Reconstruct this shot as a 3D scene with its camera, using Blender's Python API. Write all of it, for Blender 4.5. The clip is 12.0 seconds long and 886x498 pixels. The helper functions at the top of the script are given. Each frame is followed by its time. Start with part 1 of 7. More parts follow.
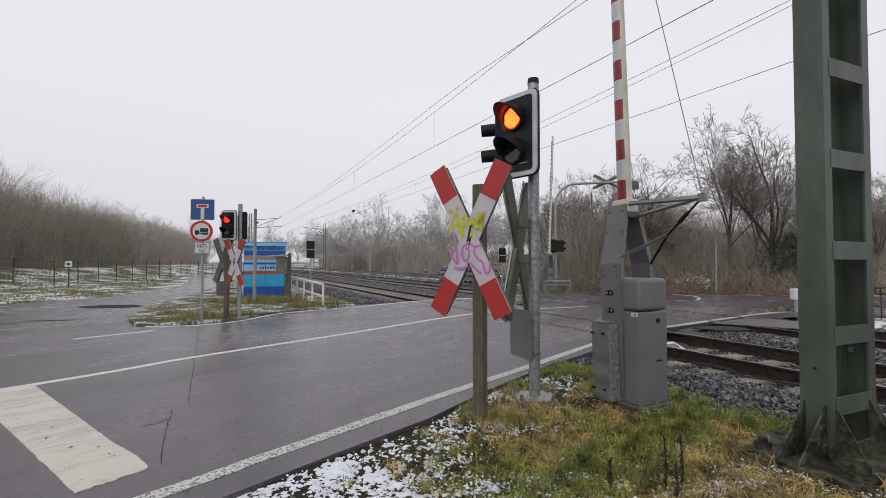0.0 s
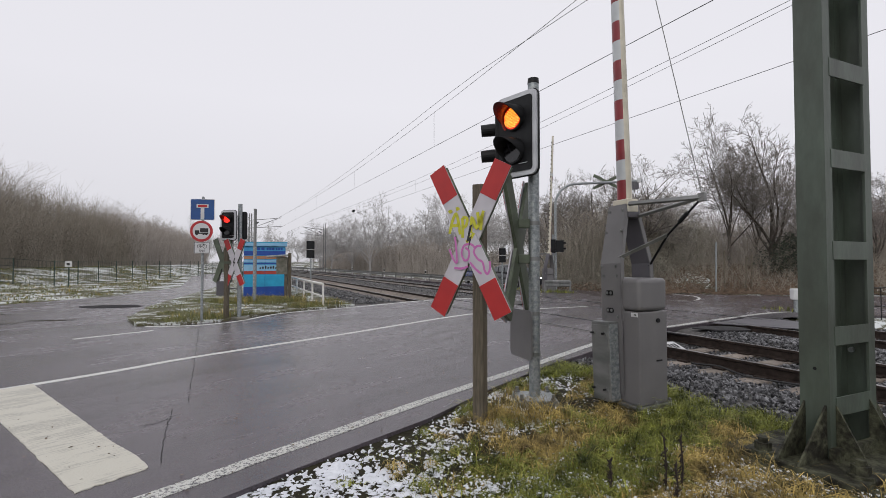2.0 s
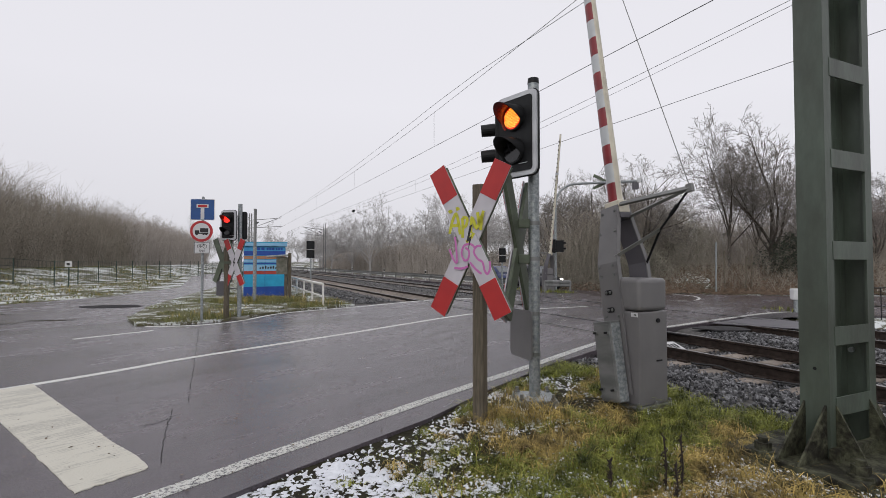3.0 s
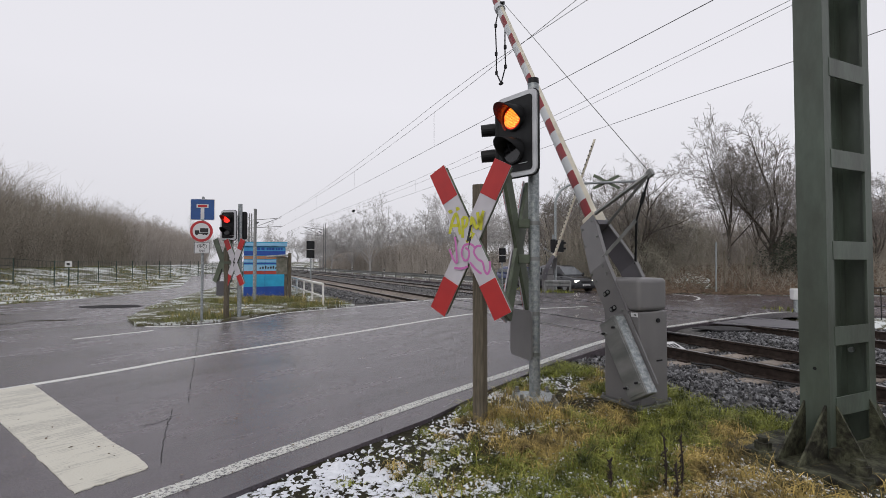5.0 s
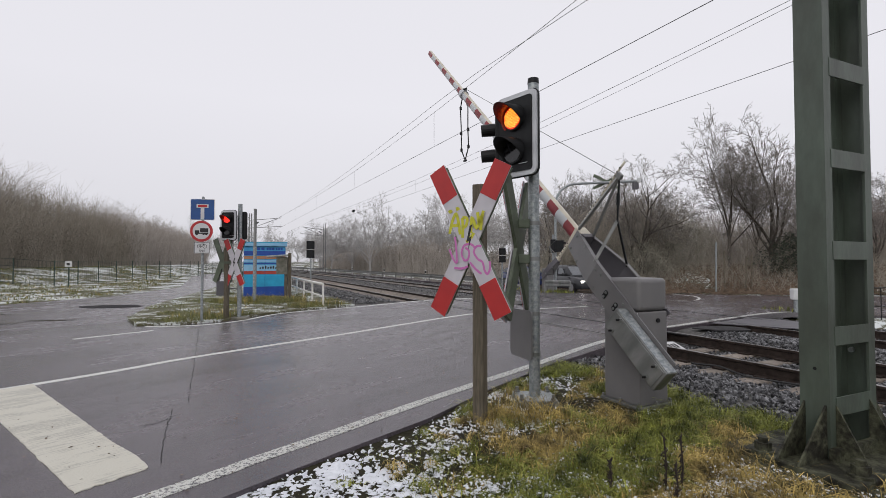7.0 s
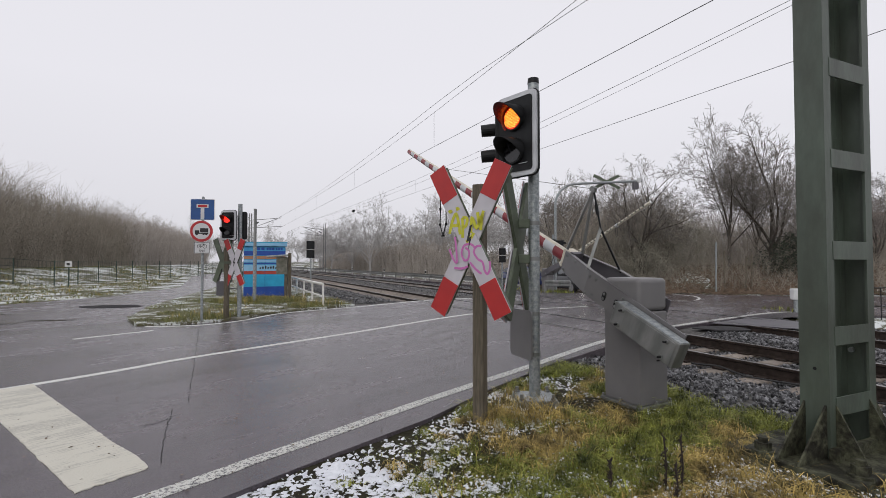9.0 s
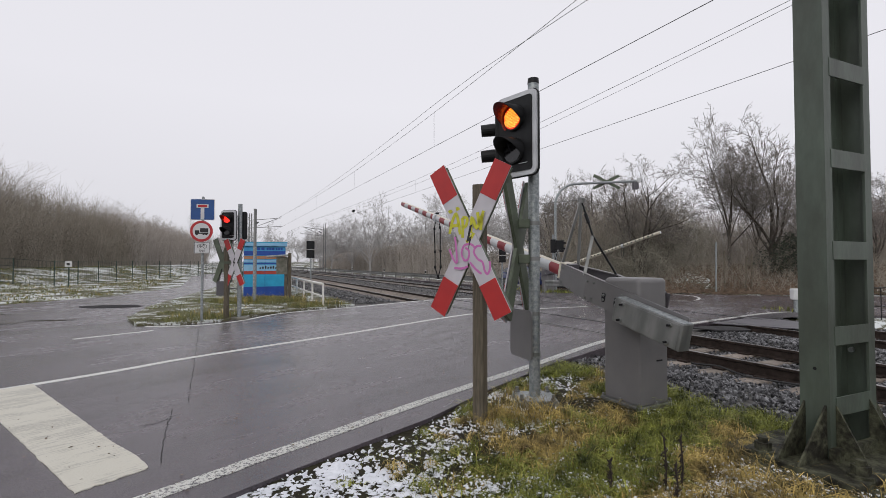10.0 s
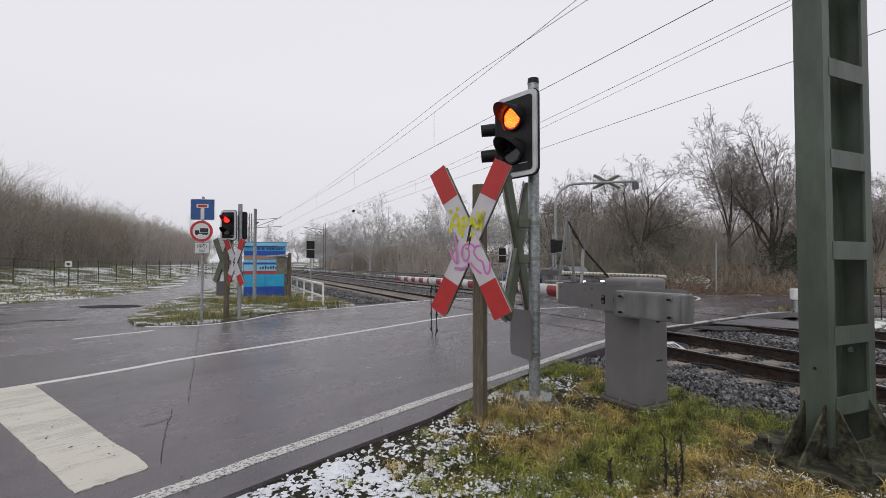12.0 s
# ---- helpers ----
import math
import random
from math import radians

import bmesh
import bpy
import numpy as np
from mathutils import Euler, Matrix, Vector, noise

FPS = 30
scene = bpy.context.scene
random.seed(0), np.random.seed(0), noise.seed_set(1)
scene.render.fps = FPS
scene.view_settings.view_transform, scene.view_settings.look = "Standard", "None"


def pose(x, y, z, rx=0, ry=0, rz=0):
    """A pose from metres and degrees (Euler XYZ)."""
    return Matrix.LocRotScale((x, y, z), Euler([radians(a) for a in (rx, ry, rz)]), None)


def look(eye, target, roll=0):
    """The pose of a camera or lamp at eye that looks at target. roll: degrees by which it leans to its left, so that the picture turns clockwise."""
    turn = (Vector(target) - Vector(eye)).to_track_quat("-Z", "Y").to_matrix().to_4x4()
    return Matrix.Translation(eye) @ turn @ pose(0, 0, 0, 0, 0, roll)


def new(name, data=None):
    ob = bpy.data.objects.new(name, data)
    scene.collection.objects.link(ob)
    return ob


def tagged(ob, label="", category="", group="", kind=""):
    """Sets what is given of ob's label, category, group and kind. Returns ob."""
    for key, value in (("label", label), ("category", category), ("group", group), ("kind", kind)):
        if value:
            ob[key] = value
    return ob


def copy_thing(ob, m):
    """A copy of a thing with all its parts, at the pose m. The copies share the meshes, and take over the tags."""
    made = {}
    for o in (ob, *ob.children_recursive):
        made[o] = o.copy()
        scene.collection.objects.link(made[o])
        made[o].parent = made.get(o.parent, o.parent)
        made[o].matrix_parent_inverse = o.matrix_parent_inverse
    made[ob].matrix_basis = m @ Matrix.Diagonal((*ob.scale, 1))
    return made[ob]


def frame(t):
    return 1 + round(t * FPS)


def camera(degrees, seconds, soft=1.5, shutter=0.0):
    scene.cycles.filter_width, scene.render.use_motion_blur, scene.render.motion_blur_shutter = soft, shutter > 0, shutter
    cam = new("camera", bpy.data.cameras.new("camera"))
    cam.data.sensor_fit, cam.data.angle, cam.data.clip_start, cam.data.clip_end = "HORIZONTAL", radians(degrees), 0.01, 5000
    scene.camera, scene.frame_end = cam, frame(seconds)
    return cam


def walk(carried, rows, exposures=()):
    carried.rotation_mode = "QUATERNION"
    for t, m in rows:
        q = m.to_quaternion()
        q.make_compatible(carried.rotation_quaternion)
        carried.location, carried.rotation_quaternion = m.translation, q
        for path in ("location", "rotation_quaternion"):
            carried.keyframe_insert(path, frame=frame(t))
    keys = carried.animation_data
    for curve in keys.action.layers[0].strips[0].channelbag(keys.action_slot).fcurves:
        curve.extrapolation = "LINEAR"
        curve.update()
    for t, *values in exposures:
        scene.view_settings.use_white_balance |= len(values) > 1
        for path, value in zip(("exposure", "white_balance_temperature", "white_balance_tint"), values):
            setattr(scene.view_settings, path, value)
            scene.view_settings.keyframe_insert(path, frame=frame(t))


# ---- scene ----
from mathutils import geometry

cam = camera(84, 12.0, soft=0.6)
walk(cam, [(0.0, pose(0, 0, 1.42, 91.58)), (12.0, pose(0, 0, 1.42, 91.58))])

# ---- light: overcast, foggy winter day ----
world = bpy.data.worlds.new("winter_sky")
scene.world = world
world.use_nodes = True
wn, wl = world.node_tree.nodes, world.node_tree.links
wn.clear()
w_out, w_bg = wn.new("ShaderNodeOutputWorld"), wn.new("ShaderNodeBackground")
w_sky, w_sat, w_mix = wn.new("ShaderNodeTexSky"), wn.new("ShaderNodeHueSaturation"), wn.new("ShaderNodeMix")
w_sky.sky_type, w_sky.sun_disc = "NISHITA", False
w_sky.sun_elevation, w_sky.sun_rotation = radians(24), radians(200)
w_sat.inputs["Saturation"].default_value = 0.15
w_mix.data_type = "RGBA"
w_mix.inputs["Factor"].default_value = 0.9
w_mix.inputs["B"].default_value = (8.85, 8.75, 9.35, 1)
wl.new(w_sky.outputs["Color"], w_sat.inputs["Color"])
wl.new(w_sat.outputs["Color"], w_mix.inputs["A"])
# an overcast sky is darker towards the horizon
w_tc, w_sep, w_ramp, w_mul = wn.new("ShaderNodeTexCoord"), wn.new("ShaderNodeSeparateXYZ"), wn.new("ShaderNodeValToRGB"), wn.new("ShaderNodeMix")
wl.new(w_tc.outputs["Generated"], w_sep.inputs["Vector"])
wl.new(w_sep.outputs["Z"], w_ramp.inputs["Fac"])
for pos, v in ((0.0, 0.8), (0.12, 0.88), (0.3, 0.97), (1.0, 1.0)):
    e = w_ramp.color_ramp.elements.new(pos)
    e.color = (v, v, v, 1)
w_ramp.color_ramp.elements.remove(w_ramp.color_ramp.elements[0])
w_mul.data_type, w_mul.blend_type = "RGBA", "MULTIPLY"
w_mul.inputs["Factor"].default_value = 1.0
wl.new(w_mix.outputs["Result"], w_mul.inputs["A"])
wl.new(w_ramp.outputs["Color"], w_mul.inputs["B"])
wl.new(w_mul.outputs["Result"], w_bg.inputs["Color"])
w_bg.inputs["Strength"].default_value = 0.1
wl.new(w_bg.outputs["Background"], w_out.inputs["Surface"])

sun = new("sun", bpy.data.lights.new("sun", "SUN"))
sun.data.energy, sun.data.angle, sun.data.color = 0.6, radians(40), (1.0, 0.97, 0.93)
sun.matrix_world = look((-20, -50, 40), (0, 0, 0))
scene.view_settings.exposure = 0.0


# ---- materials ----
def mat(name, color, rough=0.6, color2=None, scale=8.0, metal=0.0, bump=0.15, bump_scale=60.0, detail=6.0,
        spread=(0.35, 0.65), emit=0.0, vary=0.0, spec=0.5, stretch=(1, 1, 1), rough2=None, random_island=False, speckle=0.0, speckle_scale=90.0):
    """Two colours mixed by noise at one scale, fine relief at another."""
    m = bpy.data.materials.new(name)
    m.use_nodes = True
    n, l = m.node_tree.nodes, m.node_tree.links
    b = n["Principled BSDF"]
    c2 = color2 or tuple(c * 0.72 for c in color)
    tc, mp, nz = n.new("ShaderNodeTexCoord"), n.new("ShaderNodeMapping"), n.new("ShaderNodeTexNoise")
    geo = n.new("ShaderNodeNewGeometry")
    mp.inputs["Scale"].default_value = stretch
    l.new(geo.outputs["Position"] if vary == -1 else tc.outputs["Object"], mp.inputs["Vector"])
    l.new(mp.outputs["Vector"], nz.inputs["Vector"])
    nz.inputs["Scale"].default_value, nz.inputs["Detail"].default_value = scale, detail
    ramp = n.new("ShaderNodeValToRGB")
    ramp.color_ramp.elements[0].position, ramp.color_ramp.elements[1].position = spread
    ramp.color_ramp.elements[0].color, ramp.color_ramp.elements[1].color = (*c2, 1), (*color, 1)
    l.new(nz.outputs["Fac"], ramp.inputs["Fac"])
    col = ramp.outputs["Color"]
    if vary > 0:
        hs, info, mr = n.new("ShaderNodeHueSaturation"), n.new("ShaderNodeObjectInfo"), n.new("ShaderNodeMapRange")
        mr.inputs["To Min"].default_value, mr.inputs["To Max"].default_value = 1 - vary, 1 + vary
        l.new(geo.outputs["Random Per Island"] if random_island else info.outputs["Random"], mr.inputs["Value"])
        l.new(mr.outputs["Result"], hs.inputs["Value"])
        l.new(col, hs.inputs["Color"])
        col = hs.outputs["Color"]
    if speckle:
        sn, sr, sm = n.new("ShaderNodeTexNoise"), n.new("ShaderNodeMapRange"), n.new("ShaderNodeMix")
        sn.inputs["Scale"].default_value, sn.inputs["Detail"].default_value, sn.inputs["Roughness"].default_value = speckle_scale, 3, 0.7
        l.new(mp.outputs["Vector"], sn.inputs["Vector"])
        sr.inputs["From Min"].default_value, sr.inputs["From Max"].default_value = 0.3, 0.7
        sr.inputs["To Min"].default_value, sr.inputs["To Max"].default_value = 1 - speckle, 1 + speckle
        l.new(sn.outputs["Fac"], sr.inputs["Value"])
        sm.data_type, sm.blend_type = "RGBA", "MULTIPLY"
        sm.inputs["Factor"].default_value = 1.0
        l.new(col, sm.inputs["A"])
        l.new(sr.outputs["Result"], sm.inputs["B"])
        col = sm.outputs["Result"]
    l.new(col, b.inputs["Base Color"])
    b.inputs["Roughness"].default_value, b.inputs["Metallic"].default_value = rough, metal
    b.inputs["Specular IOR Level"].default_value = spec
    if rough2 is not None:
        mr2 = n.new("ShaderNodeMapRange")
        mr2.inputs["From Min"].default_value, mr2.inputs["From Max"].default_value = 0.35, 0.65
        mr2.inputs["To Min"].default_value, mr2.inputs["To Max"].default_value = rough2, rough
        l.new(nz.outputs["Fac"], mr2.inputs["Value"])
        l.new(mr2.outputs["Result"], b.inputs["Roughness"])
    if bump:
        nb, bp = n.new("ShaderNodeTexNoise"), n.new("ShaderNodeBump")
        nb.inputs["Scale"].default_value, nb.inputs["Detail"].default_value = bump_scale, 4
        l.new(mp.outputs["Vector"], nb.inputs["Vector"])
        bp.inputs["Strength"].default_value, bp.inputs["Distance"].default_value = bump, 0.02
        l.new(nb.outputs["Fac"], bp.inputs["Height"])
        l.new(bp.outputs["Normal"], b.inputs["Normal"])
    if emit:
        l.new(col, b.inputs["Emission Color"])
        b.inputs["Emission Strength"].default_value = emit
    return m


def layered(name, base, base2, over, scale_big, scale_fine, cover, rough_base, rough_over, bump=0.4, bump_scale=25.0):
    """A two-tone ground with patches of a second material on it (snow on grass, worn paint)."""
    m = mat(name, base, rough_base, base2, scale_fine, bump=bump, bump_scale=bump_scale, vary=-1)
    n, l = m.node_tree.nodes, m.node_tree.links
    b = n["Principled BSDF"]
    old = b.inputs["Base Color"].links[0].from_socket
    geo = n["Geometry"]
    big, fine, add, mr = n.new("ShaderNodeTexNoise"), n.new("ShaderNodeTexNoise"), n.new("ShaderNodeMath"), n.new("ShaderNodeMapRange")
    big.inputs["Scale"].default_value, fine.inputs["Scale"].default_value = scale_big, scale_fine * 0.6
    big.inputs["Detail"].default_value, fine.inputs["Detail"].default_value = 4, 8
    fine.inputs["Roughness"].default_value = 0.65
    l.new(geo.outputs["Position"], big.inputs["Vector"])
    l.new(geo.outputs["Position"], fine.inputs["Vector"])
    add.operation = "ADD"
    l.new(big.outputs["Fac"], add.inputs[0])
    l.new(fine.outputs["Fac"], add.inputs[1])
    mr.inputs["From Min"].default_value, mr.inputs["From Max"].default_value = 1.0 - cover - 0.03, 1.0 - cover + 0.03
    l.new(add.outputs["Value"], mr.inputs["Value"])
    mx = n.new("ShaderNodeMix")
    mx.data_type = "RGBA"
    l.new(mr.outputs["Result"], mx.inputs["Factor"])
    l.new(old, mx.inputs["A"])
    mx.inputs["B"].default_value = (*over, 1)
    l.new(mx.outputs["Result"], b.inputs["Base Color"])
    rr = n.new("ShaderNodeMapRange")
    rr.inputs["To Min"].default_value, rr.inputs["To Max"].default_value = rough_base, rough_over
    l.new(mr.outputs["Result"], rr.inputs["Value"])
    l.new(rr.outputs["Result"], b.inputs["Roughness"])
    return m


SNOW = (0.78, 0.8, 0.84)
M_ground = layered("winter_grass_soil", (0.1, 0.1, 0.04), (0.055, 0.048, 0.026), (0.62, 0.65, 0.64), 0.5, 9, -0.03, 0.9, 0.6)
M_verge = layered("verge_soil", (0.034, 0.032, 0.014), (0.016, 0.013, 0.009), SNOW, 1.2, 16, -0.14, 0.9, 0.6)
M_ivytangle = mat("bramble_tangle", (0.29, 0.268, 0.212), 0.95, (0.21, 0.195, 0.152), 0.8, bump=0, vary=0.25, random_island=True)
M_snowgrass = layered("snowy_grass", (0.13, 0.125, 0.06), (0.06, 0.055, 0.03), (0.6, 0.63, 0.6), 1.4, 30, -0.07, 0.9, 0.6)


def wet_road(name):
    """Asphalt with fine aggregate, drawn-out wet tracks along the lane and drier, paler patches."""
    m = bpy.data.materials.new(name)
    m.use_nodes = True
    n, l = m.node_tree.nodes, m.node_tree.links
    b = n["Principled BSDF"]
    geo, turn, draw = n.new("ShaderNodeNewGeometry"), n.new("ShaderNodeMapping"), n.new("ShaderNodeMapping")
    turn.inputs["Rotation"].default_value = (0, 0, radians(-52.6))
    draw.inputs["Scale"].default_value = (0.28, 1.0, 1.0)
    l.new(geo.outputs["Position"], turn.inputs["Vector"])
    l.new(turn.outputs["Vector"], draw.inputs["Vector"])

    def cloud(scale, detail, rough, source, lo, hi, distort=0.0):
        t, r = n.new("ShaderNodeTexNoise"), n.new("ShaderNodeMapRange")
        t.inputs["Scale"].default_value, t.inputs["Detail"].default_value = scale, detail
        t.inputs["Roughness"].default_value, t.inputs["Distortion"].default_value = rough, distort
        l.new(source, t.inputs["Vector"])
        l.new(t.outputs["Fac"], r.inputs["Value"])
        r.inputs["From Min"].default_value, r.inputs["From Max"].default_value = lo, hi
        return r.outputs["Result"]
    tracks = cloud(0.9, 6, 0.55, draw.outputs["Vector"], 0.38, 0.62, 0.4)
    blots = cloud(5.0, 8, 0.6, draw.outputs["Vector"], 0.4, 0.66)
    grain = cloud(75.0, 4, 0.75, geo.outputs["Position"], 0.28, 0.72)
    wet = n.new("ShaderNodeMath")
    wet.operation, wet.use_clamp = "MULTIPLY_ADD", True
    l.new(blots, wet.inputs[0])
    wet.inputs[1].default_value = 0.45
    half = n.new("ShaderNodeMath")
    half.operation = "MULTIPLY"
    half.inputs[1].default_value = 0.65
    l.new(tracks, half.inputs[0])
    l.new(half.outputs["Value"], wet.inputs[2])
    tone, speck, dark = n.new("ShaderNodeMix"), n.new("ShaderNodeMapRange"), n.new("ShaderNodeMix")
    tone.data_type = dark.data_type = "RGBA"
    tone.inputs["A"].default_value, tone.inputs["B"].default_value = (0.112, 0.096, 0.107, 1), (0.056, 0.048, 0.055, 1)
    l.new(wet.outputs["Value"], tone.inputs["Factor"])
    speck.inputs["To Min"].default_value, speck.inputs["To Max"].default_value = 0.3, 1.7
    l.new(grain, speck.inputs["Value"])
    dark.blend_type = "MULTIPLY"
    dark.inputs["Factor"].default_value = 1.0
    l.new(tone.outputs["Result"], dark.inputs["A"])
    l.new(speck.outputs["Result"], dark.inputs["B"])
    l.new(dark.outputs["Result"], b.inputs["Base Color"])
    gloss = n.new("ShaderNodeMapRange")
    gloss.inputs["To Min"].default_value, gloss.inputs["To Max"].default_value = 0.32, 0.075
    l.new(wet.outputs["Value"], gloss.inputs["Value"])
    l.new(gloss.outputs["Result"], b.inputs["Roughness"])
    relief = n.new("ShaderNodeBump")
    relief.inputs["Strength"].default_value, relief.inputs["Distance"].default_value = 0.2, 0.012
    l.new(grain, relief.inputs["Height"])
    l.new(relief.outputs["Normal"], b.inputs["Normal"])
    return m


M_asphalt = wet_road("wet_asphalt")
M_edge = mat("crumbling_asphalt_edge", (0.05, 0.048, 0.05), 0.75, (0.02, 0.02, 0.02), 9, bump=0.6, bump_scale=40, vary=-1)
M_paint = layered("worn_road_paint", (0.09, 0.085, 0.085), (0.06, 0.055, 0.06), (0.58, 0.58, 0.54), 40.0, 160, 0.05, 0.4, 0.5, 0.2, 60)
M_paintgood = layered("road_paint", (0.3, 0.3, 0.28), (0.06, 0.055, 0.06), (0.62, 0.62, 0.59), 1.5, 40, 0.25, 0.4, 0.5, 0.2, 60)
M_stop = layered("stop_line_paint", (0.47, 0.455, 0.385), (0.36, 0.345, 0.295), (0.56, 0.54, 0.46), 1.6, 34, 0.0, 0.4, 0.5, 0.2, 60)
for node in M_stop.node_tree.nodes:
    if node.type == "TEX_NOISE" and node.inputs["Scale"].default_value < 25 and node.inputs["Vector"].links[0].from_node.type == "NEW_GEOMETRY":
        turn_, draw_ = M_stop.node_tree.nodes.new("ShaderNodeMapping"), M_stop.node_tree.nodes.new("ShaderNodeMapping")
        turn_.inputs["Rotation"].default_value, draw_.inputs["Scale"].default_value = (0, 0, radians(-52.6)), (0.3, 2.2, 1)
        M_stop.node_tree.links.new(M_stop.node_tree.nodes["Geometry"].outputs["Position"], turn_.inputs["Vector"])
        M_stop.node_tree.links.new(turn_.outputs["Vector"], draw_.inputs["Vector"])
        M_stop.node_tree.links.new(draw_.outputs["Vector"], node.inputs["Vector"])
M_bare = mat("bare_asphalt_patch", (0.035, 0.032, 0.034), 0.9, (0.02, 0.018, 0.02), 5, vary=-1, spec=0.15)
M_puddle = mat("standing_water", (0.02, 0.02, 0.022), 0.05, bump=0.0)
M_ballast = mat("dark_ballast_stone", (0.2, 0.2, 0.205), 0.42, (0.035, 0.035, 0.038), 14, bump=0.3, vary=0.85, random_island=True)
M_stone = mat("ballast_stone", (0.2, 0.2, 0.205), 0.42, (0.035, 0.035, 0.038), 12, bump=0.3, vary=0.85)
M_bed = mat("ballast_bed", (0.14, 0.135, 0.128), 0.85, (0.05, 0.048, 0.045), 14, bump=1.0, bump_scale=18, vary=-1)
M_rail = mat("rusty_rail_steel", (0.05, 0.037, 0.031), 0.5, (0.024, 0.018, 0.015), 12, metal=0.3)
M_railhead = mat("worn_rail_head", (0.33, 0.32, 0.32), 0.28, (0.2, 0.19, 0.18), 5, metal=0.9, bump=0.05)
M_groove = mat("flange_groove_rubber", (0.018, 0.017, 0.018), 0.6)
M_sleeper = mat("concrete_sleeper", (0.3, 0.26, 0.22), 0.85, (0.17, 0.14, 0.115), 9, bump=0.4, vary=0.15)
M_galv = mat("galvanised_steel", (0.38, 0.4, 0.4), 0.42, (0.2, 0.225, 0.235), 26, speckle=0.2, speckle_scale=60, metal=0.55, bump=0.06)
M_galvdark = mat("weathered_zinc", (0.26, 0.262, 0.255), 0.5, (0.16, 0.165, 0.16), 8, metal=0.5, bump=0.08, stretch=(1, 1, 0.3))
M_grey = mat("grey_powder_coat", (0.165, 0.16, 0.16), 0.42, (0.14, 0.135, 0.137), 3, bump=0.05, bump_scale=300)
M_greydark = mat("shadow_grey_paint", (0.1, 0.095, 0.105), 0.45, (0.08, 0.075, 0.085), 3, bump=0.05)
M_red = mat("barrier_red_film", (0.24, 0.022, 0.028), 0.4, (0.19, 0.017, 0.022), 6, bump=0.02)
M_white = mat("barrier_white_film", (0.52, 0.54, 0.55), 0.38, (0.45, 0.47, 0.48), 6, bump=0.02)
M_cream = mat("boom_cream_gelcoat", (0.62, 0.58, 0.47), 0.4, (0.5, 0.46, 0.37), 6, bump=0.03)
M_crossred = mat("cross_red_film", (0.42, 0.022, 0.02), 0.4, (0.36, 0.018, 0.018), 5, bump=0.03)
M_crosswhite = mat("cross_white_film", (0.52, 0.5, 0.53), 0.4, (0.45, 0.43, 0.46), 5, bump=0.03)
M_crossback = mat("green_grey_sign_back", (0.105, 0.13, 0.085), 0.5, (0.07, 0.083, 0.055), 7, bump=0.1)
M_wood = mat("weathered_post_wood", (0.15, 0.125, 0.09), 0.8, (0.075, 0.062, 0.042), 10, bump=0.5, stretch=(6, 6, 0.6))
M_mast = mat("green_mast_paint", (0.08, 0.103, 0.08), 0.45, (0.052, 0.062, 0.047), 4.5, speckle=0.12, speckle_scale=14, bump=0.08, bump_scale=30, stretch=(1, 1, 0.35))
M_mastbase = mat("mossy_mast_foot", (0.075, 0.077, 0.05), 0.7, (0.022, 0.021, 0.015), 7, bump=0.5, bump_scale=30, speckle=0.45, speckle_scale=28, spread=(0.4, 0.62))
M_concrete = mat("mossy_concrete", (0.2, 0.19, 0.16), 0.9, (0.1, 0.1, 0.075), 6, bump=0.4, bump_scale=30)
M_black = mat("black_signal_housing", (0.016, 0.017, 0.018), 0.45, (0.011, 0.011, 0.012), 8, bump=0.03)
# lining of a black hood, with the lamp's red glow painted into its colour
M_hoodglow = mat("painted_lamp_glow_hood", (0.25, 0.03, 0.02), 0.4, (0.2, 0.02, 0.015), 8, bump=0.0)
M_rim = mat("white_contrast_rim", (0.55, 0.56, 0.58), 0.4, (0.46, 0.47, 0.49), 6, bump=0.02)
M_lens = mat("dark_signal_lens", (0.02, 0.02, 0.022), 0.08, bump=0.0)
M_glow = mat("lit_red_signal", (1.0, 0.045, 0.005), 0.4, (0.9, 0.03, 0.004), 60, emit=0.45, bump=0)
M_led = mat("lit_led_dots", (1.0, 0.66, 0.1), 0.4, (1.0, 0.45, 0.04), 26, emit=1.7, bump=0)
M_farlamp = mat("lit_far_red_signal", (1.0, 0.03, 0.02), 0.4, (1.0, 0.02, 0.01), 60, emit=1.6, bump=0)
M_head = mat("lit_headlamp", (1.0, 0.97, 0.9), 0.2, (1.0, 0.95, 0.85), 30, emit=2.5, bump=0)
M_yellow = mat("yellow_spray_paint", (0.55, 0.53, 0.03), 0.5, (0.45, 0.44, 0.03), 20, bump=0)
M_pink = mat("pink_spray_paint", (0.55, 0.16, 0.42), 0.5, (0.48, 0.13, 0.37), 20, bump=0)
M_blue = mat("sign_blue_film", (0.012, 0.075, 0.26), 0.4, (0.01, 0.06, 0.21), 6, bump=0.02)
M_signwhite = mat("sign_white_film", (0.62, 0.62, 0.62), 0.4, (0.54, 0.54, 0.54), 6, bump=0.02)
M_signred = mat("sign_red_film", (0.45, 0.02, 0.025), 0.4, (0.38, 0.015, 0.02), 6, bump=0.02)
M_ink = mat("black_print", (0.015, 0.015, 0.015), 0.5, bump=0)
M_hutblue = mat("hut_sky_blue_paint", (0.06, 0.33, 0.6), 0.5, (0.045, 0.26, 0.5), 3, bump=0.08)
M_hutdeep = mat("hut_deep_blue_paint", (0.016, 0.075, 0.36), 0.5, (0.012, 0.055, 0.27), 3, bump=0.08)
M_hutcyan = mat("hut_cyan_paint", (0.025, 0.38, 0.62), 0.5, (0.02, 0.3, 0.52), 3, bump=0.08)
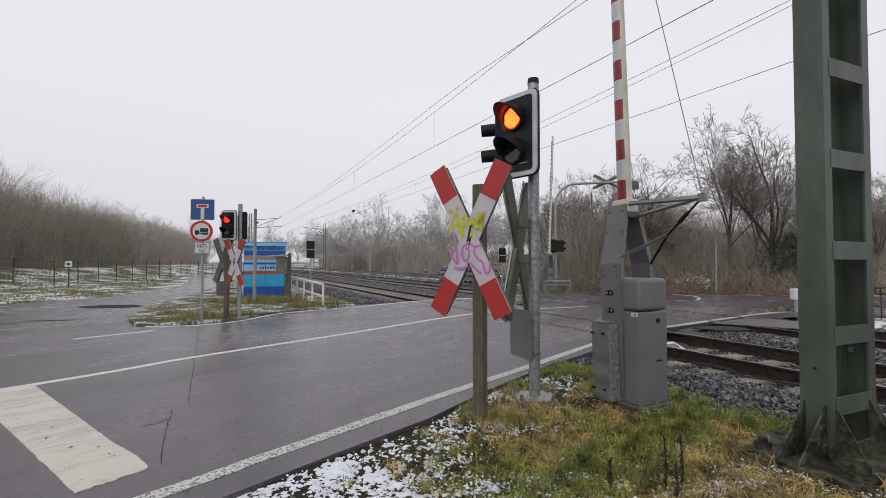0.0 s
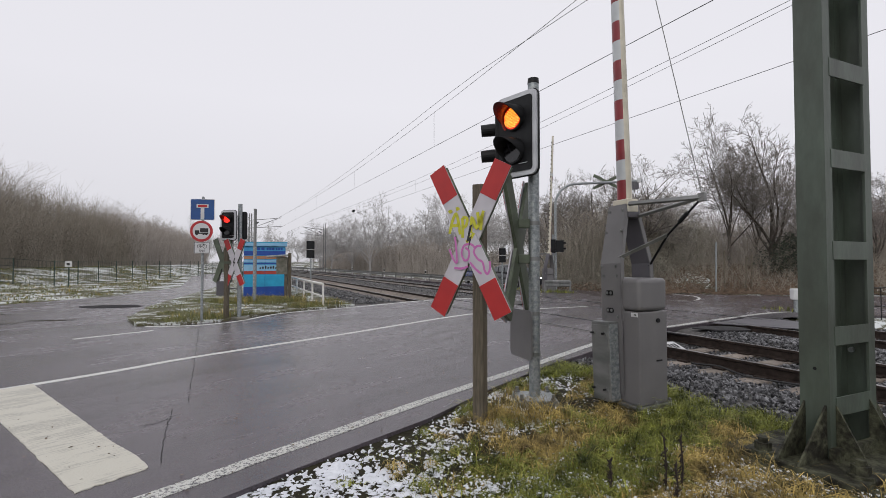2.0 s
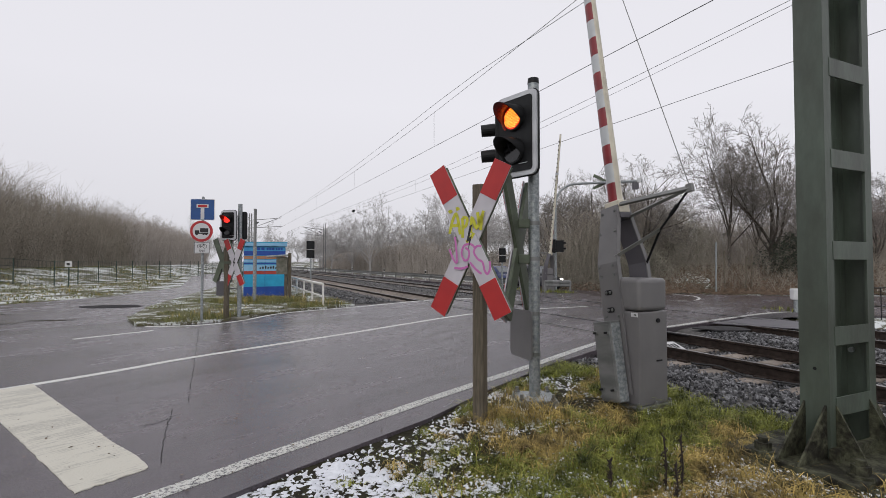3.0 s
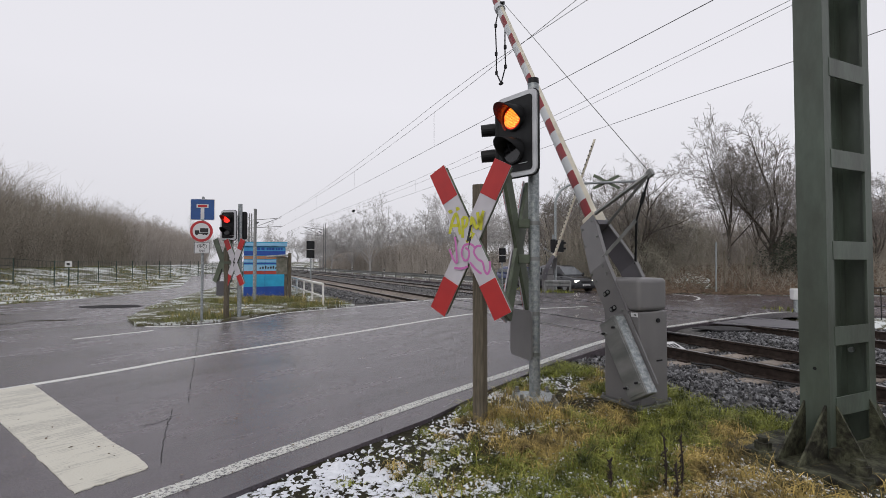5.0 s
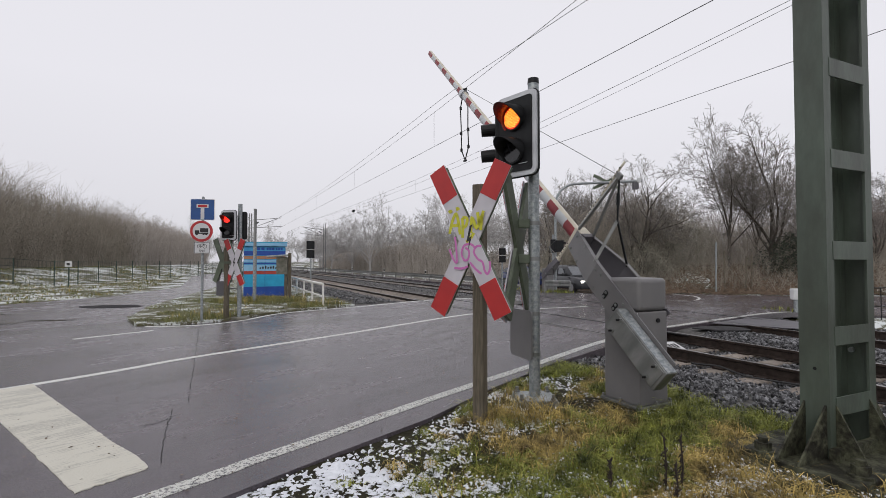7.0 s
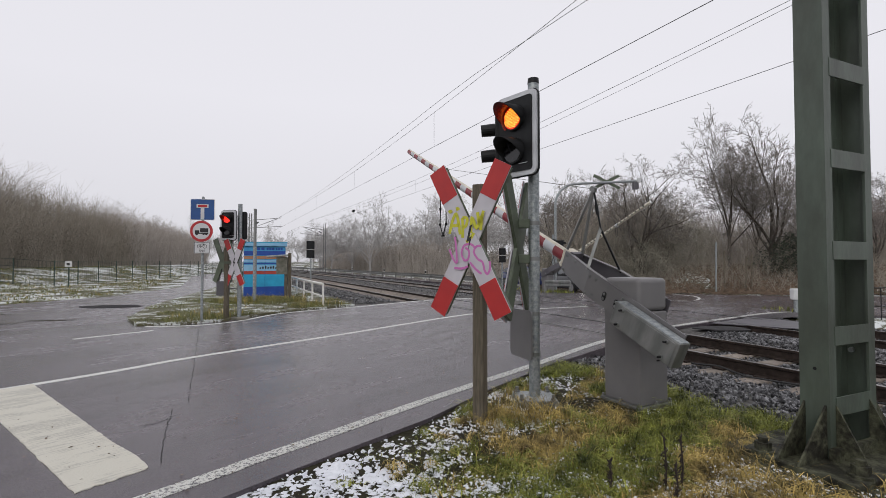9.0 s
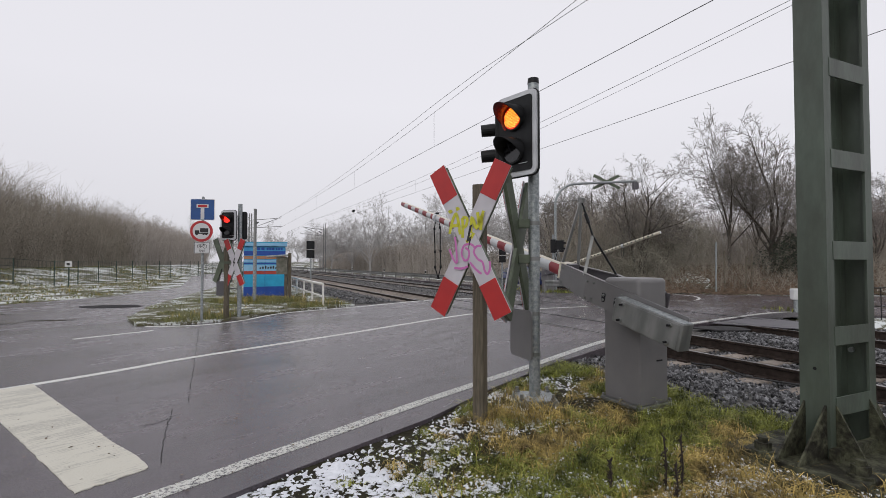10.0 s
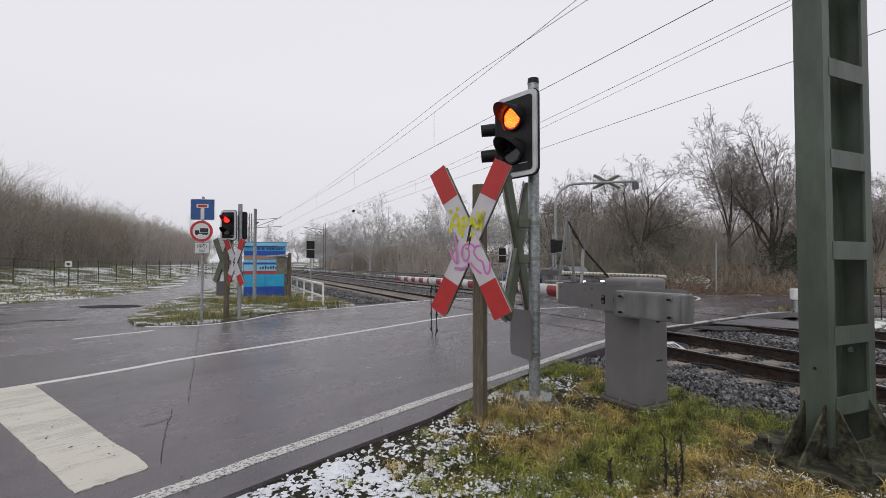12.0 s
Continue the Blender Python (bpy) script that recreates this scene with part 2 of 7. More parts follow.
M_hutpale = mat("hut_pale_blue_paint", (0.28, 0.52, 0.72), 0.5, (0.21, 0.43, 0.63), 3, bump=0.08)
M_hutred = mat("hut_red_paint", (0.42, 0.06, 0.04), 0.55, (0.36, 0.045, 0.03), 3, bump=0.08)
M_hutorange = mat("hut_orange_paint", (0.42, 0.22, 0.12), 0.55, (0.36, 0.18, 0.1), 3, bump=0.08)
M_railwhite = mat("white_painted_tube", (0.78, 0.77, 0.74), 0.5, (0.58, 0.56, 0.52), 9, bump=0.06)
M_bark = mat("wet_bark", (0.115, 0.1, 0.085), 0.9, (0.065, 0.057, 0.048), 5, bump=0.4, bump_scale=30)
M_twig = mat("bare_twigs", (0.22, 0.2, 0.18), 0.9, (0.15, 0.135, 0.12), 2, bump=0)
# twigs of distant trees: fog haze is painted in as a paler base colour
M_hazetwig = mat("haze_paled_twigs", (0.45, 0.435, 0.42), 0.9, (0.33, 0.32, 0.31), 0.6, bump=0)
M_brush = mat("brown_brush_twigs", (0.37, 0.33, 0.275), 0.95, (0.26, 0.23, 0.19), 0.5, bump=0, vary=0.3, random_island=True)
M_young = mat("young_wood_twigs", (0.34, 0.3, 0.245), 0.95, (0.24, 0.212, 0.172), 0.4, bump=0, vary=0.25, random_island=True)
# distant brush: the base colour is lightened to stand in for haze
M_hazebrush = mat("haze_paled_brush_twigs", (0.46, 0.415, 0.37), 0.95, (0.35, 0.315, 0.28), 0.3, bump=0, vary=0.2, random_island=True)
M_hedge = mat("dense_hedge_twigs", (0.31, 0.275, 0.235), 0.95, (0.21, 0.187, 0.16), 0.3, bump=0, vary=0.3, random_island=True)
M_evergreen = mat("dark_ivy_foliage", (0.03, 0.04, 0.02), 0.8, (0.018, 0.022, 0.013), 3, bump=0, vary=0.4, random_island=True)
M_leaf = mat("brown_leaf_litter", (0.19, 0.135, 0.095), 0.95, (0.1, 0.075, 0.052), 7, bump=0.8, bump_scale=14, vary=-1)
M_blade = mat("winter_grass_blades", (0.31, 0.33, 0.07), 0.6, (0.034, 0.046, 0.01), 7, bump=0, vary=0.65, random_island=True)
M_tuft = mat("dull_winter_tufts", (0.22, 0.23, 0.08), 0.75, (0.09, 0.095, 0.035), 2.5, bump=0, vary=0.35, random_island=True)
M_straw = mat("dry_grass_straw", (0.54, 0.41, 0.14), 0.65, (0.08, 0.057, 0.023), 7, bump=0, vary=0.6, random_island=True)
M_stalk = mat("dead_weed_stalk", (0.035, 0.024, 0.02), 0.9, (0.02, 0.014, 0.012), 9, bump=0)
M_snow = mat("crusted_snow", (0.8, 0.82, 0.86), 0.55, (0.7, 0.72, 0.77), 9, bump=0.5, bump_scale=45)
M_wire = mat("overhead_wire_copper", (0.05, 0.05, 0.052), 0.5, (0.035, 0.035, 0.037), 5, metal=0.3, bump=0)
M_cable = mat("black_rubber_cable", (0.02, 0.02, 0.02), 0.6, bump=0)
M_car = mat("black_car_paint", (0.03, 0.031, 0.035), 0.12, (0.018, 0.019, 0.021), 4, bump=0.0)
M_van = mat("navy_van_paint", (0.028, 0.04, 0.115), 0.25, (0.022, 0.032, 0.09), 4, bump=0.0)
M_glass = mat("car_glass", (0.09, 0.1, 0.11), 0.05, bump=0, spec=1.0)
M_tyre = mat("tyre_rubber", (0.018, 0.018, 0.018), 0.8, bump=0.1)
M_alloy = mat("alloy_rim", (0.4, 0.4, 0.41), 0.35, metal=0.8, bump=0)
M_chain = mat("green_wire_mesh", (0.045, 0.075, 0.06), 0.6, bump=0)
M_roof = mat("red_roof_tiles", (0.23, 0.11, 0.08), 0.8, (0.16, 0.075, 0.055), 3, bump=0.3)
M_render = mat("pale_house_render", (0.5, 0.49, 0.46), 0.85, (0.42, 0.41, 0.39), 2, bump=0.1)


# matt, dark and rough things mirror little of the sky
for dull in (M_verge, M_blade, M_straw, M_tuft, M_ballast, M_stone, M_bed, M_rail, M_mastbase, M_black, M_edge, M_groove, M_bark, M_leaf):
    dull.node_tree.nodes["Principled BSDF"].inputs["Specular IOR Level"].default_value = 0.18


# ---- mesh helpers ----
def link_mesh(name, verts, faces, material, parent=None, label="", smooth=False):
    me = bpy.data.meshes.new(name)
    me.from_pydata(verts, [], faces)
    me.materials.append(material)
    if smooth:
        me.polygons.foreach_set("use_smooth", [True] * len(me.polygons))
    ob = new(name, me)
    if parent:
        ob.parent = parent
    return tagged(ob, label)


def part(name, bm, material, parent=None, label="", smooth=False):
    me = bpy.data.meshes.new(name)
    bm.normal_update()
    bm.to_mesh(me)
    bm.free()
    for m in material if isinstance(material, (list, tuple)) else [material]:
        me.materials.append(m)
    if smooth:
        me.polygons.foreach_set("use_smooth", [True] * len(me.polygons))
    ob = new(name, me)
    if parent:
        ob.parent = parent
    return tagged(ob, label)


def root(name, m, label, category, group=""):
    ob = new(name)
    ob.empty_display_size = 0.2
    ob.matrix_world = m
    return tagged(ob, label, category, group)


def box(bm, x0, x1, y0, y1, z0, z1, bevel=0.0, m=None):
    geo = bmesh.ops.create_cube(bm, size=1)["verts"]
    for v in geo:
        v.co = Vector(((x0 + x1) / 2 + v.co.x * (x1 - x0), (y0 + y1) / 2 + v.co.y * (y1 - y0), (z0 + z1) / 2 + v.co.z * (z1 - z0)))
    if bevel:
        es = list({e for v in geo for e in v.link_edges})
        made = bmesh.ops.bevel(bm, geom=es, offset=bevel, segments=5 if bevel > 0.03 else 2, affect="EDGES", profile=0.5)
        geo = list({v for f in made["faces"] for v in f.verts} | {v for v in geo if v.is_valid})
    if m is not None:
        for v in geo:
            v.co = m @ v.co
    return geo


def boxed(x0, x1, y0, y1, z0, z1, bevel=0.0):
    bm = bmesh.new()
    box(bm, x0, x1, y0, y1, z0, z1, bevel)
    return bm


def tube(bm, a, b, r0, r1=None, sides=12, caps=True):
    """A tapered round bar from a to b."""
    a, b = Vector(a), Vector(b)
    r1 = r0 if r1 is None else r1
    q = (b - a).to_track_quat("Z", "Y").to_matrix()
    rings = []
    for c, r in ((a, r0), (b, r1)):
        rings.append([bm.verts.new(c + q @ Vector((r * math.cos(k * math.tau / sides), r * math.sin(k * math.tau / sides), 0))) for k in range(sides)])
    for k in range(sides):
        bm.faces.new((rings[0][k], rings[0][(k + 1) % sides], rings[1][(k + 1) % sides], rings[1][k]))
    if caps:
        bm.faces.new(rings[0][::-1])
        bm.faces.new(rings[1])


def tubed(a, b, r0, r1=None, sides=12):
    bm = bmesh.new()
    tube(bm, a, b, r0, r1, sides)
    return bm


def polyline(bm, pts, r, sides=6):
    for a, b in zip(pts, pts[1:]):
        tube(bm, a, b, r, r, sides)


def slab(pts, thick, m=None, bevel=0.0):
    """A plate: a polygon (x, y pairs) with thickness along +z, moved by m."""
    bm = bmesh.new()
    low = [bm.verts.new((x, y, 0)) for x, y in pts]
    high = [bm.verts.new((x, y, thick)) for x, y in pts]
    n = len(pts)
    bm.faces.new(low[::-1])
    bm.faces.new(high)
    for k in range(n):
        bm.faces.new((low[k], low[(k + 1) % n], high[(k + 1) % n], high[k]))
    bmesh.ops.recalc_face_normals(bm, faces=bm.faces)
    if bevel:
        bmesh.ops.bevel(bm, geom=list(bm.edges), offset=bevel, segments=1, affect="EDGES")
    if m is not None:
        bm.transform(m)
    return bm


def rounded(w, h, r, n=5):
    """A rounded rectangle outline about the origin."""
    out = []
    for cx, cy, a0 in ((w / 2 - r, h / 2 - r, 0), (-w / 2 + r, h / 2 - r, 90), (-w / 2 + r, -h / 2 + r, 180), (w / 2 - r, -h / 2 + r, 270)):
        for k in range(n + 1):
            a = radians(a0 + 90 * k / n)
            out.append((cx + r * math.cos(a), cy + r * math.sin(a)))
    return out


def disc(r, n=28):
    return [(r * math.cos(k * math.tau / n), r * math.sin(k * math.tau / n)) for k in range(n)]


UP = pose(0, 0, 0, 90)  # a plate drawn in x, y stands up in x, z and faces -y


def at(x, y, z):
    return Matrix.Translation((x, y, z))


# ---- the lie of the land ----
TAU = Vector((-0.4226, 0.9063, 0))   # along the railway, away
ACROSS = Vector((0.9063, 0.4226, 0))  # across the railway
RAILS = (6.98, 8.485, 10.98, 12.485)


def smooth01(t):
    t = min(1.0, max(0.0, t))
    return t * t * (3 - 2 * t)


def sw(s, w, z=0.0):
    return TAU * s + ACROSS * w + Vector((0, 0, z))


def level(x, y):
    """Height of road level: beyond the railway the land falls a little."""
    return -0.35 * smooth01((x * ACROSS.x + y * ACROSS.y - 14.0) / 7.0)


ROAD_RIGHT = [(-7.5, -5.0), (-4.2, -0.6), (-1.342, 3.006), (-0.78, 3.733), (-0.124, 4.539), (0.52, 5.55), (1.351, 6.7), (2.389, 7.92), (4.85, 10.7),
              (6.35, 11.75), (8.6, 13.4), (10.4, 14.4), (14.5, 16.3), (22, 18.4), (60, 24)]
FAR_EDGE = [(60, 31), (26, 25.6), (18.5, 26.2), (12.8, 28.2), (8.6, 31.5), (-4, 58), (-46, 148)]
FAR_BACK = [(-52, 146), (-9.5, 56), (2.2, 31.0), (3.6, 27.2), (4.2, 23.5), (1.6, 20.4), (-0.6, 18.9), (-2.85, 16.2), (-4.6, 14.15), (-5.3, 11.95)]
LEFT_SIDE = [(-6.9, 11.0), (-7.7, 12.2), (-9.2, 15.6), (-12.6, 27.5), (-20, 49), (-37, 100), (-42, 98), (-25, 49), (-15.2, 28.5), (-13.9, 20.8), (-14.8, 16.6),
             (-20, 14.3), (-46, 8.5), (-46, 0), (-20, -4), (-14, -9)]
ISLAND = [(-6.85, 11.05), (-5.9, 11.3), (-5.25, 12.0), (-4.9, 13.2), (-4.3, 14.4), (-2.9, 16.2), (-4.65, 19.9), (-13.1, 38.0), (-43.5, 103.3), (-37.2, 100.1), (-20.1, 49), (-12.7, 27.5),
          (-9.3, 15.6), (-7.8, 12.2)]


def inside(px, py, poly):
    hit = False
    for (x0, y0), (x1, y1) in zip(poly, poly[1:] + poly[:1]):
        if (y0 > py) != (y1 > py) and px < (x1 - x0) * (py - y0) / (y1 - y0) + x0:
            hit = not hit
    return hit


def sheet(name, poly, z, thick, material, cuts=(13, 15, 17, 19, 21, 23)):
    """A flat slab over an outline, following the fall of the land."""
    bm = bmesh.new()
    f = bm.faces.new([bm.verts.new((x, y, 0)) for x, y in poly])
    if f.calc_area() and f.normal.z < 0:
        f.normal_flip()
    for c in cuts:
        bmesh.ops.bisect_plane(bm, geom=list(bm.verts) + list(bm.edges) + list(bm.faces), plane_co=ACROSS * c, plane_no=ACROSS)
    bmesh.ops.triangulate(bm, faces=list(bm.faces))
    bm.normal_update()
    for f in bm.faces:
        if f.normal.z < 0:
            f.normal_flip()
    made = bmesh.ops.extrude_face_region(bm, geom=list(bm.faces))
    top = {v for v in made["geom"] if isinstance(v, bmesh.types.BMVert)}
    for v in bm.verts:
        v.co.z = level(v.co.x, v.co.y) + (z if v in top else z - thick)
    bmesh.ops.recalc_face_normals(bm, faces=bm.faces)
    return part(name, bm, material)


def bank(x, y):
    """Mounds at the edges of the woods."""
    w = x * ACROSS.x + y * ACROSS.y
    edge = 28.4 - 0.33 * (x - 12.8) if x < 18.5 else 26.4
    right = 1.25 * smooth01((min(y - edge, w - 23.2) - 0.4) / 6)
    left = 1.0 * smooth01((min(-24.2 - 0.1 * (y - 31) - x, (y - 26) * 0.8)) / 9)
    return right + left


def spaced(lo, hi, fine_lo, fine_hi, step, coarse):
    out = [lo]
    while out[-1] < hi:
        v = out[-1]
        out.append(v + (step if fine_lo <= v < fine_hi else min(coarse, max(step, 0.35 * max(fine_lo - v, v - fine_hi)))))
    return out


def build_ground():
    xs, ys = spaced(-900, 900, -45, 45, 0.9, 90), spaced(-300, 1600, -8, 60, 0.9, 90)
    verts, faces = [], []
    for y in ys:
        for x in xs:
            b = bank(x, y)
            w = x * ACROSS.x + y * ACROSS.y
            cut = -0.42 * smooth01((w - 3.4) / 1.2) * (1 - smooth01((w - 14.6) / 1.4))
            verts.append((x, y, level(x, y) - 0.075 + cut + b + (0.12 * noise.noise((x * 0.4, y * 0.4, 0)) if b > 0.05 else 0)))
    n = len(xs)
    for j in range(len(ys) - 1):
        for i in range(n - 1):
            faces.append((j * n + i, j * n + i + 1, (j + 1) * n + i + 1, (j + 1) * n + i))
    tagged(link_mesh("ground", verts, faces, M_ground, smooth=True), "flat winter grassland with thin patchy snow", kind="structure")


def grid_patch(name, inside_fn, x0, x1, y0, y1, step, height, material):
    verts, faces, index = [], [], {}
    nx, ny = int((x1 - x0) / step), int((y1 - y0) / step)

    def vid(i, j):
        if (i, j) not in index:
            x, y = x0 + i * step, y0 + j * step
            index[i, j] = len(verts)
            verts.append((x, y, height(x, y)))
        return index[i, j]
    for j in range(ny):
        for i in range(nx):
            if inside_fn(x0 + (i + 0.5) * step, y0 + (j + 0.5) * step):
                faces.append((vid(i, j), vid(i + 1, j), vid(i + 1, j + 1), vid(i, j + 1)))
    return link_mesh(name, verts, faces, material, smooth=True)


def road_edge_gap(x, y):
    """Metres to the right of the carriageway's near edge."""
    best = 1e9
    for (ax, ay), (bx, by) in zip(ROAD_RIGHT[:10], ROAD_RIGHT[1:11]):
        dx, dy = bx - ax, by - ay
        t = min(1, max(0, ((x - ax) * dx + (y - ay) * dy) / (dx * dx + dy * dy)))
        ex, ey = x - ax - t * dx, y - ay - t * dy
        d = math.hypot(ex, ey) * (1 if dx * ey - dy * ex < 0 else -1)
        if abs(d) < abs(best):
            best = d
    return best


def verge_height(x, y):
    g = road_edge_gap(x, y)
    return -0.035 + 0.01 * smooth01(g / 1.2) + 0.03 * noise.noise((x * 1.7, y * 1.7, 3)) + 0.014 * noise.noise((x * 7, y * 7, 1))


def in_verge(x, y):
    w = x * ACROSS.x + y * ACROSS.y
    return road_edge_gap(x, y) > -0.07 and w < 4.55


def build_setting():
    build_ground()
    outline = ROAD_RIGHT + FAR_EDGE + FAR_BACK + LEFT_SIDE
    tagged(sheet("road", outline, 0.0, 0.13, M_asphalt), "wet dark grey asphalt road over a level crossing", kind="structure")
    tagged(sheet("island_ground", ISLAND, 0.05, 0.12, M_snowgrass), "low grassy island dusted with snow", kind="structure")
    verge = grid_patch("verge_ground", in_verge, -7, 6.6, -4, 9.2, 0.07, verge_height, M_verge)
    litter = grid_patch("bank_ground", lambda x, y: bank(x, y) > 0.03 and x > 0, 5, 48, 24, 48, 0.8, lambda x, y: level(x, y) - 0.04 + bank(x, y) + 0.14 * noise.noise((x * 0.9, y * 0.9, 8)), M_leaf)
    tagged(litter, "brown leaf-strewn bank at the wood's edge", kind="structure")
    tagged(verge, "muddy roadside verge with thin snow and grass", kind="structure")


build_setting()


def ribbon(name, pts, width, z, material, label, dash=None, closed=False):
    """A painted line on the road, with real thickness."""
    dense = []
    for (ax, ay), (bx, by) in zip(pts, pts[1:]):
        n = max(1, int(math.hypot(bx - ax, by - ay) / 0.5))
        dense += [(ax + (bx - ax) * k / n, ay + (by - ay) * k / n) for k in range(n)]
    dense.append(pts[-1])
    verts, faces = [], []
    for k, (x, y) in enumerate(dense):
        p, q = dense[max(0, k - 1)], dense[min(len(dense) - 1, k + 1)]
        d = Vector((q[0] - p[0], q[1] - p[1])).normalized()
        for sgn in (-1, 1):
            vx, vy = x - d.y * sgn * width / 2, y + d.x * sgn * width / 2
            verts.append((vx, vy, level(x, y) + z))
            verts.append((vx, vy, level(x, y) - 0.01))
    for k in range(len(dense) - 1):
        a, b = 4 * k, 4 * k + 4
        faces += [(a, b, b + 2, a + 2), (a, a + 1, b + 1, b), (a + 2, b + 2, b + 3, a + 3)]
    last = 4 * (len(dense) - 1)
    faces += [(0, 2, 3, 1), (last, last + 1, last + 3, last + 2)]
    return tagged(link_mesh(name, verts, faces, material), label, kind="structure")


def arc_points(pts, per=6):
    """A smooth line through a few points."""
    out = []
    for i in range(len(pts) - 1):
        p0, p1, p2, p3 = (Vector(pts[min(len(pts) - 1, max(0, j))]) for j in (i - 1, i, i + 1, i + 2))
        for k in range(per):
            t = k / per
            out.append(tuple(0.5 * ((2 * p1) + (p2 - p0) * t + (2 * p0 - 5 * p1 + 4 * p2 - p3) * t * t + (3 * p1 - p0 - 3 * p2 + p3) * t ** 3)))
    return out + [tuple(pts[-1])]


def build_markings():
    right = arc_points([(-4.6, -0.5), (-1.78, 3.01), (-1.38, 3.54), (-1.02, 4.0), (-0.27, 4.98), (0.37, 5.78), (1.17, 6.76), (2.75, 8.76), (4.5, 10.65), (5.0, 10.95), (6.3, 11.9), (8.6, 13.55), (10.3, 14.6)])
    ribbon("edge_line", right, 0.13, 0.004, M_paint, "worn white edge line on wet asphalt")
    middle = arc_points([(-9.0, 0.2), (-4.85, 5.65), (-3.734, 7.43), (-2.042, 9.7), (-0.8, 11.5), (0.718, 13.55), (2.6, 15.0), (4.66, 15.95)])
    ribbon("centre_line", middle, 0.12, 0.004, M_paintgood, "white centre line along the carriageway")
    far = arc_points([(-6.6, 10.95), (-5.6, 11.15), (-4.95, 12.0), (-4.45, 13.9), (-2.75, 15.85), (-0.5, 18.6), (1.2, 19.6)])
    ribbon("edge_line", far, 0.1, 0.004, M_paintgood, "thin white edge line beside the grassy island")
    ribbon("edge_line", [(-6.85, 9.15), (-6.05, 10.3)], 0.1, 0.004, M_paintgood, "short white line at the side road")
    curve = arc_points([(7.74, 20.1), (9.7, 21.25), (10.95, 22.15), (12.4, 23.9), (13.2, 25.9), (12.9, 27.6)])
    ribbon("edge_line", curve, 0.12, 0.004, M_paintgood, "curved white line at the far junction")
    # the stop line's worn end is ragged
    rag = random.Random(12)
    corners = [(-5.07, 5.33), (-4.78, 5.78), (-3.95, 5.07), (-3.06, 4.31), (-2.59, 3.91), (-2.22, 3.63), (-2.03, 3.44), (-2.26, 3.06)]
    edge = []
    for (ax, ay), (bx, by) in zip(corners, corners[1:] + corners[:1]):
        m = max(2, int(math.hypot(bx - ax, by - ay) / 0.035))
        worn = 0.014 if (ax, ay) == corners[-2] else 0.004
        edge += [(ax + (bx - ax) * k / m + rag.uniform(-worn, worn), ay + (by - ay) * k / m + rag.uniform(-worn, worn)) for k in range(m)]
    stop = slab(edge, 0.014, at(0, 0, -0.009))
    tagged(part("stop_line", stop, M_stop), "broad worn white stop line across the lane", kind="structure")
    # cracks and a sealed joint across the lane
    random.seed(5)
    for line in ([(-5.25, 10.62), (-3.67, 7.32), (-2.95, 5.8), (-2.59, 5.05)], [(-2.62, 4.8), (-2.49, 4.54), (-2.43, 4.38), (-2.14, 3.79), (-2.0, 3.53)], [(-2.6, 4.32), (-2.52, 4.41), (-2.5, 4.52)]):
        pts = [(x + random.uniform(-0.006, 0.006), y + random.uniform(-0.006, 0.006)) for x, y in arc_points(line, 12)]
        ribbon("road_crack", pts, 0.006, 0.002, M_groove, "fine dark crack in the asphalt")
    rnd = [( -10.7 + 0.95 * math.cos(a * math.tau / 18) * (1 + 0.1 * math.sin(a * 2.3)), 15.9 + 0.6 * math.sin(a * math.tau / 18)) for a in range(18)]
    tagged(part("asphalt_patch", slab(rnd, 0.012, at(0, 0, -0.006)), M_bare), "dark repaired patch in the side road", kind="structure")
    for cx, cy, rx, ry in ((-9.6, 12.1, 0.55, 0.12), (-10.6, 11.3, 0.8, 0.07), (-12.6, 13.4, 0.6, 0.1)):
        pts = [(cx + rx * math.cos(a * math.tau / 16), cy + ry * math.sin(a * math.tau / 16) * (1 + 0.3 * math.sin(a * 3.1)) + 0.2 * rx * math.cos(a * math.tau / 16)) for a in range(16)]
        tagged(part("pothole", slab(pts, 0.008, at(0, 0, -0.004)), M_puddle), "shallow puddle in worn asphalt", kind="structure")


build_markings()


# ---- railway ----
def rail_profile():
    return [(-0.075, -0.172), (0.075, -0.172), (0.075, -0.16), (0.012, -0.14), (0.009, -0.045), (0.036, -0.032), (0.036, -0.006), (0.03, 0.0), (-0.03, 0.0), (-0.036, -0.006),
            (-0.036, -0.032), (-0.009, -0.045), (-0.012, -0.14), (-0.075, -0.16)]


def rail(w, s0, s1, parent):
    pr = rail_profile()
    n = len(pr)
    verts, faces = [], []
    for s in (s0, s1):
        verts += [sw(s, w + x, z + 0.003) for x, z in pr]
    faces = [(k, (k + 1) % n, n + (k + 1) % n, n + k) for k in range(n)]
    me = link_mesh("rail", verts, faces, M_rail, parent, "rust-brown steel rail with a polished head")
    me.data.materials.append(M_railhead)
    me.data.polygons[7].material_index = 1
    return me


def crossing_span(w):
    """From where to where along the railway the road lies over the track at w."""
    return 6.6 + 0.27 * (w - 6.98), 17.3 + 0.2 * (w - 6.98)


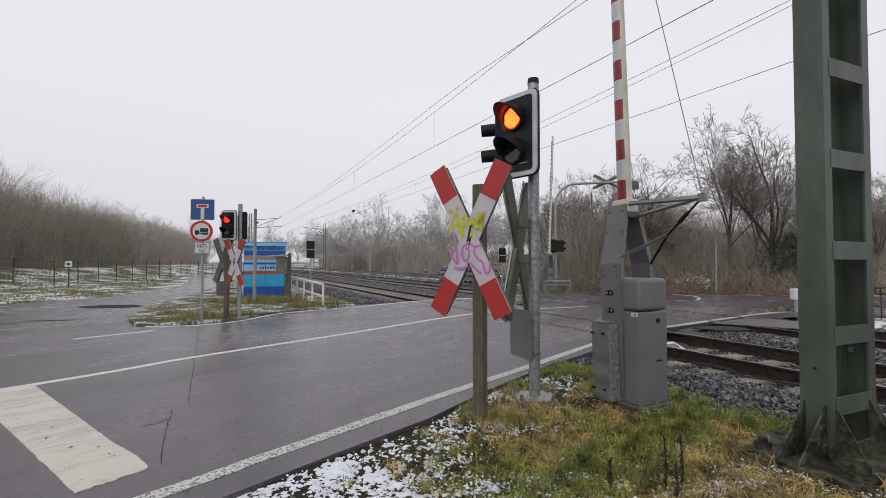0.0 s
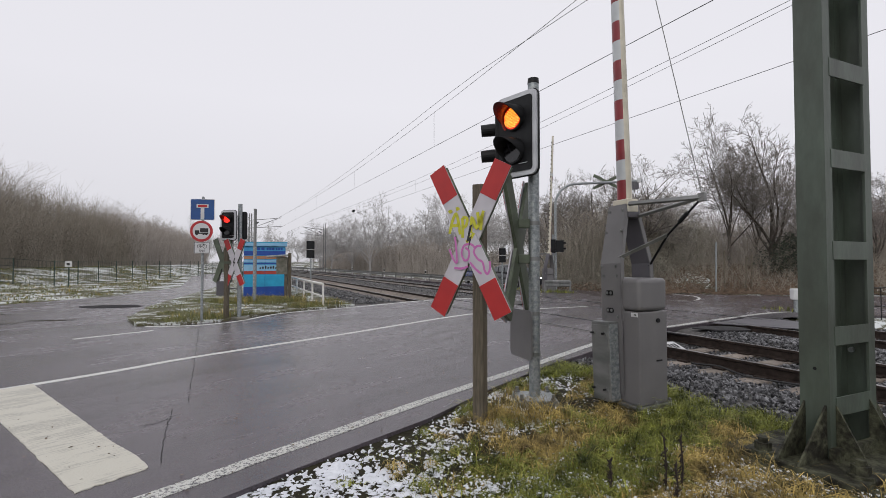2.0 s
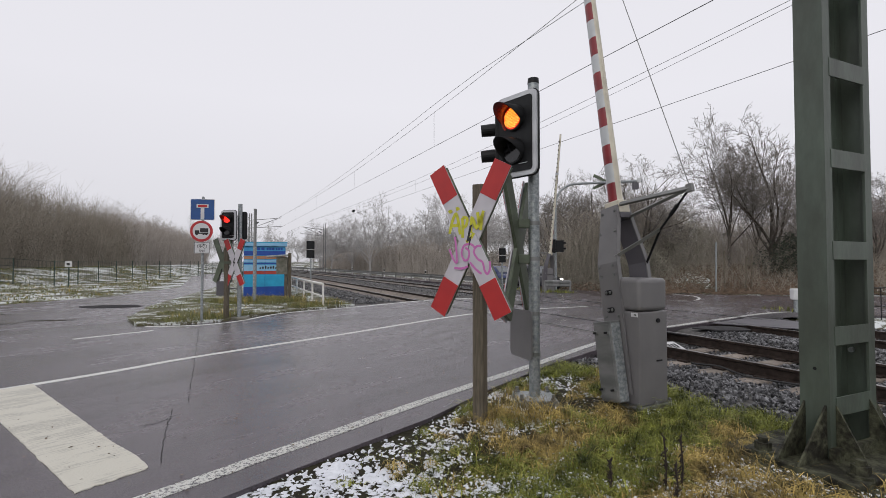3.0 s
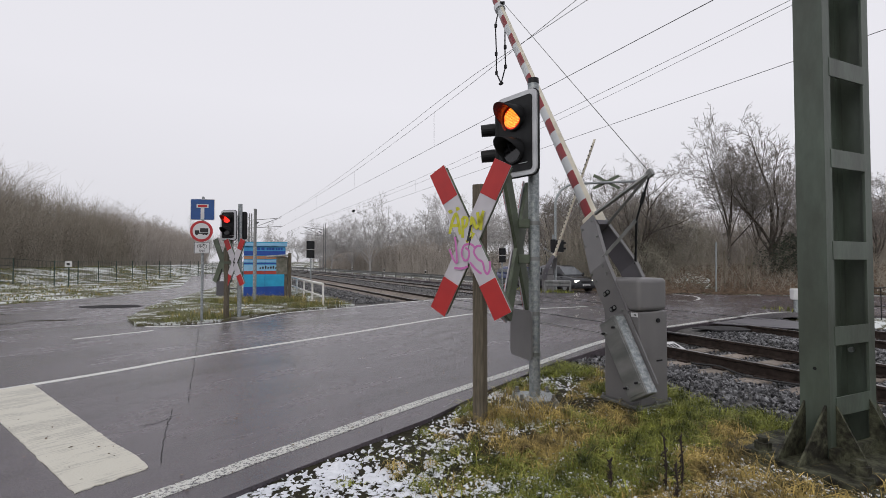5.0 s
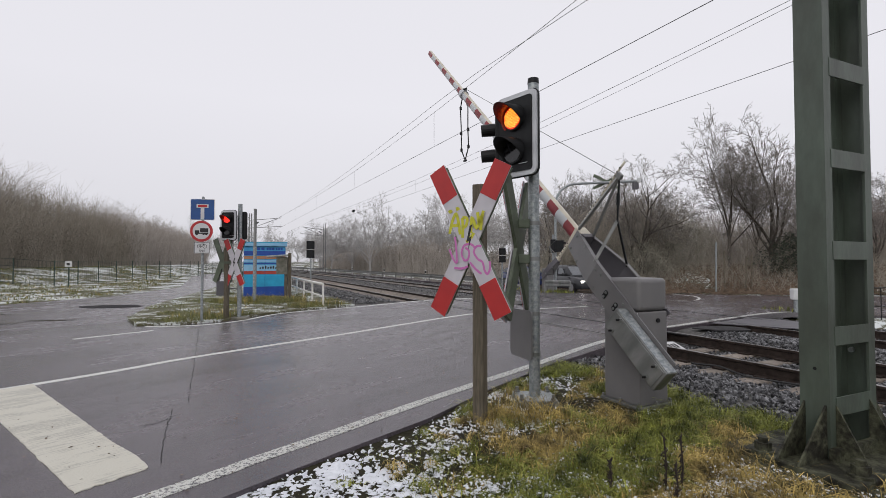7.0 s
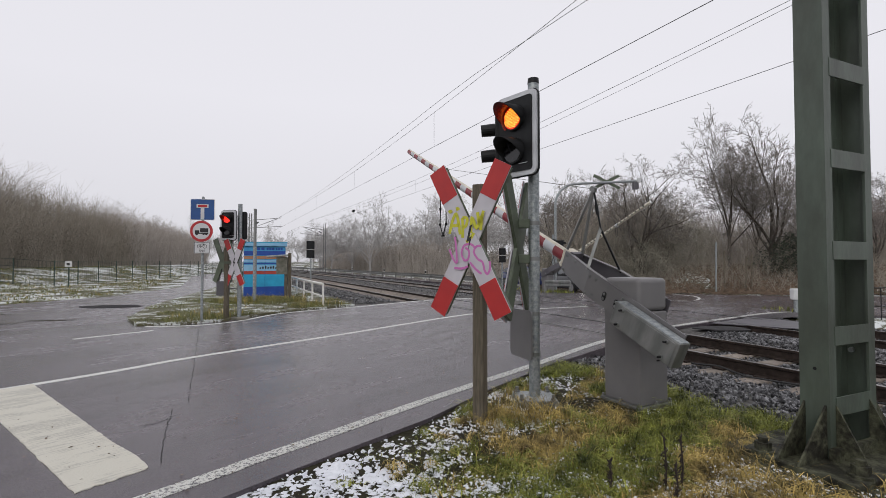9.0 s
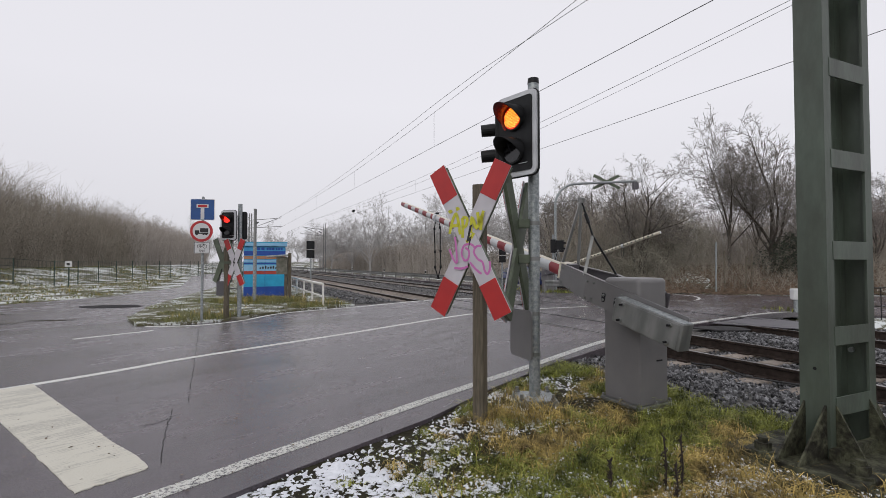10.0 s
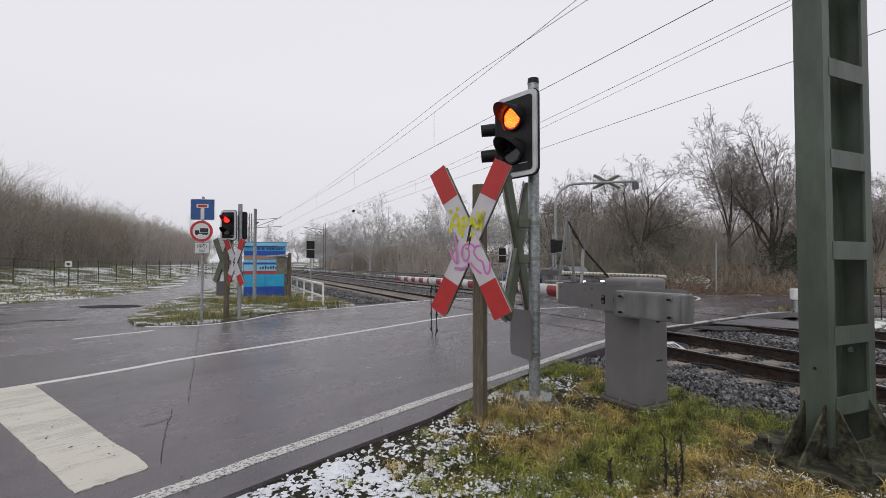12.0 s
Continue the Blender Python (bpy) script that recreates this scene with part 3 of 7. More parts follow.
def build_track(name, w0, w1, label):
    t = root(name, at(0, 0, 0), label, "railway track", "parallel railway tracks")
    for w in (w0, w1):
        rail(w, -70, 260, t)
    bm = boxed(-0.14, 0.14, -1.3, 1.3, -0.4, -0.175, 0.02)
    me = bpy.data.meshes.new("sleeper")
    for v in bm.verts:
        if abs(v.co.y) < 0.35 and v.co.z > -0.3:
            v.co.z -= 0.03
    bm.to_mesh(me)
    bm.free()
    me.materials.append(M_sleeper)
    clip = bpy.data.meshes.new("rail_clip")
    bm = boxed(-0.09, 0.09, -0.045, 0.045, -0.176, -0.15, 0.006)
    bm.to_mesh(clip)
    bm.free()
    clip.materials.append(M_rail)
    wc = (w0 + w1) / 2
    lo, hi = crossing_span(wc)
    ang = math.atan2(ACROSS.y, ACROSS.x) - math.pi / 2
    for k in range(-40, 110):
        s = k * 0.62
        if lo - 0.1 < s < hi + 0.1:
            continue
        ob = new("sleeper", me)
        ob.parent = t
        ob.matrix_basis = Matrix.Translation(sw(s, wc, 0.085 if s > 12 else 0.0)) @ Matrix.Rotation(ang, 4, "Z")
        if -1 < s < 8:
            for y in (-0.865, -0.64, 0.64, 0.865):
                c = new("rail_clip", clip)
                c.parent = t
                c.matrix_basis = ob.matrix_basis @ Matrix.Translation((0, y, 0))
    return t


BED_W = [4.35, 4.8, 5.3, 5.8, 6.3, 6.7, 6.98, 7.7, 8.5, 8.9, 9.4, 9.8, 10.3, 10.7, 11.0, 11.7, 12.5, 13.2, 13.8, 14.4, 15.0]
BED_H = [-0.1, -0.06, -0.08, -0.12, -0.19, -0.22, -0.228, -0.23, -0.225, -0.18, -0.08, -0.06, -0.09, -0.17, -0.2, -0.21, -0.2, -0.17, -0.15, -0.22, -0.5]


def build_railway():
    build_track("railway_track", RAILS[0], RAILS[1], "rusty rails on pale concrete sleepers in dark ballast")
    build_track("railway_track", RAILS[2], RAILS[3], "second track of rusty rails on concrete sleepers")
    # ballast bed: two halves on either side of the road
    def bed(s0, s1):
        verts, faces = [], []
        ws, hs = BED_W, BED_H
        n = len(ws)
        ss = [s0 + (s1 - s0) * (k / 60) ** 1.8 for k in range(61)]
        for s in ss:
            for w, h in zip(ws, hs):
                p = sw(s, w, h + (0.1 if s > 12 and 5.5 < w < 14 else 0.0))
                p.z += 0.03 * noise.noise((p.x * 3, p.y * 3, 7))
                verts.append(p)
        for j in range(60):
            for i in range(n - 1):
                q = (j * n + i, j * n + i + 1, (j + 1) * n + i + 1, (j + 1) * n + i)
                faces.append(q if s1 > s0 else q[::-1])
        return verts, faces
    for s0, s1 in ((8.4, -70), (14.0, 260)):
        v, f = bed(s0, s1)
        tagged(link_mesh("ballast_bed", v, f, M_bed), "dark grey ballast bed under the tracks", kind="structure")
    # flange grooves and rail heads flush with the road
    for w in RAILS:
        inner = 1 if w in (RAILS[0], RAILS[2]) else -1
        lo, hi = crossing_span(w)
        a, b = sw(lo - 0.6, w), sw(hi + 0.6, w)
        ribbon("rail_in_road", [(a.x, a.y), (b.x, b.y)], 0.066, 0.008, M_railhead, "polished rail head set flush in the road")
        a, b = sw(lo - 0.3, w + inner * 0.075), sw(hi + 0.3, w + inner * 0.075)
        ribbon("flange_groove", [(a.x, a.y), (b.x, b.y)], 0.075, 0.005, M_groove, "dark flange groove beside the rail")


build_railway()


def build_crossing_ends():
    ang = math.degrees(math.atan2(ACROSS.y, ACROSS.x))
    e = root("rubber_end_plate", at(0, 0, -0.02), "dark rounded rubber end plate between the tracks", "plate")
    lip = [sw(7.45, 9.45), sw(7.5, 9.9), sw(7.35, 10.35), sw(6.95, 10.45), sw(6.7, 10.3), sw(6.72, 9.95), sw(6.9, 9.6)]
    part("plate", slab([(q.x, q.y) for q in lip], 0.03, bevel=0.006), M_edge, e)
    e = root("deflector_plate", at(0, 0, -0.015), "dark sheet metal deflector plate over the far track", "plate")
    lip = [sw(7.85, 10.62), sw(8.2, 12.7), sw(6.4, 12.75), sw(6.3, 11.4)]
    part("plate", slab([(q.x, q.y) for q in lip], 0.02), M_greydark, e)
    lip = [sw(6.3, 11.4), sw(6.4, 12.75), sw(5.85, 12.7), sw(5.8, 11.5)]
    ramp = slab([(q.x, q.y) for q in lip], 0.02)
    for v in ramp.verts:
        v.co.z -= 0.1 * max(0.0, 6.35 - v.co.dot(TAU)) / 0.5
    part("ramp", ramp, M_greydark, e)
    p = sw(6.15, 7.15)
    e = root("deflector_plate", pose(p.x, p.y, -0.14, 0, 0, ang), "white numbered ramp plate between the rails", "plate")
    part("plate", slab([(0.05, 0.0), (0.5, 0.0), (0.5, 0.3), (0.05, 0.3)], 0.015, pose(0, 0, 0, 20)), M_signwhite, e)
    for k in range(5):
        part("lettering_bar", slab([(0.09 + 0.075 * k, 0.08), (0.145 + 0.075 * k, 0.08), (0.145 + 0.075 * k, 0.22), (0.09 + 0.075 * k, 0.22)], 0.004, pose(0, 0, 0.014, 20)), M_ink, e)


build_crossing_ends()


def build_track_cable():
    c = root("track_cable", at(0, 0, 0), "black bond cable with a pale sleeve beside the near rail", "cable")
    pts = [sw(5.3 - 0.42 * k, 6.7 + 0.05 * math.sin(k * 1.3), -0.13 + 0.035 * math.sin(k * 2.1)) for k in range(12)]
    bm = bmesh.new()
    polyline(bm, pts[:9], 0.013, 6)
    part("cable", bm, M_cable, c)
    bm = bmesh.new()
    polyline(bm, pts[8:], 0.02, 6)
    part("sleeve", bm, M_signwhite, c, "pale protective sleeve")
    for s0 in (6.1, 4.0):
        p = sw(s0, 7.3, -0.16)
        part("bond_rod", tubed(p, sw(s0 - 0.9, 7.5, -0.15), 0.018, sides=6), M_rail, c)


build_track_cable()


# ---- half barriers ----
def bar(a, b, w, t, up=(0, 0, 1)):
    """A flat or square bar from a to b."""
    a, b = Vector(a), Vector(b)
    bm = bmesh.new()
    box(bm, -w / 2, w / 2, -t / 2, t / 2, 0, (b - a).length, min(w, t) * 0.15)
    bm.transform(Matrix.Translation(a) @ (b - a).to_track_quat("Z", "Y").to_matrix().to_4x4())
    return bm


def bolt(parent, x, y, z, axis, r=0.012, h=0.02):
    d = Vector(axis)
    bm = tubed(Vector((x, y, z)), Vector((x, y, z)) + d * h * 0.3, r * 1.6, sides=10)
    tube(bm, Vector((x, y, z)), Vector((x, y, z)) + d * h, r, sides=6)
    return part("bolt", bm, M_galvdark, parent)


def profile_plate(sections, thick):
    """A plate bent along its length: sections of (n, l, c_low, c_high)."""
    bm = bmesh.new()
    rows = []
    for n, l, lo, hi in sections:
        rows.append([bm.verts.new((n, l, lo)), bm.verts.new((n, l, hi)), bm.verts.new((n + thick, l, hi)), bm.verts.new((n + thick, l, lo))])
    for a, b in zip(rows, rows[1:]):
        for k in range(4):
            bm.faces.new((a[k], a[(k + 1) % 4], b[(k + 1) % 4], b[k]))
    bm.faces.new(rows[0])
    bm.faces.new(rows[-1][::-1])
    bmesh.ops.recalc_face_normals(bm, faces=bm.faces)
    return bm


def boom_mesh(l0, l1, r0, r1, n_stripes, parent, bare=(15, 125)):
    """Tapered boom: film stripes on the face and underside, bare gelcoat on top."""
    k = 14
    for i in range(n_stripes):
        bm = bmesh.new()
        a, b = i / n_stripes, (i + 1) / n_stripes
        rings = []
        for f in (a, b):
            l, r = l0 + (l1 - l0) * f, r0 + (r1 - r0) * f
            c = 0.05 + 0.005 * (l - l0)
            rings.append([bm.verts.new((0.8 * r * math.cos(j * math.tau / k), l, c + r * math.sin(j * math.tau / k))) for j in range(k)])
        for j in range(k):
            mid = (j + 0.5) * 360 / k
            fc = bm.faces.new((rings[0][j], rings[0][(j + 1) % k], rings[1][(j + 1) % k], rings[1][j]))
            fc.material_index = 1 if bare[0] < (mid + 180) % 360 - 180 < bare[1] else 0
            fc.smooth = True
        if i == n_stripes - 1:
            bm.faces.new(rings[1])
        bmesh.ops.recalc_face_normals(bm, faces=bm.faces)
        part("boom_stripe", bm, [M_red if i % 2 == 0 else M_white, M_cream], parent,
             "dark red reflective film" if i % 2 == 0 else "greyish white reflective film")


PIVOT = (0.206, 0.366, 1.022)  # of the arm, from the cabinet's corner


def build_barrier(m, label, boom_end, stripes, pendulum):
    b = root("half_barrier", m, label, "barrier", "half barriers of the crossing")
    # drive cabinet on its footing
    part("footing", boxed(-0.03, 0.42, -0.02, 0.48, -0.35, -0.0, 0.01), M_concrete, b, "stained concrete footing")
    part("base_plate", boxed(-0.04, 0.43, -0.03, 0.49, 0.0, 0.02, 0.004), M_galvdark, b, "galvanised base plate")
    for x, y in ((-0.025, 0.0), (-0.025, 0.46), (0.2, -0.018), (0.415, 0.0), (-0.028, 0.23)):
        bolt(b, x, y, 0.02, (0, 0, 1), 0.014, 0.04)
    part("cabinet", boxed(0, 0.39, 0.0, 0.46, 0.02, 0.935, 0.012), M_grey, b, "grey powder-coated drive cabinet")
    hood = bmesh.new()
    box(hood, -0.004, 0.394, -0.004, 0.464, 0.94, 1.265, 0.045)
    part("hood", hood, M_grey, b, "grey removable hood with rounded edges")
    part("lock", tubed((0.25, -0.002, 0.845), (0.25, -0.016, 0.845), 0.022, sides=14), M_black, b, "black lock cover")
    part("vent_slot", boxed(0.23, 0.31, -0.006, 0.002, 0.44, 0.456, 0.002), M_black, b, "dark vent slot")
    part("label_plate", boxed(-0.006, 0.002, 0.02, 0.1, 0.885, 0.925, 0.002), M_signwhite, b, "small white label")
    part("label_mark", boxed(-0.009, -0.005, 0.035, 0.06, 0.9, 0.912, 0.001), M_ink, b)
    part("axle", tubed((0.0, PIVOT[1], PIVOT[2]), (0.44, PIVOT[1], PIVOT[2]), 0.035, sides=16), M_galvdark, b, "steel pivot axle")
    # turning arm, origin on the pivot
    arm = part("arm", profile_plate([(-0.226, -0.93, -0.12, 0.15), (-0.226, 0.388, -0.1, 0.172), (-0.082, 1.005, -0.1, 0.142)], 0.014), M_grey, b, "grey bent side plate of the barrier arm")
    arm.location = PIVOT
    part("side_plate", profile_plate([(0.214, -0.35, -0.1, 0.17), (0.214, 0.388, -0.1, 0.172), (0.068, 1.005, -0.1, 0.142)], 0.014), M_greydark, arm)
    part("flange", profile_plate([(-0.226, -0.2, 0.155, 0.167), (-0.226, 0.388, 0.168, 0.18), (-0.082, 1.005, 0.138, 0.15)], 0.045), M_grey, arm)
    part("flange", profile_plate([(0.183, -0.3, 0.165, 0.177), (0.183, 0.388, 0.168, 0.18), (0.037, 1.005, 0.138, 0.15)], 0.045), M_grey, arm)
    cw = bmesh.new()
    box(cw, -0.36, -0.23, -1.0, -0.205, -0.13, 0.115, 0.008)
    part("counterweight", cw, M_galvdark, arm, "galvanised counterweight box")
    cover = bmesh.new()
    box(cover, -0.367, -0.359, -0.97, -0.24, -0.112, 0.098, 0.003)
    part("cover_plate", cover, M_galvdark, arm)
    part("edge_strip", boxed(-0.35, -0.24, -0.99, -0.225, 0.114, 0.121, 0.001), M_galv, arm, "bright scuffed zinc edge")
    for l, c in ((-0.32, 0.072), (-0.32, -0.082), (-0.878, 0.07), (-0.878, -0.084)):
        part("stud", tubed((-0.36, l, c), (-0.412, l, c), 0.011, sides=8), M_black, arm, "dark threaded stud")
        part("nut", tubed((-0.36, l, c), (-0.382, l, c), 0.021, sides=6), M_galvdark, arm)
    for l, c in ((-0.095, 0.011), (0.084, 0.011)):
        pl2 = slab(rounded(0.052, 0.1, 0.024), 0.006, Matrix.Translation((-0.226, l, c)) @ pose(0, 0, 0, 90, 0, -90))
        part("slot_plate", pl2, M_black, arm, "dark oblong bolt plate")
        for dc in (-0.026, 0.026):
            bolt(arm, -0.234, l, c + dc, (-1, 0, 0), 0.010, 0.01)
    for l, c, n in ((-0.16, 0.11, -0.228), (-0.16, -0.06, -0.228), (0.26, 0.12, -0.228), (0.26, -0.06, -0.228), (0.94, 0.11, -0.098), (0.94, -0.07, -0.098), (0.72, 0.13, -0.15), (0.72, -0.08, -0.15), (0.36, 0.11, -0.228), (0.36, -0.08, -0.228)):
        bolt(arm, n, l, c, (-1, 0, 0), 0.011, 0.012)
    part("boom_socket", boxed(-0.075, 0.075, 0.92, 1.06, -0.05, 0.16, 0.01), M_cream, arm, "cream boom socket")
    part("cross_plate", boxed(-0.08, 0.08, 0.86, 0.92, -0.08, 0.17, 0.004), M_greydark, arm)
    boom_mesh(1.05, boom_end, 0.083, 0.056, stripes, arm, (15, 125) if pendulum == 1.0 else (-95, 125))
    if pendulum < 1.0:
        for k in range(26):
            l = 1.2 + 0.215 * k
            part("reflector_dot", boxed(0.04, 0.075, l, l + 0.06, 0.024 + 0.005 * (l - 1.05), 0.074 + 0.005 * (l - 1.05), 0.003), M_black, arm)
    # bracing frame and stay wire
    apex, knee = (0.02, 0.95, 0.945), (0.0, 0.64, 0.57)
    part("strut", bar((-0.07, 1.0, 0.17), apex, 0.04, 0.03), M_galvdark, arm)
    part("strut", bar((0.07, 0.88, 0.17), apex, 0.04, 0.03), M_galvdark, arm)
    part("turnbuckle", tubed(apex, knee, 0.011, sides=8), M_black, arm, "dark threaded tie rod")
    part("turnbuckle_sleeve", tubed((0.012, 0.83, 0.795), (0.007, 0.75, 0.7), 0.02, sides=8), M_black, arm)
    part("brace", bar(knee, (-0.21, 0.44, 0.15), 0.035, 0.012), M_galvdark, arm)
    part("brace", bar(knee, (0.21, 0.36, 0.15), 0.022, 0.022), M_black, arm)
    part("apex_plate", boxed(-0.0, 0.04, 0.91, 0.99, 0.91, 0.975, 0.006), M_galvdark, arm)
    clamp_l = 0.72 * boom_end
    cc = 0.05 + 0.005 * (clamp_l - 1.05)
    part("stay_wire", tubed(apex, (0, clamp_l + 0.02, cc + 0.1), 0.0042, sides=6), M_galvdark, arm, "taut steel stay wire")
    part("clamp", tubed((0, clamp_l - 0.045, cc), (0, clamp_l + 0.045, cc), 0.082, sides=14), M_rim, arm, "pale boom clamp")
    part("clamp_bolt", tubed((-0.03, clamp_l, cc + 0.08), (0.03, clamp_l, cc + 0.1), 0.025, sides=8), M_black, arm)
    pend = None
    if pendulum:
        bm = bmesh.new()
        for y0 in (-0.14, 0.14):
            polyline(bm, [(0, y0 * 0.5, -0.05), (0, y0, -0.2), (0, y0 * 0.86, -0.65), (0, y0 * 0.95, -0.95), (0, 0, -1.16)], 0.011, 6)
            for z in (-0.2, -0.65, -0.95):
                tube(bm, (0, y0 * 0.92, z - 0.025), (0, y0 * 0.92, z + 0.025), 0.023, sides=8)
        box(bm, -0.02, 0.02, -0.035, 0.035, -1.18, -1.15, 0.004)
        bm.transform(Matrix.Diagonal((1, pendulum, pendulum, 1)))
        pend = part("support_foot", bm, M_black, arm, "dark hinged hanging support rods")
        pend.location = (0, clamp_l - 0.02, cc)
    return b, arm, pend, clamp_l, cc


near_barrier, near_arm, near_pend, near_l, near_c = build_barrier(
    pose(1.91, 4.80, 0, 0, 0, 26.73), "grey half barrier drive with a red and white striped boom", 6.9, 27, 1.0)
FAR_ROOT = Vector((5.40, 25.06, -0.14)) - Matrix.Rotation(radians(206.73), 3, "Z") @ Vector((PIVOT[0], PIVOT[1], 0))
far_barrier, far_arm, far_pend, far_l, far_c = build_barrier(
    Matrix.Translation(FAR_ROOT) @ pose(0, 0, 0, 0, 0, 206.73), "far half barrier with a pale dotted boom beside a guard rail", 6.95, 26, 0.42)


# ---- road signals and signs ----
ROAD_FACE = -36.0  # turn about z of things that face the traffic on the road


def visor(parent, x, z, r, length, lining, y=0.0):
    """Hood over a lens: a sloping half tube, long above and cut back at the sides, black outside."""
    bm = bmesh.new()
    n = 26
    outer, inner = [], []
    for k in range(n + 1):
        a = radians(-50 + 280 * k / n)
        cut = length * (0.16 + 0.84 * max(0.0, math.sin(a) * 0.85 + 0.15) ** 0.9)
        for rr, lst in ((r, outer), (r - 0.006, inner)):
            lst.append((bm.verts.new((x + rr * math.cos(a), y, z + rr * math.sin(a))), bm.verts.new((x + rr * math.cos(a), y - cut, z + rr * math.sin(a) - 0.02))))
    for k in range(n):
        bm.faces.new((outer[k][0], outer[k + 1][0], outer[k + 1][1], outer[k][1]))
        bm.faces.new((inner[k][0], inner[k][1], inner[k + 1][1], inner[k + 1][0])).material_index = 1
        bm.faces.new((outer[k][1], outer[k + 1][1], inner[k + 1][1], inner[k][1]))
    for k in (0, n):
        bm.faces.new((outer[k][0], outer[k][1], inner[k][1], inner[k][0]))
    bmesh.ops.recalc_face_normals(bm, faces=bm.faces)
    return part("visor", bm, [M_black, lining], parent, smooth=True)


def signal_face(parent, cx, cy, cz, w, h, lens_r, lit_material, turn, leds=True):
    """A two-lens signal head with contrast panel; lit lens on top. Returns its panel."""
    panel = part("contrast_panel", slab(rounded(w, h, 0.07), 0.03, UP), M_rim, parent, "white-edged contrast panel")
    panel.matrix_basis = at(cx, cy, cz) @ pose(0, 0, 0, 0, 0, turn)
    part("panel_outline", slab(rounded(w + 0.02, h + 0.02, 0.08), 0.02, at(0, 0.012, 0) @ UP), M_black, panel)
    part("panel_face", slab(rounded(w - 0.1, h - 0.1, 0.035), 0.012, at(0, -0.03, 0) @ UP), M_black, panel, "matt black signal face")
    part("housing", boxed(-0.14, 0.14, 0.02, 0.16, -h / 2 + 0.1, h / 2 - 0.1, 0.02), M_black, panel)
    for k, z in enumerate((h * 0.2, -h * 0.2)):
        part("bezel", tubed((0, -0.04, z), (0, -0.075, z), lens_r + 0.02, lens_r + 0.012, 24), M_black, panel)
        lens = slab(disc(lens_r), 0.012, at(0, -0.07, z) @ UP)
        part("lens", lens, lit_material if k == 0 else M_lens, panel, "glowing red signal lens" if k == 0 else "dark unlit signal lens")
        if k == 0 and leds:
            bm = bmesh.new()
            for i in range(-7, 8):
                for j in range(-7, 8):
                    x, zz = i * 0.0165 + (0.008 if j % 2 else 0), j * 0.0155
                    if math.hypot(x, zz) < lens_r - 0.01:
                        box(bm, x - 0.0046, x + 0.0046, -0.086, -0.082, z + zz - 0.0036, z + zz + 0.0036)
            part("led_dots", bm, M_led, panel, "rows of orange glowing dots")
        # only the lit lens gets the lining coloured red for the lamp's light
        visor(panel, 0, z, lens_r + 0.022, 0.24, M_hoodglow if k == 0 else M_black, -0.06)
    part("lower_strip", boxed(0.06, 0.17, -0.05, -0.042, -h * 0.36, -h * 0.352), M_rim, panel)
    return panel


def cross_arms(parent, cx, cy, cz, half_w, half_h, width, turn, face, back, flash=True):
    """A St Andrew's cross of two bevelled boards with red ends."""
    hub = part("cross_board", slab(cross_outline(half_w, half_h, width, 1), 0.012, UP), face, parent, "white board with red ends")
    hub.matrix_basis = at(cx, cy, cz) @ pose(0, 0, 0, 0, 0, turn)
    part("cross_board", slab(cross_outline(half_w, half_h, width, -1), 0.012, at(0, -0.014, 0) @ UP), face, hub)
    for k, sgn in enumerate((1, -1)):
        part("back_frame", slab(cross_outline(half_w - 0.012, half_h - 0.015, width - 0.012, sgn), 0.035, at(0, 0.037 - 0.004 * k, 0) @ UP), back, hub, "grey-green back of the board")
    if face is not back:
        for k, sgn in enumerate((1, -1)):
            for end in (1, -1):
                pts = cross_outline(half_w, half_h, width, sgn, end)
                part("red_end", slab(pts, 0.005, at(0, -0.011 - 0.014 * k, 0) @ UP), M_crossred, hub, "red reflective end of the board")
    return hub


def cross_outline(hw, hh, width, sgn, end=0):
    """One arm of the cross; with end, only its coloured tip."""
    d = Vector((sgn * (hw - width * 0.42), hh - width * 0.18)).normalized()
    p = Vector((-d.y, d.x)) * width / 2
    length = math.hypot(hw, hh) - width * 0.2
    a, b = (-length, length) if not end else (sorted((end * length, end * length * 0.565)))
    return [tuple(d * a - p), tuple(d * b - p), tuple(d * b + p), tuple(d * a + p)]


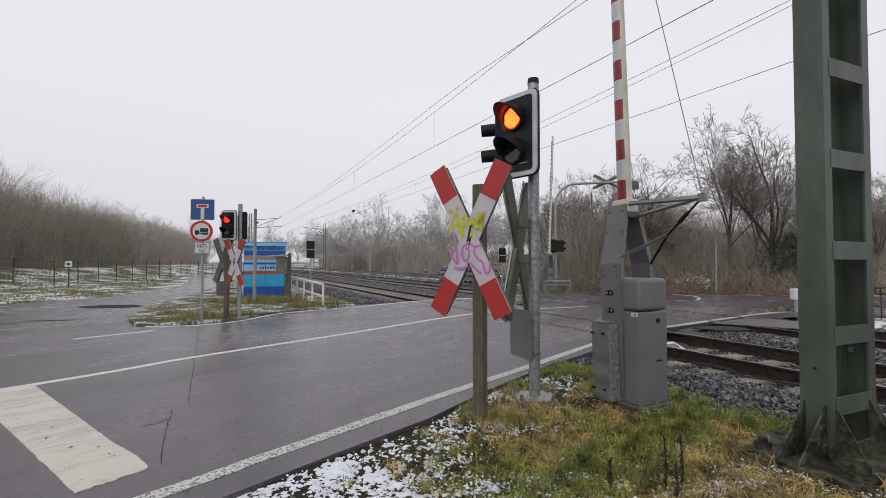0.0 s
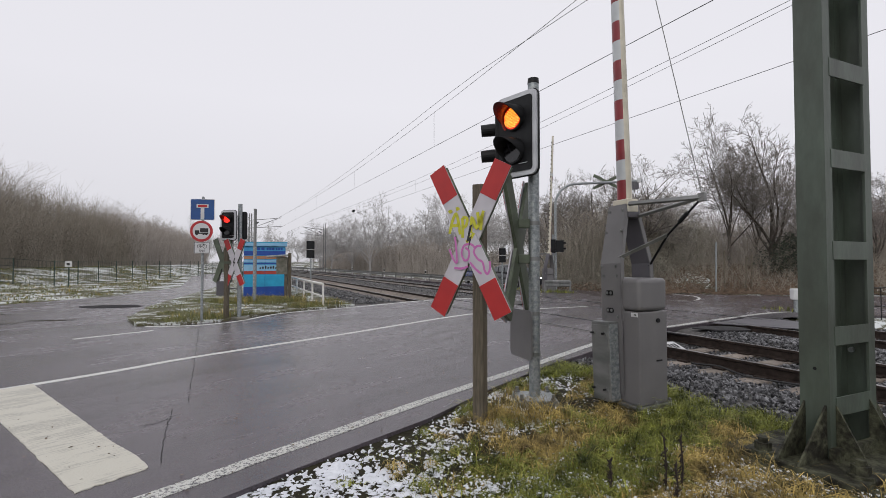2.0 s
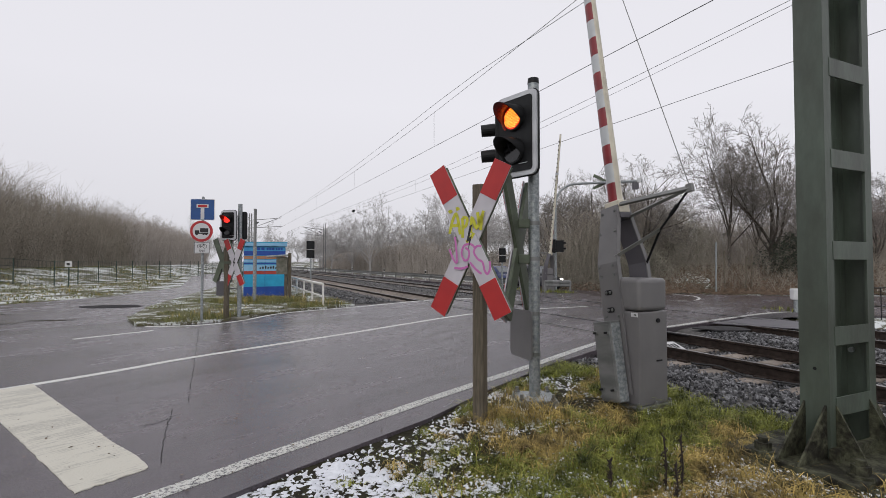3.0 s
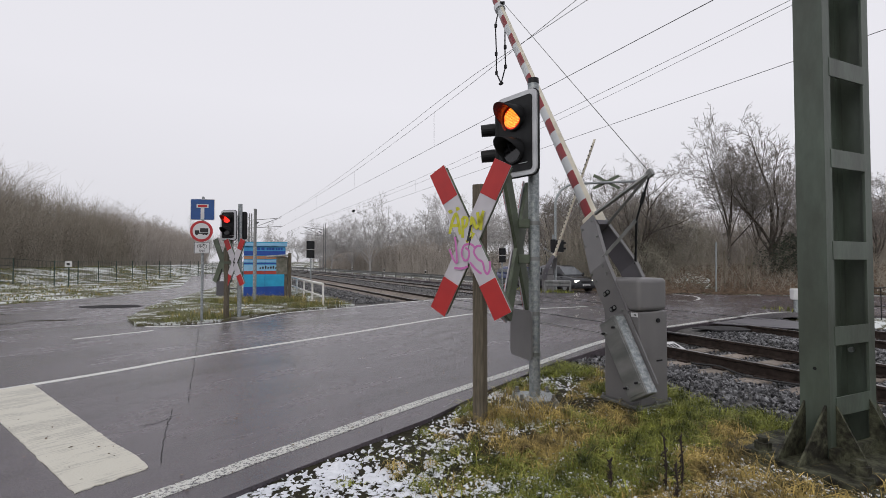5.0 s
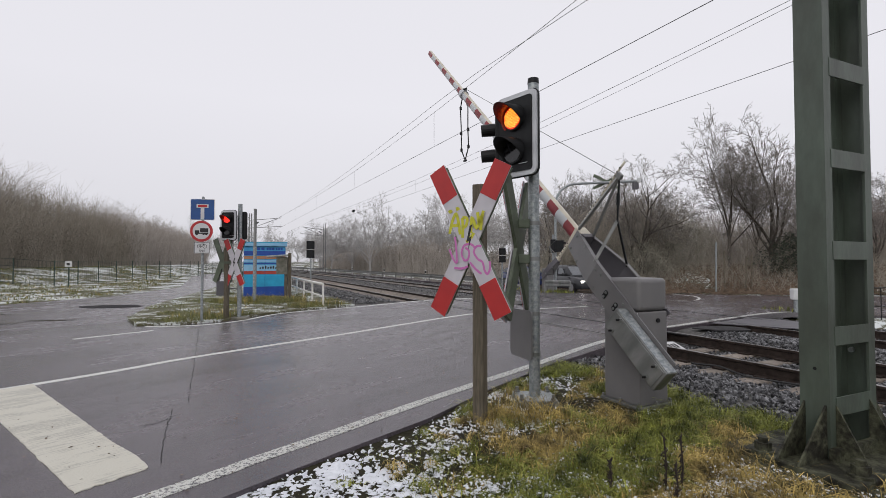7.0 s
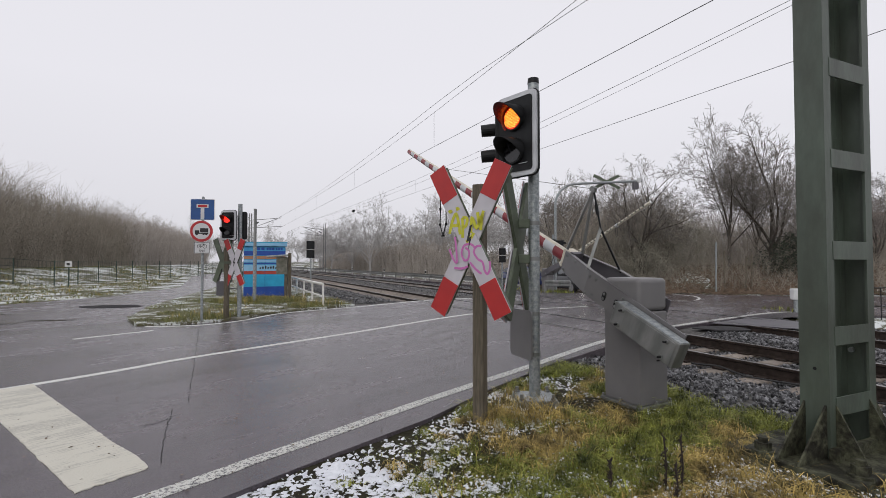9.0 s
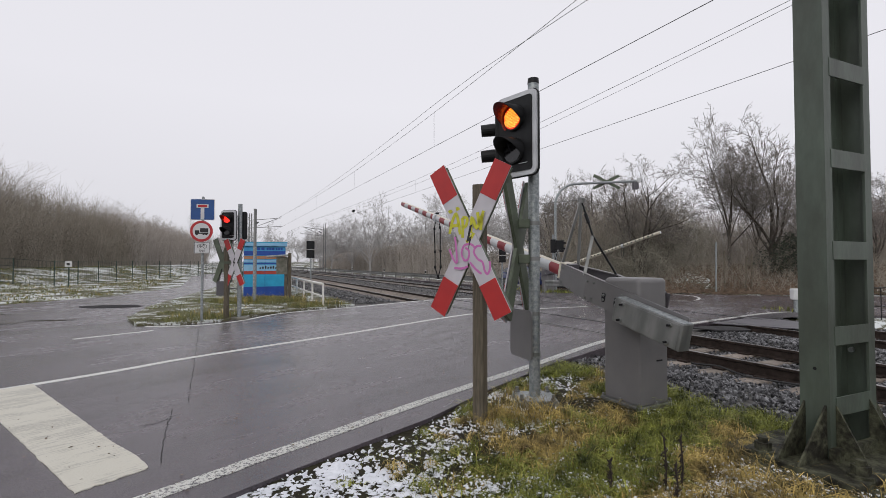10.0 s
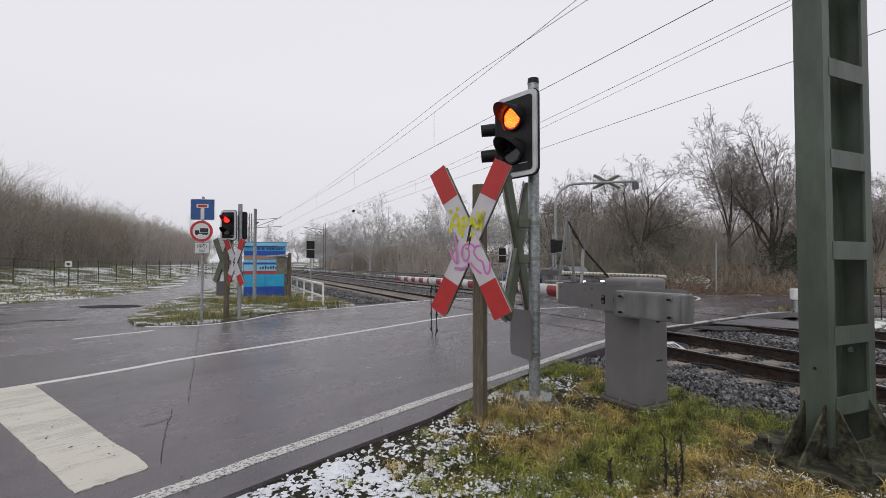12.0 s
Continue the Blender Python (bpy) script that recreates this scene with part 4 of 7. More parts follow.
def build_near_signal():
    s = root("crossing_signal", pose(0.955, 5.16, 0), "grey steel post with a lit red crossing signal on the verge", "signal", "crossing signals")
    part("foot_plate", boxed(-0.2, 0.2, -0.2, 0.2, -0.02, 0.035, 0.004), M_galv, s, "galvanised foot plate")
    for x in (-0.16, 0.16):
        for y in (-0.16, 0.16):
            bolt(s, x, y, 0.035, (0, 0, 1), 0.018, 0.055)
    part("footing", boxed(-0.24, 0.24, -0.24, 0.24, -0.4, -0.02, 0.01), M_concrete, s)
    part("post", tubed((0, 0, 0), (0, 0, 3.33), 0.058, sides=24), M_galv, s, "spangled galvanised steel post", smooth=False)
    part("post_cap", tubed((0, 0, 3.31), (0, 0, 3.365), 0.061, 0.057, 24), M_black, s, "black plastic cap")
    signal_face(s, -0.19, -0.15, 2.72, 0.55, 0.85, 0.115, M_glow, -52)
    for z in (2.5, 2.95):
        part("bracket", bar((0, 0, z), (-0.12, -0.1, z), 0.04, 0.05), M_galvdark, s)
    # second head turned to the side road, seen from its edge
    side = part("side_head", boxed(-0.13, 0.13, -0.02, 0.12, 2.42, 2.98, 0.02), M_black, s, "black signal head for the side road")
    side.matrix_basis = at(-0.37, 0.14, 0.02) @ pose(0, 0, 0, 0, 0, -96)
    for z in (2.84, 2.56):
        part("visor", tubed((0, -0.02, z), (0, -0.17, z - 0.012), 0.068, 0.064, 18), M_black, side, "blunt black tubular visor")
        part("lens", slab(disc(0.06, 20), 0.01, at(0, -0.02, z) @ UP), M_lens, side)
    # cross turned to the side road, its back to the camera
    hub = cross_arms(s, -0.17, 0.04, 1.57, 0.43, 0.72, 0.19, -118, M_crosswhite, M_crossback)
    for z in (1.83, 1.46):
        part("clamp", tubed((0, 0, z - 0.02), (0, 0, z + 0.02), 0.064, sides=24), M_galvdark, s, "steel band clamp")
        part("bracket", boxed(-0.17, -0.05, -0.045, 0.035, z - 0.05, z + 0.045, 0.008), M_crossback, s, "green-grey bracket")
    plate = part("sign_back", slab(rounded(0.42, 0.5, 0.04), 0.015, UP), M_grey, s, "grey back of a small sign")
    plate.matrix_basis = at(-0.13, 0.02, 0.68) @ pose(0, 0, 0, 0, 0, -68)
    for z in (0.89, 0.47):
        part("clamp", tubed((0, 0, z - 0.018), (0, 0, z + 0.018), 0.064, sides=24), M_galvdark, s)
    return s


build_near_signal()


def stroke(pts, width, m, material, parent, name, thick=0.0015):
    """A sprayed line on a board: one flat stroke."""
    verts, faces = [], []
    n = len(pts)
    for k, (x, y) in enumerate(pts):
        p, q = pts[max(0, k - 1)], pts[min(n - 1, k + 1)]
        d = Vector((q[0] - p[0], q[1] - p[1])).normalized()
        for sgn in (-1, 1):
            verts.append(m @ Vector((x - d.y * sgn * width / 2, y + d.x * sgn * width / 2, thick)))
    for k in range(n - 1):
        faces.append((2 * k, 2 * k + 2, 2 * k + 3, 2 * k + 1))
    return link_mesh(name, verts, faces, material, parent)


def build_near_cross():
    c = root("crossing_sign", pose(0.335, 4.47, 0), "red and white crossing sign with spray paint on a wooden post", "sign", "crossing signs")
    post = bmesh.new()
    box(post, -0.052, 0.052, -0.052, 0.052, -0.4, 2.13, 0.008)
    p = part("post", post, M_wood, c, "weathered square wooden post")
    p.matrix_basis = pose(0, 0, 0, 0, 0, -30)
    hub = cross_arms(c, -0.096, -0.085, 1.622, 0.408, 0.662, 0.178, ROAD_FACE, M_crosswhite, M_crossback)
    for z in (0.12, -0.12):
        part("mount", boxed(-0.04, 0.12, 0.03, 0.08, z - 0.03, z + 0.03, 0.005), M_crossback, hub)
    m = at(0, -0.0275, 0) @ UP
    flash = [(0.045, 0.115), (0.012, 0.0), (0.04, 0.012), (0.0, -0.115), (0.012, -0.03), (-0.018, -0.042), (0.018, 0.105)]
    part("lightning_flash", slab(flash, 0.003, at(0.0, -0.027, 0.02) @ UP), M_ink, hub, "black lightning flash")
    wide = 0.02
    marks = [([(-0.2, 0.06), (-0.17, 0.17), (-0.13, 0.24), (-0.1, 0.15), (-0.085, 0.05)], M_yellow), ([(-0.17, 0.13), (-0.1, 0.135)], M_yellow),
             ([(-0.06, 0.2), (-0.055, 0.1), (-0.06, 0.02)], M_yellow), ([(-0.06, 0.2), (-0.01, 0.19), (-0.02, 0.13), (-0.055, 0.11)], M_yellow),
             ([(0.03, 0.06), (0.04, 0.2), (0.09, 0.1), (0.14, 0.21), (0.13, 0.08)], M_yellow), ([(0.1, 0.24), (0.12, 0.13), (0.16, 0.25)], M_yellow),
             ([(-0.21, 0.255), (-0.19, 0.265), (-0.175, 0.25)], M_yellow), ([(-0.13, 0.28), (-0.11, 0.285), (-0.1, 0.27)], M_yellow),
             ([(-0.02, -0.02), (0.03, 0.02), (0.06, 0.06)], M_yellow),
             ([(-0.2, -0.08), (-0.16, -0.17), (-0.12, -0.2), (-0.13, -0.06), (-0.14, 0.03)], M_pink),
             ([(0.07, -0.07), (0.03, -0.04), (-0.04, -0.05), (-0.07, -0.12), (-0.04, -0.18), (0.0, -0.17), (0.01, -0.1), (-0.03, -0.07)], M_pink),
             ([(-0.15, -0.25), (-0.07, -0.255), (0.0, -0.235)], M_pink),
             ([(0.14, -0.06), (0.09, -0.06), (0.06, -0.11), (0.1, -0.17), (0.15, -0.2), (0.17, -0.27), (0.2, -0.3), (0.225, -0.25), (0.22, -0.19)], M_pink),
             ([(0.02, -0.2), (0.08, -0.26), (0.14, -0.3)], M_pink)]
    for pts, material in marks:
        stroke(arc_points(pts, 4), 0.03 if material is M_yellow else wide, m, material, hub, "spray_stroke")
    return c


build_near_cross()


# ---- overhead line mast beside the camera ----
def channel(h, depth, flange, t):
    """A U section standing up: web in the y, z plane at x = 0, flanges towards +x."""
    return slab([(0, 0), (flange, 0), (flange, t * 1.3), (t, t * 1.3), (t, depth - t * 1.3), (flange, depth - t * 1.3), (flange, depth), (0, depth)], h)


def build_mast(m, height, label, near=True):
    a = root("catenary_mast", m, label, "mast", "overhead line masts")
    w, d = 0.59, 0.19
    left = channel(height, d, 0.085, 0.012)
    part("channel", left, M_mast, a)
    right = channel(height, d, 0.085, 0.012)
    right.transform(at(w, 0, 0) @ Matrix.Diagonal((-1, 1, 1, 1)))
    bmesh.ops.reverse_faces(right, faces=right.faces)
    part("channel", right, M_mast, a)
    part("rear_flange", boxed(w - 0.17, w - 0.083, d - 0.014, d - 0.001, 0, height, 0.002), M_mast, a)
    for z in [0.3, 0.785] + [1.38 + 0.645 * k for k in range(int((height - 1.6) / 0.645))]:
        for y in (-0.004, d - 0.006):
            part("batten", boxed(0.07, w - 0.07, y, y + 0.01, z, z + 0.13, 0.002), M_mast, a)
    if near:
        part("foundation", boxed(-0.55, w + 0.55, -0.45, d + 0.45, -0.6, -0.03, 0.02), M_mastbase, a, "mossy dark concrete foundation")
        part("foot_plate", boxed(-0.33, w + 0.33, -0.3, d + 0.24, -0.06, 0.02, 0.012), M_mastbase, a, "mossy steel foot plate")
        for x, sg in ((0.0, -1), (w, 1)):
            for y in (0.02, d - 0.035):
                tri = slab([(0, 0), (0.33, 0), (0, 0.36)], 0.014, at(x, y + 0.014, 0.02) @ Matrix.Diagonal((sg, 1, 1, 1)) @ UP)
                part("gusset", tri, M_mastbase, a, "triangular foot gusset")
        for x in (0.08, w - 0.09):
            tri = slab([(0, 0), (0.19, 0), (0, 0.36)], 0.014, at(x, 0, 0.02) @ pose(0, 0, 0, 0, 0, -90) @ UP)
            part("gusset", tri, M_mastbase, a)
        for x, y in ((-0.13, -0.23), (-0.27, d + 0.1), (w + 0.1, -0.23), (w + 0.2, d + 0.1)):
            part("anchor_bolt", tubed((x, y, 0.02), (x, y, 0.125), 0.03, sides=14), M_mastbase, a)
            part("anchor_nut", tubed((x, y, 0.035), (x, y, 0.09), 0.052, sides=6), M_mastbase, a)
            part("washer", tubed((x, y, 0.02), (x, y, 0.036), 0.072, sides=18), M_mastbase, a)
        part("hole", tubed((-0.002, 0.09, 0.62), (0.004, 0.09, 0.62), 0.012, sides=12), M_black, a)
        part("bolt_head", tubed((w - 0.03, 0.14, 0.7), (w - 0.012, 0.14, 0.7), 0.02, sides=12), M_galv, a)
        part("foot_angle", boxed(-0.03, w + 0.03, -0.05, 0.0, 0.02, 0.1, 0.004), M_mastbase, a)
    return a


MAST_TURN = math.degrees(math.atan2(ACROSS.y, ACROSS.x))
build_mast(pose(2.64, 3.3835, 0.06, 0, 0, MAST_TURN), 9.0, "green painted steel catenary mast with mossy foot")


# ---- overhead wires and far masts ----
def sagging(w, base, k, s0, s1, r, name, label, low=32):
    """A wire along the track, hung from masts 60 m apart."""
    pts, s = [], s0
    while s <= s1:
        mid = low + 60 * round((s - low) / 60)
        pts.append(sw(s, w, base + (k if s < low else 0.45 * k) * (s - mid) ** 2))
        s += 3.0
    bm = bmesh.new()
    polyline(bm, pts, r, 5)
    return tagged(part(name, bm, M_wire), label, "wire", "overhead wires")


def build_wires():
    for w, k, low in ((7.73, 0.00105, 6.94), (11.73, 0.00077, 6.72)):
        sagging(w, 5.93, 0, -28, 240, 0.0075, "contact_wire", "taut copper contact wire above the track")
        sagging(w, low, k, -28, 240, 0.007, "messenger_wire", "sagging messenger wire above the track", 35)
        for j in range(-2, 30):
            s = 5.4 + 12.0 * j
            if s > 150:
                break
            mid = 35 + 60 * round((s - 35) / 60)
            top = low + (k if s < 35 else 0.45 * k) * (s - mid) ** 2
            d = part("dropper", tubed(sw(s, w, 5.93), sw(s, w, top), 0.005, sides=4), M_wire)
            tagged(d, "thin dropper between contact and messenger wire", "wire", "droppers")
    sagging(7.73, 7.15, 0.00056, -28, 240, 0.007, "feeder_wire", "feeder wire above the near track", 45)
    sagging(11.9, 6.52, 0.0012, -28, 240, 0.006, "feeder_wire", "feeder wire above the far track")
    ball = tubed(sw(45, 11.8, 6.25), sw(45.35, 11.8, 6.25), 0.12, 0.12, 10)
    tagged(part("wire_weight", ball, M_black), "small dark weight on a wire", "wire fitting")


build_wires()


def far_mast(s, w, side, h):
    """A lattice mast with its cantilever; side: towards which the arm reaches."""
    a = root("lattice_mast", Matrix.Translation(sw(s, w, -0.2)), "slim grey lattice mast with cantilever arm in the fog", "mast", "overhead line masts")
    bm = bmesh.new()
    for x in (-0.2, 0.2):
        for y in (-0.15, 0.15):
            tube(bm, (x, y, 0), (x * 0.6, y * 0.6, h), 0.035, sides=4)
    for k in range(int(h / 0.7)):
        z, sg = k * 0.7, 1 if k % 2 else -1
        tube(bm, (0.2 * sg, -0.15, z), (-0.2 * sg, -0.15, z + 0.7), 0.018, sides=4)
        tube(bm, (-0.2, 0.15 * sg, z), (-0.2, -0.15 * sg, z + 0.7), 0.018, sides=4)
    part("lattice", bm, M_galvdark, a)
    d = ACROSS * side
    for z0, z1, l in ((6.6, 7.0, 3.4), (5.6, 6.9, 3.0), (5.7, 6.0, 3.6)):
        part("cantilever", tubed((0, 0, min(z0, h)), d * l + Vector((0, 0, z1)), 0.035, sides=6), M_galvdark, a)
    part("insulator", tubed(d * 0.5 + Vector((0, 0, 6.2)), d * 0.9 + Vector((0, 0, 6.4)), 0.08, sides=8), M_black, a)


for s_, w_, side_, h_ in ((62, 3.9, 1, 7.4), (122, 3.9, 1, 7.6), (76, 15.4, -1, 7.6), (136, 15.4, -1, 7.6)):
    far_mast(s_, w_, side_, h_)


# ---- grassy island: signs, signal, hut ----
def word(text, size, m, material, parent, name="lettering"):
    cu = bpy.data.curves.new("lettering", "FONT")
    cu.body, cu.size, cu.extrude, cu.align_x, cu.align_y = text, size, 0.001, "CENTER", "CENTER"
    tmp = bpy.data.objects.new("lettering", cu)
    scene.collection.objects.link(tmp)
    me = bpy.data.meshes.new_from_object(tmp.evaluated_get(bpy.context.evaluated_depsgraph_get()))
    bpy.data.objects.remove(tmp)
    me.materials.clear()
    me.materials.append(material)
    ob = new(name, me)
    ob.parent = parent
    ob.matrix_basis = m
    return ob


def build_island_signs():
    t = root("traffic_sign", pose(-5.68, 11.62, 0.03), "grey post with dead-end, lorry ban and bicycle signs", "traffic sign")
    part("post", tubed((0, 0, -0.2), (0, 0, 2.95), 0.03, sides=14), M_galv, t)
    turn = 12
    blue = part("dead_end_plate", slab(rounded(0.53, 0.5, 0.03), 0.008, at(0, -0.04, 0) @ UP), M_signwhite, t, "white-edged blue dead-end sign")
    blue.matrix_basis = at(0, 0, 2.64) @ pose(0, 0, 0, 0, 0, turn)
    part("blue_field", slab(rounded(0.505, 0.475, 0.025), 0.003, at(0, -0.049, 0) @ UP), M_blue, blue)
    part("white_stem", boxed(-0.04, 0.04, -0.055, -0.05, -0.235, 0.05), M_signwhite, blue)
    part("white_bar", boxed(-0.13, 0.13, -0.055, -0.05, 0.04, 0.125), M_signwhite, blue)
    part("red_bar", boxed(-0.1, 0.1, -0.059, -0.056, 0.055, 0.11), M_signred, blue)
    ban = part("lorry_ban_plate", slab(disc(0.25, 36), 0.008, at(0, -0.04, 0) @ UP), M_signred, t, "round red-rimmed lorry ban sign")
    ban.matrix_basis = at(-0.02, 0, 2.13) @ pose(0, 0, 0, 0, 0, turn)
    part("white_field", slab(disc(0.19, 36), 0.004, at(0, -0.049, 0) @ UP), M_signwhite, ban)
    lorry = bmesh.new()
    box(lorry, -0.03, 0.15, -0.058, -0.054, -0.03, 0.07)
    box(lorry, -0.14, -0.045, -0.058, -0.054, -0.06, 0.02)
    box(lorry, -0.14, 0.15, -0.058, -0.054, -0.065, -0.04)
    part("lorry_symbol", lorry, M_ink, ban)
    for x in (-0.1, 0.05, 0.11):
        part("wheel_symbol", slab(disc(0.026, 14), 0.004, at(x, -0.055, -0.07) @ UP), M_ink, ban)
    bike = part("bicycle_plate", slab(rounded(0.36, 0.27, 0.02), 0.008, at(0, -0.04, 0) @ UP), M_signwhite, t, "small white plate allowing bicycles")
    bike.matrix_basis = at(0, 0, 1.74) @ pose(0, 0, 0, 0, 0, turn)
    rim = bmesh.new()
    for a, b in (((-0.165, -0.125), (0.165, -0.125)), ((0.165, -0.125), (0.165, 0.125)), ((0.165, 0.125), (-0.165, 0.125)), ((-0.165, 0.125), (-0.165, -0.125))):
        tube(rim, (a[0], -0.051, a[1]), (b[0], -0.051, b[1]), 0.004, sides=4)
    part("plate_border", rim, M_ink, bike)
    sym = bmesh.new()
    for x in (-0.06, 0.06):
        ring = [(x + 0.042 * math.cos(k * math.tau / 16), -0.052, 0.03 + 0.042 * math.sin(k * math.tau / 16)) for k in range(17)]
        polyline(sym, ring, 0.005, 4)
    polyline(sym, [(-0.06, -0.052, 0.03), (-0.025, -0.052, 0.085), (0.04, -0.052, 0.085), (0.0, -0.052, 0.03), (-0.06, -0.052, 0.03)], 0.005, 4)
    polyline(sym, [(0.06, -0.052, 0.03), (0.035, -0.052, 0.1)], 0.005, 4)
    part("bicycle_symbol", sym, M_ink, bike)
    word("frei", 0.09, at(0, -0.052, -0.075) @ UP, M_ink, bike)

    s = root("crossing_signal", pose(-5.1, 12.35, 0.03), "grey post with a lit red signal on the grassy island", "signal", "crossing signals")
    part("post", tubed((0, 0, -0.2), (0, 0, 2.86), 0.052, sides=18), M_galv, s)
    part("footing", boxed(-0.2, 0.2, -0.2, 0.2, -0.25, 0.03, 0.02), M_concrete, s)
    signal_face(s, -0.24, -0.1, 2.32, 0.44, 0.74, 0.09, M_farlamp, -14, leds=False)
    part("rear_panel", slab(rounded(0.2, 0.7, 0.05), 0.03, at(0.06, 0.06, 2.32) @ UP), M_black, s, "dark back of another signal head")
    back = cross_arms(s, -0.44, 0.05, 1.44, 0.3, 0.56, 0.15, 160, M_crosswhite, M_crossback)
    part("bracket", boxed(-0.36, 0.0, -0.03, 0.03, 1.4, 1.46, 0.005), M_crossback, s)
    part("sign_back", slab(rounded(0.33, 0.36, 0.03), 0.015, at(-0.42, 0.03, 0.74) @ UP), M_greydark, s, "dark grey back of a small sign")
    part("bracket", boxed(-0.3, 0.0, -0.02, 0.02, 0.72, 0.76, 0.004), M_galvdark, s)

    c = root("crossing_sign", pose(-5.36, 12.2, 0.03), "red and white crossing sign on a wooden post", "sign", "crossing signs")
    part("post", boxed(-0.05, 0.05, -0.05, 0.05, -0.3, 1.75, 0.006), M_wood, c)
    hub = cross_arms(c, 0.24, -0.1, 1.4, 0.31, 0.56, 0.145, -20, M_crosswhite, M_crossback)
    part("lightning_flash", slab([(0.03, 0.1), (0.01, 0.0), (0.04, 0.01), (-0.02, -0.12), (-0.005, -0.03), (-0.03, -0.035), (0.01, 0.1)], 0.003, at(0, -0.028, 0) @ UP), M_ink, hub)
    part("mount", boxed(-0.03, 0.2, -0.07, -0.03, 1.36, 1.42, 0.004), M_crossback, c)

    p = root("lamp_post", pose(-6.5, 17.0, 0.03), "plain galvanised post beside the hut", "post")
    part("pole", tubed((0, 0, -0.2), (0, 0, 1.9), 0.06, sides=14), M_galv, p)
    part("upper_pole", tubed((0, 0, 1.9), (0, 0, 3.25), 0.05, sides=14), M_galvdark, p)
    part("collar", tubed((0, 0, 1.86), (0, 0, 1.94), 0.066, sides=14), M_galv, p)


build_island_signs()


def build_hut():
    h = root("relay_hut", pose(-7.98, 19.7, 0.03, 0, 0, 21), "blue painted relay hut with red and orange stripes", "hut")
    part("wall", boxed(0, 1.6, 0, 2.4, -0.1, 2.05, 0.02), M_hutblue, h, "sky blue painted wall")
    bands = [(0.0, 0.42, M_hutdeep, "deep blue band"), (0.42, 0.9, M_hutcyan, "cyan band"), (0.92, 1.05, M_hutred, "red stripe"), (1.05, 1.3, M_hutpale, "pale blue band"),
             (1.33, 1.38, M_hutdeep, ""), (1.4, 1.5, M_hutpale, ""), (1.53, 1.66, M_hutorange, "orange stripe"), (1.68, 1.86, M_hutdeep, "deep blue band")]
    for z0, z1, m, label in bands:
        part("painted_band", boxed(0.006, 1.594, -0.006, 0.1, z0, z1, 0.001), m, h, label)
    part("roof", boxed(-0.06, 1.66, -0.08, 2.5, 2.05, 2.2, 0.02), M_hutpale, h, "flat pale blue roof slab")
    part("roof_trim", boxed(-0.065, 1.665, -0.085, 2.5, 2.19, 2.225, 0.004), M_hutcyan, h)
    for k, (x0, x1) in enumerate(((0.5, 0.62), (0.66, 0.78), (0.86, 0.94), (0.96, 1.05), (1.07, 1.16), (1.22, 1.28), (1.3, 1.38), (1.4, 1.48))):
        part("lettering_bar", boxed(x0, x1, -0.012, 0.02, 1.9, 2.0, 0.001), M_hutdeep, h)
    for k in range(8):
        part("lettering_bar", boxed(0.6 + 0.1 * k, 0.66 + 0.1 * k, -0.012, 0.02, 1.14, 1.2 + 0.03 * (k % 3), 0.001), M_ink, h)
    part("door_joint", boxed(0.8, 0.815, -0.011, 0.02, 0.05, 1.85, 0.001), M_hutdeep, h)
    part("plinth", boxed(-0.03, 1.63, -0.03, 2.43, -0.25, 0.0, 0.01), M_concrete, h)

    c = root("cable_box", pose(-6.05, 18.6, 0.03), "pale weathered cabinet with a sloping lid on posts", "cabinet")
    part("box", boxed(-0.2, 0.2, -0.15, 0.2, 0.95, 1.6, 0.01), M_concrete, c)
    lid = boxed(-0.42, 0.32, -0.25, 0.25, 1.62, 1.68, 0.01)
    lid.transform(pose(0, 0, 0, 0, -4, 0))
    part("lid", lid, M_galv, c, "sloping sheet metal lid")
    for x in (0.26, 0.12):
        part("post", boxed(x - 0.05, x + 0.05, -0.05, 0.05, -0.3, 1.75 if x > 0.2 else 0.95, 0.006), M_wood, c)

    f = root("tube_railing", pose(-3.82, 15.7, 0.03), "white painted tube railing beside the track", "railing")
    top, d = [], Vector((-3.4, 7.7, 0))
    n = 5
    for k in range(n):
        p = d * (k / (n - 1))
        part("post", tubed(p + Vector((0, 0, -0.25)), p + Vector((0, 0, 0.7)), 0.036, sides=10), M_railwhite, f)
    part("top_rail", tubed((0, 0, 0.7), d + Vector((0, 0, 0.7)), 0.04, sides=10), M_railwhite, f)
    part("lower_rail", tubed((0, 0, 0.3), d + Vector((0, 0, 0.3)), 0.03, sides=10), M_railwhite, f)

    for x, y, zc, hh, zb in ((-9.4, 35, 2.35, 1.2, 0.0), (3.55, 29.5, 2.0, 0.85, -0.15)):
        sg = root("track_signal", pose(x, y, zb), "black signal board seen from behind on a slim post", "signal", "track signals")
        part("post", tubed((0, 0, -0.3), (0, 0, zc + hh / 2 - 0.05), 0.05, sides=10), M_galv, sg)
        part("board", boxed(-0.28 * hh / 1.2, 0.28 * hh / 1.2, -0.14, -0.06, zc + 0.03, zc + hh / 2, 0.01), M_black, sg)
        part("board", boxed(-0.28 * hh / 1.2, 0.28 * hh / 1.2, -0.14, -0.06, zc - hh / 2, zc - 0.03, 0.01), M_black, sg)
        part("bracket", boxed(-0.06, 0.06, -0.1, 0.06, zc - 0.08, zc + 0.08, 0.005), M_galv, sg)


build_hut()


